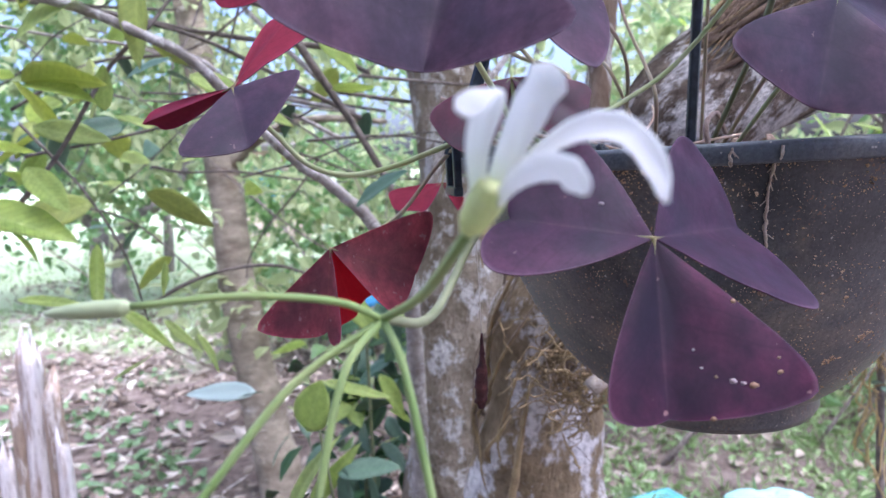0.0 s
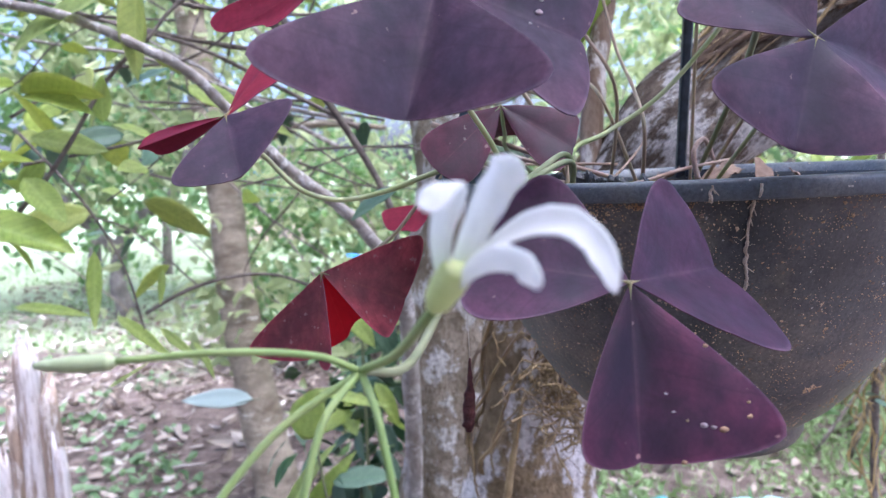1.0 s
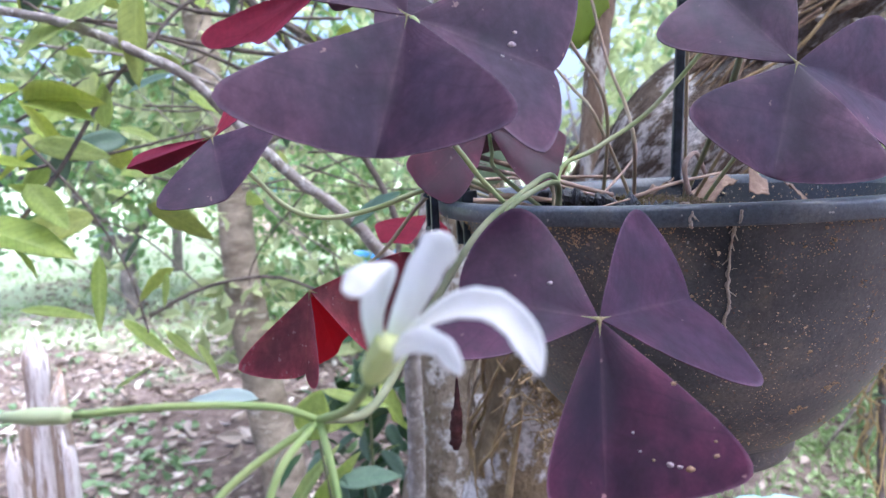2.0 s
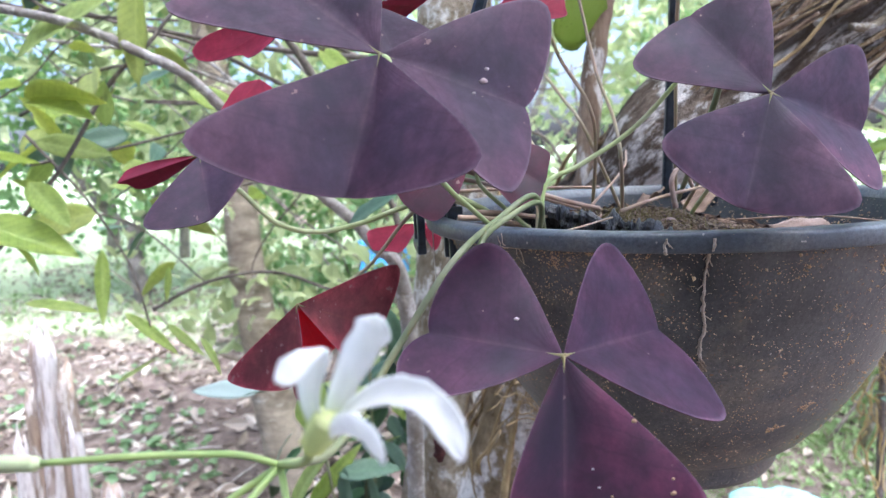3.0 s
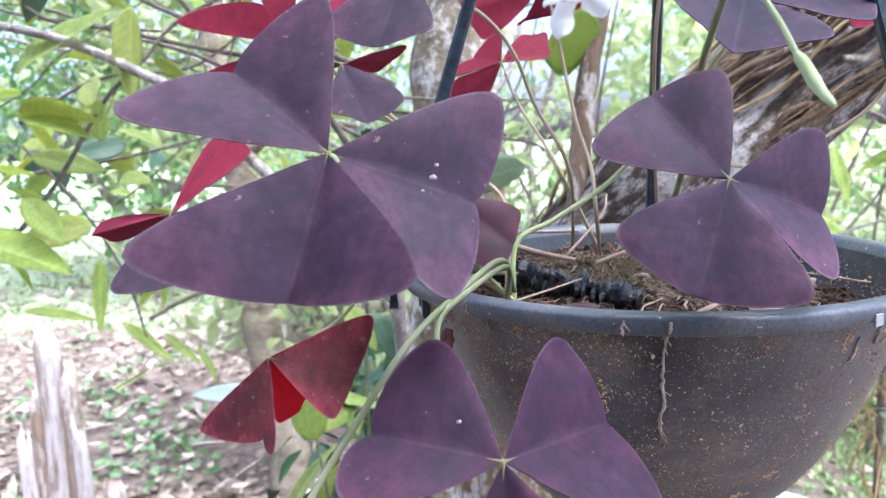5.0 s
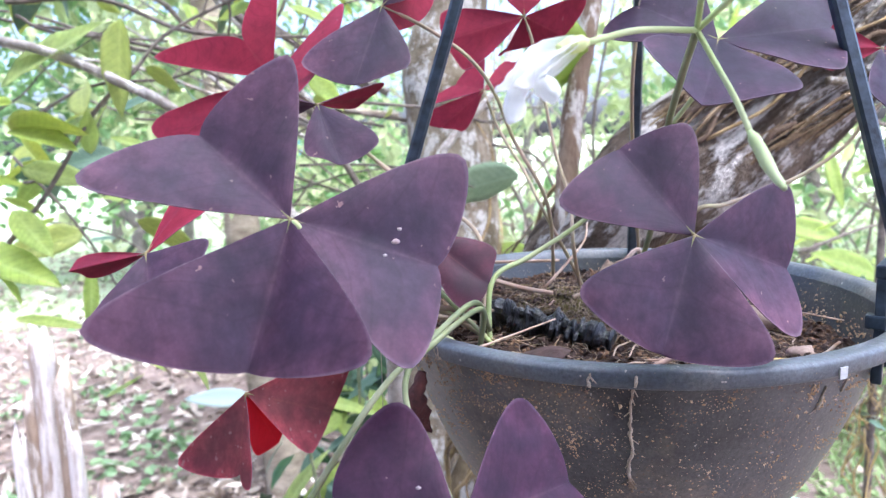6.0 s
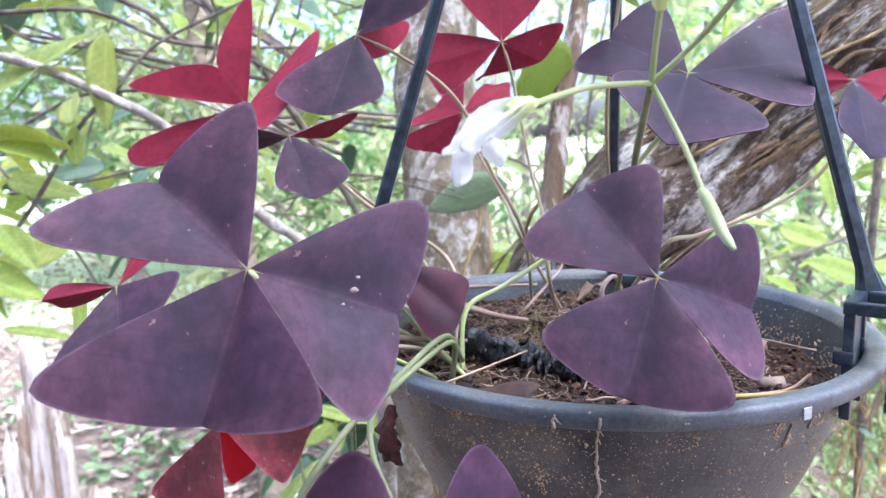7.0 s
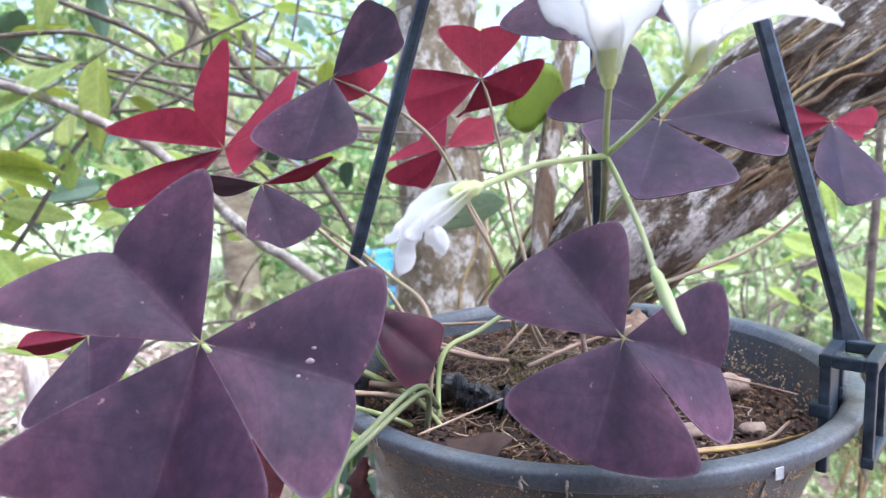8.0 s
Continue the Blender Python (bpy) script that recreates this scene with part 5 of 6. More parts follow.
tagged(part("soil", bm, SOIL), "dark crumbly potting soil in the hanging pot", "soil", kind="stuff")
for name, count, mat, lo, hi in (("bark_chips", 3200, CHIP, 0.0003, 0.0009), ("dark_crumbs", 2600, CHIP_DARK, 0.0004, 0.0016)):
    verts, faces = [], []
    for k in range(count):
        r, a = 0.084 * math.sqrt(rng.random()), rng.uniform(0, 2 * math.pi)
        x, y = r * math.cos(a), r * math.sin(a)
        s = rng.uniform(lo, hi)
        m = Matrix.Translation((x, y, soil_z(x, y) + s * 0.35)) @ pose(0, 0, 0, rng.uniform(-50, 50), rng.uniform(-50, 50), rng.uniform(0, 360)) @ Matrix.Diagonal((s * rng.uniform(0.8, 2.2), s, s * 0.6, 1))
        i = len(verts)
        verts += [tuple(m @ Vector(c)) for c in ((-1, -0.7, -0.6), (0.9, -1, -0.5), (1, 0.8, -0.6), (-0.8, 1, -0.4), (-0.6, -0.5, 0.7), (0.7, -0.6, 0.5), (0.5, 0.6, 0.8), (-0.5, 0.5, 0.6))]
        faces += [tuple(i + j for j in f) for f in ((0, 1, 5, 4), (1, 2, 6, 5), (2, 3, 7, 6), (3, 0, 4, 7), (4, 5, 6, 7))]
    me = bpy.data.meshes.new(name)
    me.from_pydata(verts, [], faces)
    me.materials.append(mat)
    tagged(new(name, me), "loose brown bark chips on the soil" if mat is CHIP else "dark crumbs of soil and husk", "soil crumbs", kind="stuff")
bm = bmesh.new()
for k in range(1500):
    x, y = -0.012 + rng.gauss(0, 0.014), 0.000 + rng.gauss(0, 0.014)
    z = soil_z(x, y)
    h = rng.uniform(0.0015, 0.004)
    d = Vector((rng.gauss(0, 0.5), rng.gauss(0, 0.5), 1)).normalized() * h
    p = Vector((x, y, z))
    s = any_direction(0.1) * 0.0004
    bm.faces.new((bm.verts.new(p - s), bm.verts.new(p + s), bm.verts.new(p + d)))
tagged(part("moss", bm, MOSS, smooth=False), "small patch of green moss on the soil", "moss", kind="stuff")

# a mat of fine fibres
bm = bmesh.new()
for k in range(1100):
    x, y = -0.006 + rng.gauss(0, 0.030), -0.002 + rng.gauss(0, 0.028)
    if math.hypot(x, y) > 0.076:
        continue
    d = any_direction(0.1)
    pts = []
    for _ in range(4):
        pts.append(Vector((x, y, soil_z(x, y) + rng.uniform(0.0006, 0.0022))))
        d = (d + any_direction(0.1) * 0.6).normalized()
        x, y = x + d.x * 0.0022, y + d.y * 0.0022
    tube(bm, pts, rng.uniform(0.00008, 0.0002), 4, 2)
tagged(part("soil_fibres", bm, ROOT_PALE), "mat of fine tan fibres on the soil", "fibres", kind="stuff")

# the ridged black husk
husk_line = [(-0.060, -0.018, -0.0035), (-0.050, -0.024, -0.003), (-0.038, -0.030, -0.004), (-0.024, -0.036, -0.0065), (-0.012, -0.042, -0.009)]
bm = bmesh.new()
tube(bm, husk_line, lambda u: 0.0046 * (1 + 0.09 * math.sin(u * 66 + 3 * math.sin(u * 17)) + 0.14 * noise.noise(Vector((u * 26, 3, 0)))) * (1 - 0.4 * abs(u - 0.4)), 18, 20, 1.0)
tagged(part("seed_husk", bm, TUBE, smooth=False), "shiny black ridged dry husk lying on the soil", "husk")
bm = bmesh.new()
bmesh.ops.create_uvsphere(bm, u_segments=20, v_segments=12, radius=1.0)
for v in bm.verts:
    k = v.co.copy()
    v.co = Vector((0.056, 0.006, -0.0155)) + Vector((k.x * 0.014, k.y * 0.006, k.z * 0.005)) * (1 + 0.35 * noise.noise(k * 2.3))
tagged(part("cork_piece", bm, PALE), "pale pinkish piece of cork bark on the soil", "bark piece")
for x, y, s in ((0.032, -0.040, 0.004), (0.058, -0.030, 0.0035), (-0.004, -0.012, 0.0025), (0.022, -0.058, 0.003)):
    bm = bmesh.new()
    bmesh.ops.create_icosphere(bm, subdivisions=2, radius=s)
    for v in bm.verts:
        v.co = Vector((x, y, soil_z(x, y) + s * 0.5)) + Vector((v.co.x * 1.5, v.co.y, v.co.z * 0.7)) * (1 + 0.4 * noise.noise(v.co * 500))
    tagged(part("pale_chip", bm, PALE), "small pale chip of bark on the soil", "bark piece", "pale chips on the soil")
# dry leaf by the rim
bm = bmesh.new()
bmesh.ops.create_grid(bm, x_segments=10, y_segments=8, size=0.5, matrix=pose(-0.046, -0.062, -0.0088, 14, -10, -30) @ Matrix.Diagonal((0.030, 0.015, 1, 1)))
for v in bm.verts:
    v.co.z += 0.003 * noise.noise(v.co * 90)
bmesh.ops.solidify(bm, geom=bm.faces[:], thickness=0.0004)
tagged(part("dry_leaf", bm, DEADLEAF), "curled dry brown leaf lying inside the rim", "dry leaf")
for x, y, z, size, turn in ((0.034, 0.060, -0.004, 0.020, 20), (0.052, 0.052, -0.003, 0.016, 70), (0.010, 0.070, -0.004, 0.017, -40), (0.062, 0.034, -0.008, 0.014, 110)):
    bm = bmesh.new()
    bmesh.ops.create_grid(bm, x_segments=22, y_segments=16, size=0.5, matrix=pose(x, y, z, 25, -30, turn) @ Matrix.Diagonal((size, size * 0.6, 1, 1)))
    for v in bm.verts:
        v.co += Vector((0.2, 0.2, 1)) * (0.005 * noise.noise(v.co * 90) + 0.0012 * noise.noise(v.co * 400))
    bmesh.ops.solidify(bm, geom=bm.faces[:], thickness=0.0004)
    tagged(part("dry_leaf", bm, TANLEAF), "crumpled tan dry leaf lying on the soil", "dry leaf", "dry leaves on the soil")
def lay_straw(pts, r, mat):
    bm = bmesh.new()
    tube(bm, pts, lambda u, r=r: r * (1.1 - 0.3 * u), 7, 6, 0.15)
    yellow = mat is STRAW_YELLOW
    tagged(part("straw", bm, mat), "flat yellow dry stalk lying inside the rim" if yellow else "dry tan stalk lying on the soil", "straw", "dry stalks on the soil")


lay_straw([(-0.105, 0.002, 0.024), (-0.075, -0.004, 0.014), (-0.045, -0.002, 0.003), (-0.028, 0.004, -0.002)], 0.0011, STRAW)
lay_straw([(-0.110, 0.012, 0.018), (-0.070, 0.010, 0.009), (-0.035, 0.006, -0.002)], 0.0010, STRAW)
lay_straw([(-0.095, 0.030, 0.006), (-0.060, 0.034, 0.006), (-0.020, 0.045, 0.004)], 0.0008, STRAW)
lay_straw([(-0.080, -0.030, 0.002), (-0.068, -0.030, 0.001), (-0.052, -0.024, -0.002)], 0.0011, STRAW)
lay_straw([(-0.086, -0.036, 0.001), (-0.074, -0.036, 0.000), (-0.060, -0.032, -0.004)], 0.0010, STRAW)
lay_straw([(-0.060, -0.062, -0.004), (-0.048, -0.052, -0.003), (-0.032, -0.040, -0.001)], 0.0004, STRAW)
lay_straw([(-0.020, 0.000, -0.003), (0.000, 0.012, 0.001), (0.028, 0.030, 0.004)], 0.0008, STRAW)
lay_straw([(0.022, -0.074, -0.006), (0.045, -0.062, -0.010), (0.068, -0.046, -0.014)], 0.0006, STRAW_YELLOW)
lay_straw([(0.018, -0.070, -0.008), (0.050, -0.055, -0.012), (0.066, -0.040, -0.012)], 0.0007, STRAW)
lay_straw([(0.030, 0.010, -0.010), (0.055, -0.005, -0.008), (0.078, -0.020, -0.010)], 0.0004, STRAW)
lay_straw([(0.005, 0.010, -0.004), (0.004, 0.012, 0.008), (0.010, 0.016, 0.013), (0.014, 0.016, 0.004)], 0.0011, PALE)
lay_straw([(-0.030, 0.020, -0.004), (-0.010, 0.040, 0.012), (-0.005, 0.055, 0.020)], 0.0006, STRAW)
lay_straw([(-0.008, -0.076, -0.007), (0.004, -0.070, -0.004), (0.008, -0.062, -0.005)], 0.0009, STRAW)
for k in range(130):
    r, a = 0.078 * math.sqrt(rng.random()), rng.uniform(0, 2 * math.pi)
    x, y = r * math.cos(a), r * math.sin(a)
    pts = [Vector((x, y, soil_z(x, y) + 0.0008))]
    d = any_direction(0.1)
    for _ in range(3):
        d = (d + any_direction(0.1) * 0.5).normalized()
        q = pts[-1] + d * rng.uniform(0.002, 0.007)
        if math.hypot(q.x, q.y) > 0.083:
            break
        pts.append(Vector((q.x, q.y, soil_z(q.x, q.y) + 0.0012)))
    if len(pts) < 3:
        continue
    bm = bmesh.new()
    tube(bm, pts, rng.uniform(0.00012, 0.0004), 5, 3)
    tagged(part("straw", bm, STRAW if k % 3 else ROOT), "thin bit of dry stalk on the soil", "straw", "thin bits of dry stalk")

# withered flower on a thread below the rim
dead = thing("withered_flower", (-0.0955, -0.030, -0.004), "withered maroon flower hanging by a thread from the rim", "withered flower")
bm = bmesh.new()
tube(bm, [(-0.0955, -0.030, -0.004), (-0.0950, -0.037, -0.033), (-0.0950, -0.041, -0.062)], 0.00018, 5, 4)
under(dead, part("thread", bm, THREAD))
bm = bmesh.new()
tube(bm, [(-0.0950, -0.041, -0.061), (-0.0952, -0.042, -0.068), (-0.0957, -0.043, -0.075), (-0.0963, -0.044, -0.082), (-0.0965, -0.044, -0.087)],
     trunk_radius([(0, 0.0004), (0.3, 0.0010), (0.5, 0.0020), (0.8, 0.0023), (1, 0.0013)]), 12, 8, 0.5)
under(dead, part("husk", bm, WITHERED))
bm = bmesh.new()
tube(bm, [(-0.078, -0.060, -0.012), (-0.080, -0.062, -0.020), (-0.079, -0.060, -0.028), (-0.076, -0.058, -0.034)], lambda u: 0.0034 * math.sin(math.pi * (0.1 + 0.85 * u)), 10, 6, 0.9)
tagged(part("withered_leaf", bm, WITHERED), "shrivelled maroon leaf stuck to the pot's side", "withered leaf")

# ---- the oxalis plant ----
plant = thing("oxalis_plant", (-0.030, -0.010, -0.012), "purple-leaved oxalis with white flowers in a hanging pot", "plant")


def mm(p):
    return Vector(p) * 0.001


def bezier(p0, p1, p2, p3, steps):
    out = []
    for k in range(steps + 1):
        t = k / steps
        out.append(p0 * (1 - t) ** 3 + p1 * (3 * t * (1 - t) ** 2) + p2 * (3 * t * t * (1 - t)) + p3 * t ** 3)
    return out


def leaflet(center, a, n, b, top, below, seed, face_front, full=1.0, flat=1.0):
    """Two folded half blades on a midrib: a and b are the lobes' tips, n the notch between.
    face_front: whether the upper face is turned to the open front (towards -y and up)."""
    c = mm(center)
    a, n, b = mm(a) - c, mm(n) - c, mm(b) - c
    length = n.length
    bm = bmesh.new()
    uv = bm.loops.layers.uv.new("uv")
    rows_n, cols_n = 34, 9
    normal = n.cross(a - b).normalized()
    open_side = Vector((-0.055, -0.272, 0.065)) if c.z > 0 else Vector((-0.085, -0.278, 0.022))
    front = open_side - (c + (a + b + n) / 3)
    if (normal.dot(front) > 0) != face_front:
        normal.negate()
    # an open leaf lies flatter than a half-shut one
    ease = 0.85 * flat * normal.dot(front.normalized()) ** 2

    def settle(lobe):
        ray = (c + lobe - open_side).normalized()
        slope = ray.dot(normal)
        return lobe - ray * (lobe.dot(normal) / slope * ease) if abs(slope) > 0.25 else lobe

    a, b = settle(a), settle(b)
    recess = (a + b).dot(n) * 0.5 / n.length_squared
    round_off = max(0.35, min(1.0, (recess - 0.84) / 0.24))
    sheets = []
    for lobe in (a, b):
        tip = lobe * 1.015
        edge = lobe - n.normalized() * lobe.dot(n.normalized())
        side = edge.normalized() if edge.length > 1e-9 else Vector((1, 0, 0))
        ray = tip.normalized()
        e = side - ray * side.dot(ray)
        e = e.normalized() if e.length > 1e-6 else side
        gap = n - tip
        away = ray - gap.normalized() * ray.dot(gap.normalized())
        away = away.normalized() if away.length > 1e-6 else ray
        swell = min((0.070 + 0.072 * full) * length, 0.60 * edge.length)
        # the outer edge from the joint to the lobe, then round the lobe and in to the notch
        outer = min((0.070 + 0.072 * full) * length, 0.95 * edge.length)
        rim = bezier(Vector((0, 0, 0)), tip * 0.45 + side * (0.095 * full * length), tip * 0.98 + e * outer, tip, 22)
        rim += bezier(tip, tip - e * min(1.1 * swell, 0.50 * gap.length), n + (tip - n) * 0.16 + away * ((0.10 + 0.09 * full) * round_off * gap.length), n, 22)[1:]
        total, lens = 0.0, [0.0]
        for p, q in zip(rim, rim[1:]):
            total += (q - p).length
            lens.append(total)
        grid = []
        for i in range(rows_n + 1):
            s = i / rows_n
            # even steps along the rim
            want, j = s * total, 0
            while j < len(lens) - 2 and lens[j + 1] < want:
                j += 1
            k = (want - lens[j]) / max(lens[j + 1] - lens[j], 1e-9)
            e = rim[j].lerp(rim[j + 1], min(1.0, k))
            m = n * min(1.0, (s ** 1.15) * 1.02 if s < 0.98 else 1.0)
            row = []
            for w in range(cols_n + 1):
                v = w / cols_n
                p = m.lerp(e, v)
                cup = math.sin(math.pi * v) * 0.016 * length * math.sin(math.pi * min(1, s * 1.05))
                wav = 0.016 * length * noise.noise((p + c) * 75 + Vector((seed, 0, 0))) * v + 0.006 * length * noise.noise((p + c) * 240) * v * v
                row.append((p + normal * (cup * (1 if seed % 2 else 0.6) + wav), p.length / (1.25 * length), v))
            grid.append(row)
        sheets.append(grid)
    thick = normal * 0.00035
    for flip, grid in enumerate(sheets):
        for layer in (0, 1):
            vs = [[bm.verts.new(c + p + (thick if layer else -thick) * 0.5) for p, u, v in row] for row in grid]
            for i in range(rows_n):
                for w in range(cols_n):
                    quad = [(i, w), (i + 1, w), (i + 1, w + 1), (i, w + 1)]
                    if len({tuple(round(x, 7) for x in vs[r][k].co) for r, k in quad}) < 3:
                        continue
                    f = bm.faces.new([vs[r][k] for r, k in quad])
                    f.material_index = 0 if layer else 1
                    for loop, (r, k) in zip(f.loops, quad):
                        loop[uv].uv = (grid[r][k][1], grid[r][k][2])
                    if (f.calc_area() > 0) and (f.normal_update() or f.normal.dot(normal) * (1 if layer else -1) < 0):
                        f.normal_flip()
            if layer == 0:
                low = vs
            else:
                for i in range(rows_n):
                    q = [low[i][-1], low[i + 1][-1], vs[i + 1][-1], vs[i][-1]]
                    try:
                        f = bm.faces.new(q)
                    except ValueError:
                        continue
                    f.material_index = 0
                    for edge_line in f.edges:
                        edge_line.smooth = False
                    for loop in f.loops:
                        loop[uv].uv = (0.9, 1.0)
    bmesh.ops.remove_doubles(bm, verts=bm.verts, dist=1e-7)
    blades.append(BVHTree.FromBMesh(bm))
    return part("leaflet", bm, [top, below])


leaf_count = 0
blades = []


def oxalis_leaf(center, leaflets, stalk, faces="uuu", above=PURPLE, below=CRIMSON, stem=STALK, thick=0.0008, full=1.0, flat=1.0):
    """A leaf: its stalk, and leaflets given by their two lobes and the notch, in millimetres.
    faces: for each leaflet u where its upper face is turned to the front, b where its back is."""
    global leaf_count
    leaf_count += 1
    bm = bmesh.new()
    pts = [mm(center)] + [mm(p) for p in stalk]
    tube(bm, pts, lambda u: thick * ((0.85 + 0.3 * u) if u > 0.06 else 0.45), 8, 8, 0.05)
    stalk_faces = set(bm.faces)
    bmesh.ops.create_icosphere(bm, subdivisions=2, radius=thick * 0.55, matrix=Matrix.Translation(mm(center)))
    for a, n, b in leaflets:
        d = (mm(n) - mm(center)).normalized()
        tube(bm, [mm(center), mm(center) + d * 0.0018, mm(center) + d * 0.0048], lambda u: thick * (0.62 - 0.50 * u), 7, 3)
    for f in bm.faces:
        f.material_index = 0 if f in stalk_faces else 1
    st = under(plant, part("leaf_stalk", bm, [stem, HUB]))
    for k, (a, n, b) in enumerate(leaflets):
        ob = leaflet(center, a, n, b, above[k] if isinstance(above, tuple) else above, below, leaf_count * 5 + k, faces[k] == "u", full[k] if isinstance(full, tuple) else full, flat[k] if isinstance(flat, tuple) else flat)
        # the inner leaflet's lit-through look comes from a lighter crimson
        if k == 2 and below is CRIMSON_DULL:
            ob.data.materials[0] = ob.data.materials[1] = CRIMSON_BACKLIT
        ob.parent = st
        ob.matrix_parent_inverse = (Matrix.Translation(plant.location) @ st.matrix_parent_inverse).inverted()
    return st


big_leaf = oxalis_leaf((-100.0, -126.0, 46.8),
            [((-139.6, -137.9, 58.0), (-122.7, -115.8, 65.8), (-101.4, -114.0, 82.8)),
             ((-134.4, -151.5, 29.2), (-107.3, -140.7, 16.9), (-80.4, -151.4, 22.8)),
             ((-61.7, -110.5, 57.6), (-68.3, -119.5, 34.0), (-73.3, -138.8, 17.1))],
            [(-97.9, -125.4, 43.9), (-99.2, -108.4, 32.3), (-87.4, -83.3, 14.2), (-81.9, -63.9, 7.2), (-65.3, -36.6, -11.6), (-61.8, -32.0, -22.0)], full=(1.2, 1.15, 1.5), flat=(0.8, 0.0, 0.2))
oxalis_leaf((-2.2, -94.7, 35.7),
            [((-36.6, -93.2, 45.8), (-19.1, -82.2, 58.3), (-2.9, -85.6, 64.3)),
             ((-33.3, -107.0, 23.3), (-13.1, -105.9, 7.1), (10.9, -111.7, 7.0)),
             ((26.1, -85.3, 45.8), (24.9, -88.1, 24.6), (22.1, -102.1, 10.6))],
            [(0.2, -86.6, 30.0), (7.5, -32.8, 12.0), (18.3, 38.4, -14.3), (22.2, 50.0, -26.0)], full=(1.4, 1.4, 1.9), flat=(0.8, 0.1, 0.2))
front_leaf = oxalis_leaf((-64.2, -142.8, -17.5),
            [((-81.0, -131.9, 3.9), (-91.7, -139.4, -12.4), (-97.2, -153.0, -17.8)),
             ((-48.4, -120.5, 0.7), (-38.8, -121.0, -18.9), (-29.8, -137.2, -33.0)),
             ((-76.6, -161.8, -46.1), (-67.0, -158.8, -47.9), (-40.1, -157.0, -44.7))],
            [(-69.1, -117.8, -20.4), (-78.1, -102.4, -9.8), (-79.4, -93.0, -1.2), (-72.8, -82.8, 4.0), (-58.1, -50.4, 5.9), (-59.0, -40.6, -11.8), (-61.3, -38.8, -22.0)], above=(PURPLE_MID, PURPLE_MID, PURPLE_SHADED), stem=STALK_GREEN, thick=0.0009, full=(2.8, 2.1, 1.1), flat=(0.9, 0.4, 0.0))
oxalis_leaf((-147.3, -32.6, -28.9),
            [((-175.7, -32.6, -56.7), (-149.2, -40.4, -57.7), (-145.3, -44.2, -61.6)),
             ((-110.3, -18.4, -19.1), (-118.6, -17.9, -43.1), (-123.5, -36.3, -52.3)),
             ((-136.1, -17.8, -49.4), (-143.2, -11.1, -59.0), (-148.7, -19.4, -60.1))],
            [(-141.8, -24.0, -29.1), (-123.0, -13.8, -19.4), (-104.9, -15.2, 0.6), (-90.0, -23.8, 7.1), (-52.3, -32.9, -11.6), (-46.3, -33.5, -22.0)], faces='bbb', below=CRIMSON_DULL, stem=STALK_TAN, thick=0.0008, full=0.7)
oxalis_leaf((-172.7, -46.8, 27.6),
            [((-209.0, -27.0, 22.6), (-211.3, -29.2, 19.0), (-204.0, -30.5, 17.2)),
             ((-182.0, -71.2, 6.1), (-163.8, -65.4, 7.2), (-150.0, -48.0, 30.8)),
             ((-148.3, -31.6, 48.4), (-156.0, -25.5, 54.0), (-162.5, -24.5, 53.0))],
            [(-172.3, -34.7, 22.5), (-164.2, -30.7, 13.1), (-153.7, -27.0, 1.3), (-140.2, -22.2, -3.3), (-123.2, -19.2, -1.0), (-105.4, -19.7, 4.7), (-87.8, -28.5, 8.8), (-56.8, -24.9, -11.4), (-51.5, -24.9, -22.0)], faces='bub', stem=STALK, thick=0.0010, full=(0.7, 1.3, 0.6), flat=0.0)
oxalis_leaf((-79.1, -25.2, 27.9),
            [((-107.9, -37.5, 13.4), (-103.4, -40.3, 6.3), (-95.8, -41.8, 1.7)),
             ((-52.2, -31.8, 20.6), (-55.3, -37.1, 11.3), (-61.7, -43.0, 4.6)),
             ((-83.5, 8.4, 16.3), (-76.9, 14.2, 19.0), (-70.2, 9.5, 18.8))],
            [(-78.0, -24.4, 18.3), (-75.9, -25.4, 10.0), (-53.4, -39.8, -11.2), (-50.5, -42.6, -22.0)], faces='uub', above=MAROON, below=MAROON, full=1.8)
oxalis_leaf((-139.7, 7.8, 89.3),
            [((-183.1, -1.0, 98.4), (-149.4, 5.6, 104.4), (-139.3, 20.8, 134.3)),
             ((-112.9, 26.0, 120.4), (-114.3, 2.2, 97.7), (-124.8, -19.3, 79.7)),
             ((-194.6, 15.6, 72.1), (-183.7, 11.2, 66.6), (-168.9, 3.9, 66.9))],
            [(-125.5, 3.0, 80.0), (-103.3, 3.9, 59.1), (-75.8, -4.9, 39.0), (-57.4, -24.4, 25.2), (-58.4, -40.5, -8.9), (-60.2, -43.3, -22.0)], faces='bbb', stem=STALK_TAN)
oxalis_leaf((-113.0, -32.4, 76.4),
            [((-112.8, -45.4, 58.6), (-103.2, -46.2, 55.4), (-91.5, -42.0, 62.0)),
             ((-92.5, -8.9, 84.1), (-97.4, -7.4, 80.2), (-103.0, -6.6, 76.5)),
             ((-131.0, -33.8, 79.6), (-134.0, -25.4, 75.9), (-133.1, -20.8, 72.4))],
            [(-112.1, -24.6, 73.9), (-94.7, -16.6, 54.8), (-71.6, -23.7, 34.0), (-51.9, -23.5, -7.6), (-49.3, -24.7, -22.0)], faces='ubu', stem=STALK_TAN, full=(1.6, 0.8, 1.2))
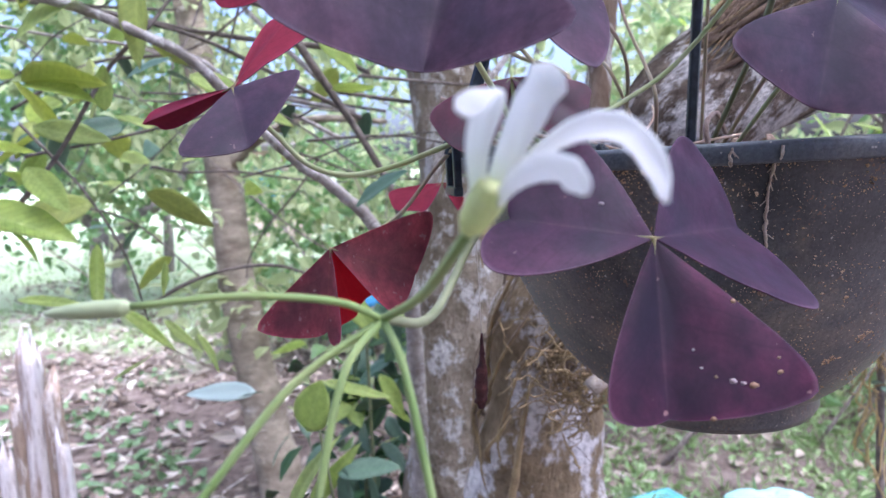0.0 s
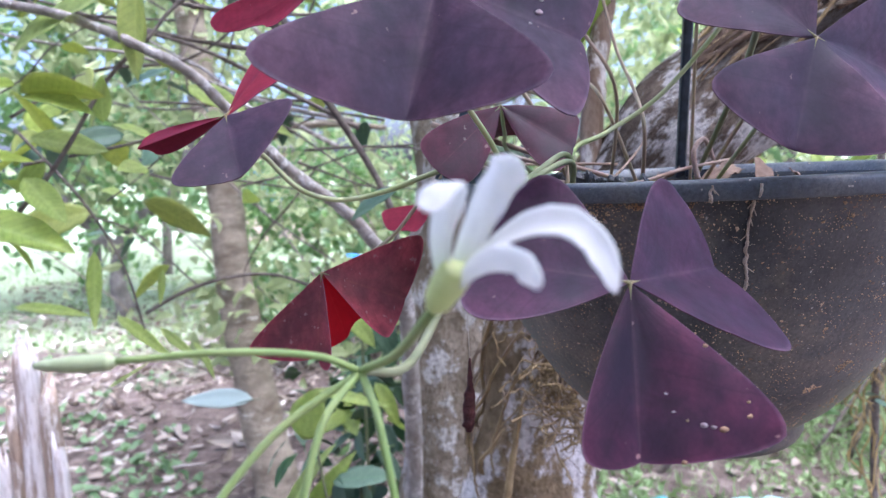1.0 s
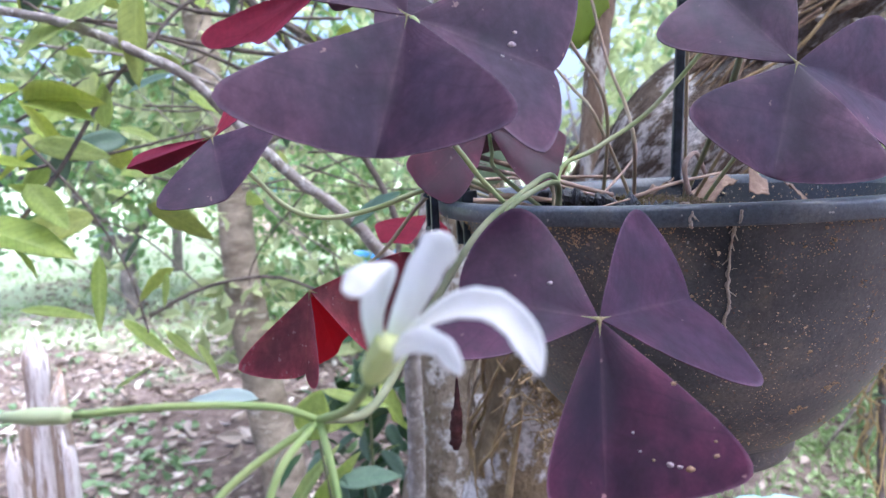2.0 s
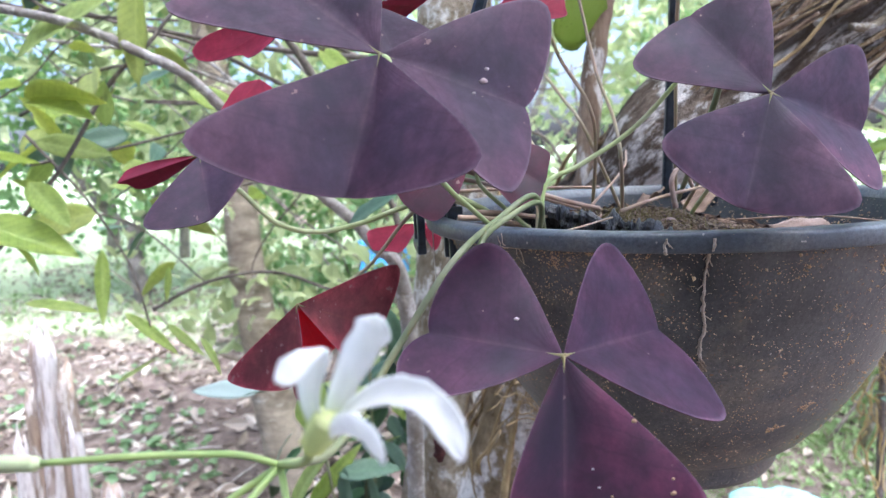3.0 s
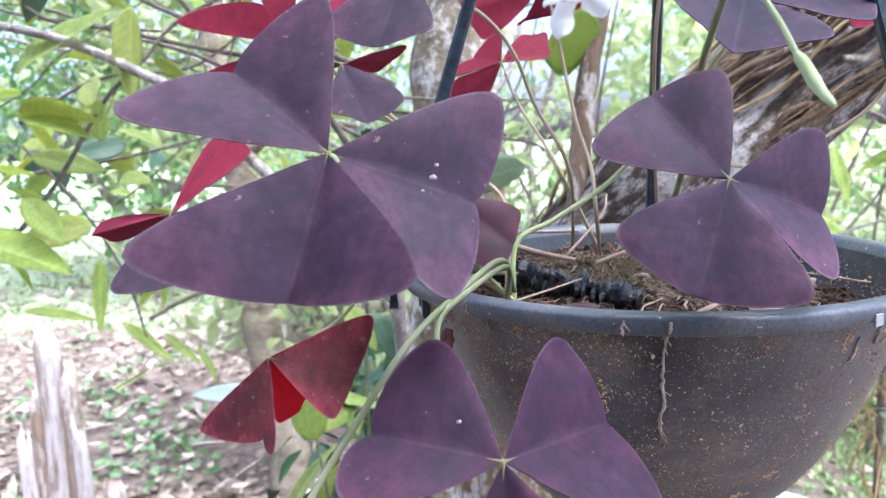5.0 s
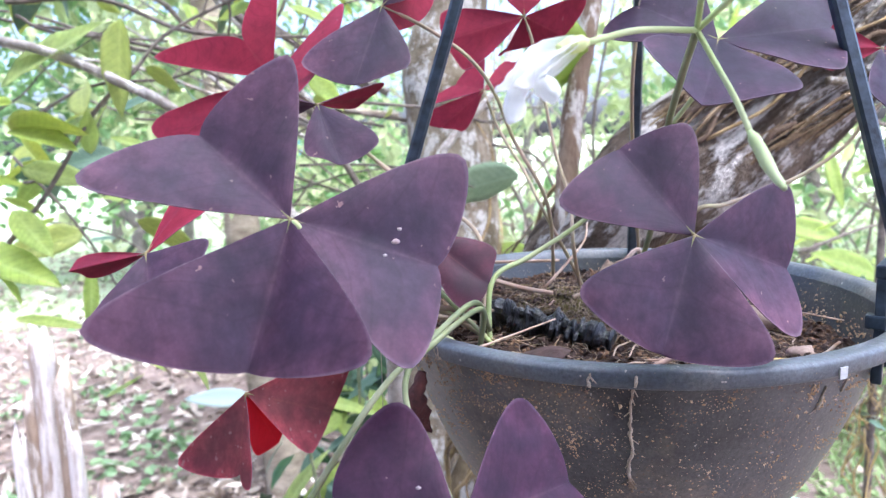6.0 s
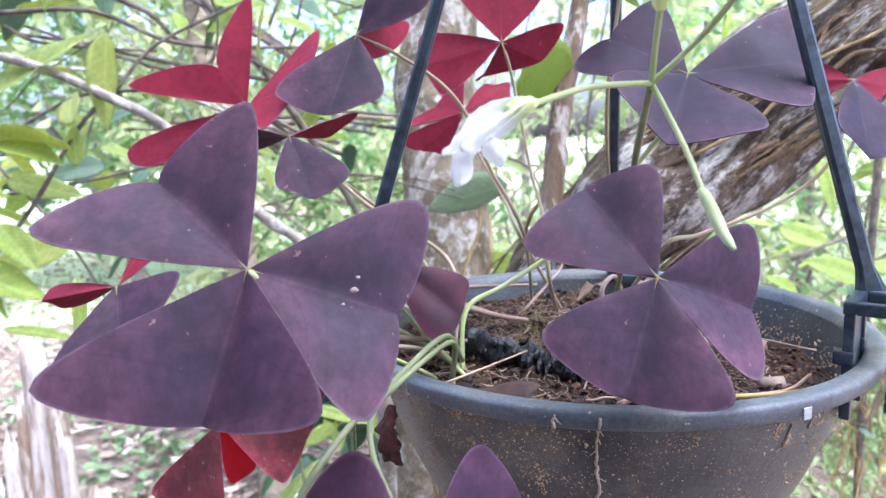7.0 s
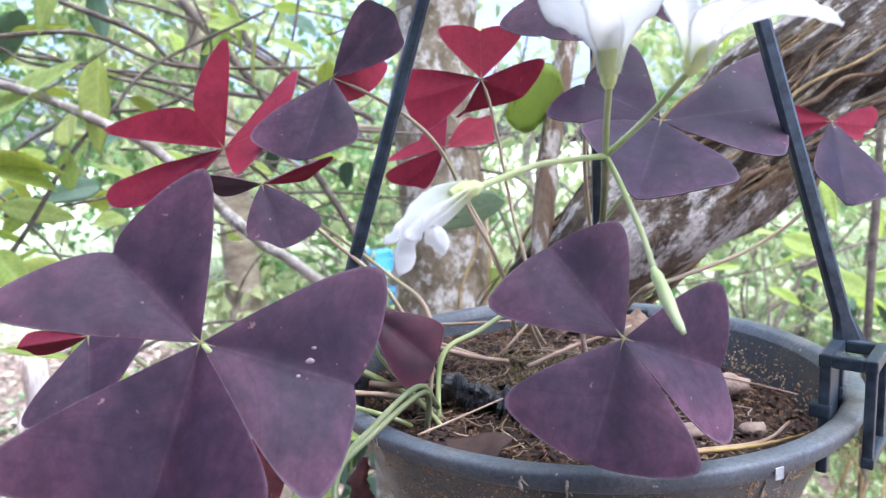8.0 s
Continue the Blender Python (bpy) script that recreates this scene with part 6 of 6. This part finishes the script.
oxalis_leaf((-92.7, 1.8, 114.4),
            [((-121.7, -11.2, 92.0), (-102.1, -16.6, 83.6), (-84.0, -13.8, 89.2)),
             ((-76.7, 4.9, 142.5), (-67.8, 4.7, 138.1), (-64.3, -1.0, 126.6)),
             ((-74.0, 24.1, 121.6), (-79.7, 11.8, 109.4), (-89.5, 0.4, 104.6))],
            [(-77.8, 5.5, 107.1), (-60.6, 6.5, 95.1), (-50.1, 9.9, 81.2), (-41.8, 12.2, 60.6), (-28.8, 8.7, 33.6), (-21.3, 56.0, -9.4), (-19.8, 63.1, -24.0)], faces='uub', stem=STALK_TAN, full=1.5)
oxalis_leaf((-34.4, 44.3, 115.1),
            [((-52.6, 48.5, 138.0), (-34.2, 51.0, 136.8), (-16.0, 50.0, 136.0)),
             ((-71.7, 60.4, 119.9), (-70.0, 53.5, 107.4), (-62.6, 46.8, 94.1)),
             ((-5.0, 59.2, 123.5), (-15.5, 56.2, 107.2), (-46.3, 50.4, 99.3))],
            [(-31.3, 43.9, 105.1), (-27.8, 42.4, 87.6), (-22.7, 32.6, 55.4), (-18.3, 19.6, 34.8), (-19.4, 1.6, 17.3), (-10.3, 40.0, -11.8), (-7.2, 47.6, -24.0)], faces='bbb', stem=STALK_TAN, full=1.2)
oxalis_leaf((-52.8, 71.2, 85.4),
            [((-82.3, 79.1, 80.3), (-66.5, 84.3, 89.3), (-52.9, 84.1, 103.1)),
             ((-82.8, 72.9, 72.7), (-74.0, 70.5, 68.0), (-64.7, 68.7, 66.1)),
             ((-39.3, 84.2, 99.7), (-29.3, 84.8, 100.4), (-28.5, 76.1, 89.3))],
            [(-46.0, 68.6, 66.4), (-35.1, 50.8, 46.0), (-29.3, 28.6, 31.1), (-8.1, 50.6, -9.7), (-4.9, 55.0, -24.0)], faces='bbb', stem=STALK_TAN)
oxalis_leaf((22.1, -38.6, 91.6),
            [((64.6, -20.1, 112.7), (61.1, -32.2, 94.7), (54.5, -55.0, 80.1)),
             ((-5.6, -56.7, 88.4), (5.9, -73.2, 69.7), (33.4, -71.2, 73.4)),
             ((-13.6, -31.5, 96.2), (-0.2, -25.4, 105.4), (15.7, -18.5, 118.7))],
            [(19.3, -28.0, 75.8), (-11.4, -9.1, 34.6), (-37.0, -13.1, 17.5), (-53.0, -22.1, 9.8), (-55.1, -33.3, -11.2), (-54.8, -35.5, -22.0)], above=PURPLE_BLUE, stem=STALK, thick=0.00095, full=1.4)
oxalis_leaf((90.2, -11.3, 89.5),
            [((61.2, -28.1, 94.5), (61.3, -27.0, 88.9), (62.9, -25.7, 83.2)),
             ((115.9, 6.7, 92.7), (113.2, 3.6, 86.8), (106.5, -1.3, 83.4)),
             ((73.4, -39.3, 70.7), (80.6, -42.3, 62.4), (98.0, -36.0, 64.5))],
            [(89.3, -9.3, 76.3), (83.9, -7.4, 57.6), (63.3, -10.5, 43.9), (34.0, -18.3, 35.2), (17.0, -29.7, 32.4), (21.2, 54.8, -11.2), (21.1, 68.5, -26.0)], faces='bbu', above=PURPLE_BLUE, stem=STALK_TAN)
oxalis_leaf((4.4, -17.7, 147.6),
            [((-28.1, -25.6, 126.2), (-14.7, -31.8, 121.2), (-0.4, -35.5, 118.9)),
             ((33.5, -16.5, 126.5), (44.4, -7.0, 138.5), (46.7, 1.2, 158.0)),
             ((12.2, 13.3, 181.6), (1.8, 15.3, 184.9), (-9.5, 11.7, 178.3))],
            [(9.1, 4.6, 126.3), (4.6, 6.6, 75.0), (25.3, 77.0, -4.8), (28.2, 90.4, -26.0)], stem=STALK_TAN)
oxalis_leaf((-106.9, 61.2, -10.8),
            [((-133.0, 60.3, -14.8), (-130.0, 54.3, -22.4), (-117.5, 49.3, -23.3)),
             ((-102.0, 66.0, -13.0), (-96.2, 65.3, -19.5), (-99.4, 59.5, -24.5))],
            [(-104.3, 62.1, -4.4), (-93.4, 43.0, 3.0), (-51.3, -12.7, -12.2), (-45.6, -22.8, -22.0)], faces='bb', stem=STALK_TAN)


def leaf_spot(parent, place, r, material, facing):
    """A pale or rusty blemish, lying on a leaflet's face."""
    bm = bmesh.new()
    bmesh.ops.create_circle(bm, cap_ends=True, segments=14, radius=r)
    for v in bm.verts:
        v.co *= 1 + 0.45 * noise.noise(v.co * 1500 + Vector(place))
        v.co.x *= 1.35
    bmesh.ops.solidify(bm, geom=bm.faces[:], thickness=0.00012)
    p, f = mm(place), Vector(facing)
    hits = [t.find_nearest(p, 0.004) for t in blades]
    at, nrm = min(((h[0], h[1], h[3]) for h in hits if h[0] is not None), key=lambda h: h[2])[:2]
    if nrm.dot(f) < 0:
        nrm = -nrm
        at = at + nrm * 0.00035
    turn = nrm.to_track_quat("Z", "Y").to_matrix().to_4x4()
    bmesh.ops.transform(bm, matrix=Matrix.Translation(at + nrm * 0.00012) @ turn, verts=bm.verts)
    ob = part("leaf_spot", bm, material)
    ob.parent = parent
    ob.matrix_parent_inverse = (Matrix.Translation(plant.location) @ parent.matrix_parent_inverse).inverted()


leaf_spot(big_leaf, (-76.4, -120.8, 43.4), 0.00042, PALE_SPOT, (0.296, -0.917, 0.266))
leaf_spot(big_leaf, (-77.3, -121.9, 40.6), 0.00070, PALE_SPOT, (0.296, -0.917, 0.266))
leaf_spot(big_leaf, (-79.7, -123.5, 37.9), 0.00040, PALE_SPOT, (0.296, -0.917, 0.266))
leaf_spot(front_leaf, (-54.5, -157.1, -42.0), 0.00050, PALE_SPOT, (0.004, -0.885, 0.466))
leaf_spot(front_leaf, (-52.7, -157.3, -42.4), 0.00040, PALE_SPOT, (0.004, -0.885, 0.466))
leaf_spot(front_leaf, (-50.9, -157.6, -42.9), 0.00060, RUST_SPOT, (0.004, -0.885, 0.466))
leaf_spot(front_leaf, (-59.7, -155.9, -39.6), 0.00025, PALE_SPOT, (0.004, -0.885, 0.466))
leaf_spot(front_leaf, (-57.4, -156.7, -41.1), 0.00020, RUST_SPOT, (0.004, -0.885, 0.466))
leaf_spot(front_leaf, (-45.7, -156.5, -41.0), 0.00040, RUST_SPOT, (0.004, -0.885, 0.466))
leaf_spot(front_leaf, (-51.3, -150.1, -28.8), 0.00040, RUST_SPOT, (0.004, -0.885, 0.466))
leaf_spot(front_leaf, (-59.1, -160.1, -47.6), 0.00040, RUST_SPOT, (0.004, -0.885, 0.466))
leaf_spot(front_leaf, (-45.4, -155.3, -38.6), 0.00025, RUST_SPOT, (0.004, -0.885, 0.466))
leaf_spot(front_leaf, (-60.6, -154.3, -36.6), 0.00020, PALE_SPOT, (0.004, -0.885, 0.466))
leaf_spot(front_leaf, (-73.3, -140.0, -9.4), 0.00035, PALE_SPOT, (-0.032, -0.901, 0.433))

# ---- flowers ----
def petal(parent, points, width, side, foot=0.35, cup=0.35):
    """A petal that follows points (millimetres): a broad ribbon with a rounded, slightly uneven end."""
    path = smooth_path([mm(p) for p in points], 7)
    n = len(path)
    side = Vector(side).normalized()
    bm = bmesh.new()
    uv = bm.loops.layers.uv.new("uv")
    grid = []
    for i, p in enumerate(path):
        u = i / (n - 1)
        d = (path[min(i + 1, n - 1)] - path[max(i - 1, 0)]).normalized()
        s = (side - d * side.dot(d)).normalized()
        up = s.cross(d)
        w = width * 0.5 * (foot + (1 - foot) * math.sin(min(1.0, u * 1.45) * math.pi * 0.5))
        if u > 0.80:
            w *= math.sqrt(max(0.02, 1 - ((u - 0.80) / 0.205) ** 2))
        row = []
        for k in range(-4, 5):
            x = k / 4
            ruffle = 0.10 * width * noise.noise(p * 500 + Vector((x * 1.5, 0, 0))) * (0.3 + u)
            row.append((p + s * (w * x * (1 + 0.30 * noise.noise(Vector((u * 5, k * 0.2 + (k > 0) * 7, p.x * 800))) * u)) + up * (cup * w * x * x + ruffle), up, u, (x + 1) / 2))
        grid.append(row)
    layers = []
    for layer in (0, 1):
        vs = [[bm.verts.new(p + up * (0.00022 * layer)) for p, up, u, v in row] for row in grid]
        layers.append(vs)
        for i in range(n - 1):
            for k in range(8):
                q = [(i, k), (i + 1, k), (i + 1, k + 1), (i, k + 1)]
                q = q if layer else q[::-1]
                f = bm.faces.new([vs[r][c] for r, c in q])
                for loop, (r, c) in zip(f.loops, q):
                    loop[uv].uv = (grid[r][c][2], grid[r][c][3])
    low_side, high_side = layers
    keys = [(i, 0) for i in range(n)] + [(n - 1, k) for k in range(1, 9)] + [(i, 8) for i in range(n - 2, -1, -1)]
    for (r0, c0), (r1, c1) in zip(keys, keys[1:]):
        f = bm.faces.new((low_side[r0][c0], low_side[r1][c1], high_side[r1][c1], high_side[r0][c0]))
        for loop in f.loops:
            loop[uv].uv = (0.8, 0.5)
    ob = part("petal", bm, PETAL)
    ob.parent = parent
    ob.matrix_parent_inverse = (Matrix.Translation(plant.location) @ parent.matrix_parent_inverse).inverted()
    return ob


def stalk_part(name, points, radius, material, parent=None, sides=9):
    bm = bmesh.new()
    tube(bm, [mm(p) for p in points], radius, sides, 8, 0.04)
    ob = part(name, bm, material)
    if parent is None:
        return under(plant, ob)
    ob.parent = parent
    ob.matrix_parent_inverse = (Matrix.Translation(plant.location) @ parent.matrix_parent_inverse).inverted()
    return ob


bud_shape = trunk_radius([(0, 0.0006), (0.15, 0.0012), (0.5, 0.0013), (0.85, 0.0009), (1, 0.0005)])
# the low umbel, with one open flower
low = stalk_part('flower_stalk', [(-55.0, -34.0, -6.0), (-60.1, -53.0, 8.8), (-74.1, -81.8, 4.4), (-86.8, -103.8, -3.3), (-99.7, -134.1, -17.7), (-107.5, -164.0, -25.5), (-114.3, -176.8, -22.8)], lambda u: 0.00100 - 0.0002 * u, STALK_GREEN)
stalk_part('pedicel', [(-114.3, -176.8, -22.8), (-107.6, -188.2, -17.1), (-101.4, -205.4, -7.2)], 0.00066, PEDICEL, low)
stalk_part('calyx', [(-101.9, -205.3, -7.6), (-101.0, -205.9, -6.2), (-99.9, -206.7, -4.5), (-98.9, -207.6, -2.8)], trunk_radius([(0, 0.0009), (0.3, 0.0017), (0.7, 0.0020), (1, 0.0017)]), SEPAL, low)
petal(low, [(-100.6, -206.4, -4.8), (-100.6, -208.2, 0.6), (-99.4, -209.6, 5.6), (-100.6, -212.8, 6.0), (-102.0, -214.8, 3.8)], 0.0035, (1, 0.1, 0.1))
petal(low, [(-99.6, -206.2, -4.8), (-97.0, -206.4, 1.0), (-94.2, -206.8, 6.0), (-92.4, -207.4, 8.4)], 0.0040, (0.89, 0.1, -0.45))
petal(low, [(-99.0, -206.8, -5.2), (-95.2, -209.8, -0.8), (-90.6, -212.8, 1.8), (-86.8, -214.0, 0.4), (-84.2, -214.2, -5.0)], 0.0034, (-0.35, -0.50, -0.80))
petal(low, [(-99.6, -207.2, -5.2), (-97.4, -211.2, -2.2), (-94.6, -215.0, -1.2), (-91.7, -217.7, -3.4)], 0.0028, (0.25, -0.45, 0.85))
stalk_part('pedicel', [(-114.3, -176.8, -22.8), (-120.0, -180.7, -19.0), (-131.6, -185.6, -16.5), (-146.9, -185.8, -17.0)], 0.00055, PEDICEL, low)
stalk_part('bud', [(-146.9, -185.8, -17.0), (-150.0, -185.4, -17.2), (-155.6, -184.0, -17.6), (-160.7, -182.1, -18.1)], bud_shape, BUD, low)
stalk_part('pedicel', [(-114.3, -176.8, -22.8), (-126.6, -183.6, -29.7), (-138.1, -190.4, -42.2), (-146.9, -191.8, -52.1)], 0.0006, PEDICEL, low)
stalk_part('bud', [(-146.9, -191.8, -52.1), (-148.9, -192.1, -54.3), (-152.9, -192.7, -58.8)], bud_shape, BUD, low)
stalk_part('pedicel', [(-114.3, -176.8, -22.8), (-119.1, -185.2, -28.0), (-122.9, -190.3, -43.3), (-124.3, -191.9, -55.6)], 0.0006, PEDICEL, low)
stalk_part('bud', [(-124.3, -191.9, -55.6), (-124.7, -192.3, -58.6), (-125.4, -193.1, -64.5)], bud_shape, BUD, low)
stalk_part('pedicel', [(-114.3, -176.8, -22.8), (-111.0, -185.1, -27.7), (-108.0, -190.2, -44.1), (-106.8, -191.8, -56.6)], 0.0006, PEDICEL, low)
stalk_part('bud', [(-106.8, -191.8, -56.6), (-106.6, -192.2, -59.6), (-106.0, -192.9, -65.5)], bud_shape, BUD, low)
# the high umbel, with two open flowers, a drooping one and a bud
high = stalk_part('flower_stalk', [(18.9, 58.6, -10.0), (0.3, -48.1, 37.1), (-2.5, -68.7, 61.9), (-7.2, -97.2, 75.3), (-12.0, -123.8, 83.5)], lambda u: 0.0011 - 0.0002 * u, STALK_GREEN)
stalk_part('pedicel', [(-12.0, -123.8, 83.5), (-12.9, -129.7, 90.4), (-13.4, -134.8, 96.8)], 0.00065, STALK, high)
stalk_part('calyx', [(-13.4, -134.8, 96.2), (-13.5, -135.0, 98.0), (-13.5, -135.4, 100.6), (-13.6, -135.8, 103.4)], trunk_radius([(0, 0.0009), (0.3, 0.0016), (0.7, 0.0023), (1, 0.0027)]), SEPAL, high)
petal(high, [(-13.9, -135.3, 99.0), (-14.6, -136.4, 104.6), (-18.6, -139.0, 108.6), (-27.0, -142.6, 111.8)], 0.0062, (0.6, -0.3, 0.7), 0.5)
petal(high, [(-13.1, -135.3, 99.0), (-12.6, -136.8, 104.8), (-10.2, -141.0, 109.6), (-6.0, -145.6, 112.6)], 0.0060, (0.8, 0.3, -0.5), 0.5)
petal(high, [(-13.5, -134.6, 99.0), (-13.4, -133.0, 106.0), (-12.4, -126.0, 114.0), (-11.7, -119.8, 119.0)], 0.0062, (1, 0, 0), 0.5)
petal(high, [(-13.6, -136.0, 99.0), (-14.0, -138.4, 104.6), (-16.5, -145.5, 109.5), (-18.3, -151.0, 111.6)], 0.0062, (1, -0.4, 0), 0.5)
petal(high, [(-13.2, -134.8, 99.0), (-12.6, -134.2, 105.6), (-9.6, -131.5, 112.6), (-6.5, -130.0, 117.8)], 0.0060, (0.8, 0.5, -0.3), 0.5)
stalk_part('pedicel', [(-12.0, -123.8, 83.5), (-4.5, -129.1, 91.1), (-1.7, -144.2, 97.8)], 0.00065, STALK, high)
stalk_part('calyx', [(-1.7, -144.2, 97.2), (-1.1, -144.4, 98.7), (-0.2, -144.8, 100.8), (0.8, -145.2, 102.8)], trunk_radius([(0, 0.0009), (0.3, 0.0016), (0.7, 0.0022), (1, 0.0025)]), SEPAL, high)
petal(high, [(-0.6, -144.8, 99.4), (3.4, -147.2, 103.8), (11.5, -150.4, 106.0), (19.8, -152.4, 103.2)], 0.0056, (-0.2, -0.8, -0.55), 0.5)
petal(high, [(-0.8, -144.6, 99.4), (-1.6, -143.2, 105.6), (-3.0, -141.0, 111.0), (-4.6, -138.6, 115.0)], 0.0062, (1, 0, 0.2), 0.5)
petal(high, [(-0.3, -144.2, 99.4), (1.8, -142.6, 105.4), (6.5, -139.4, 111.6), (12.0, -136.0, 116.5)], 0.0062, (0.7, 0.5, -0.5), 0.5)
petal(high, [(-0.5, -145.4, 99.4), (-0.8, -149.4, 103.9), (-1.6, -156.6, 106.8), (-2.0, -163.0, 106.6)], 0.0062, (1, 0, 0), 0.5)
petal(high, [(-0.1, -144.6, 99.4), (3.0, -144.2, 104.6), (9.2, -142.6, 109.4), (15.2, -141.0, 111.6)], 0.0060, (0.3, 0.8, -0.4), 0.5)
stalk_part('pedicel', [(-12.0, -123.8, 83.5), (-26.0, -133.5, 82.7), (-34.0, -140.3, 80.7), (-38.8, -144.8, 79.2)], 0.00065, STALK, high)
stalk_part('calyx', [(-38.0, -144.2, 79.5), (-39.4, -144.7, 79.3), (-41.4, -145.3, 78.8), (-43.4, -146.0, 78.0)], trunk_radius([(0, 0.0008), (0.3, 0.0015), (0.7, 0.0017), (1, 0.0013)]), SEPAL, high)
petal(high, [(-40.4, -145.0, 79.0), (-45.5, -146.4, 77.0), (-50.6, -147.8, 73.6), (-52.4, -150.0, 69.6), (-52.6, -152.2, 65.4)], 0.0044, (0.85, -0.2, 0.5), 0.6, 0.5)
petal(high, [(-40.4, -145.2, 78.6), (-44.4, -147.0, 75.6), (-48.0, -149.4, 72.8), (-46.6, -151.2, 71.0), (-44.6, -152.6, 69.2)], 0.0042, (0.5, -0.4, 0.8), 0.6, 0.5)
petal(high, [(-40.4, -144.6, 79.4), (-45.8, -145.4, 78.2), (-50.8, -147.8, 75.6), (-53.6, -150.6, 73.2), (-55.0, -152.2, 71.0)], 0.0042, (0.6, 0.3, 0.75), 0.6, 0.5)
petal(high, [(-40.4, -145.6, 79.0), (-45.0, -148.2, 76.6), (-49.6, -150.6, 73.8), (-51.4, -152.0, 71.4)], 0.0042, (0.7, 0.2, 0.6), 0.6, 0.5)
stalk_part('pedicel', [(-12.0, -123.8, 83.5), (-9.4, -126.4, 77.3), (-6.9, -132.7, 68.7), (-5.7, -137.7, 61.9)], 0.0006, STALK, high)
stalk_part('bud', [(-5.9, -137.7, 62.4), (-4.8, -140.2, 58.9), (-3.7, -142.7, 55.1), (-2.6, -146.4, 51.8)], bud_shape, BUD, high)
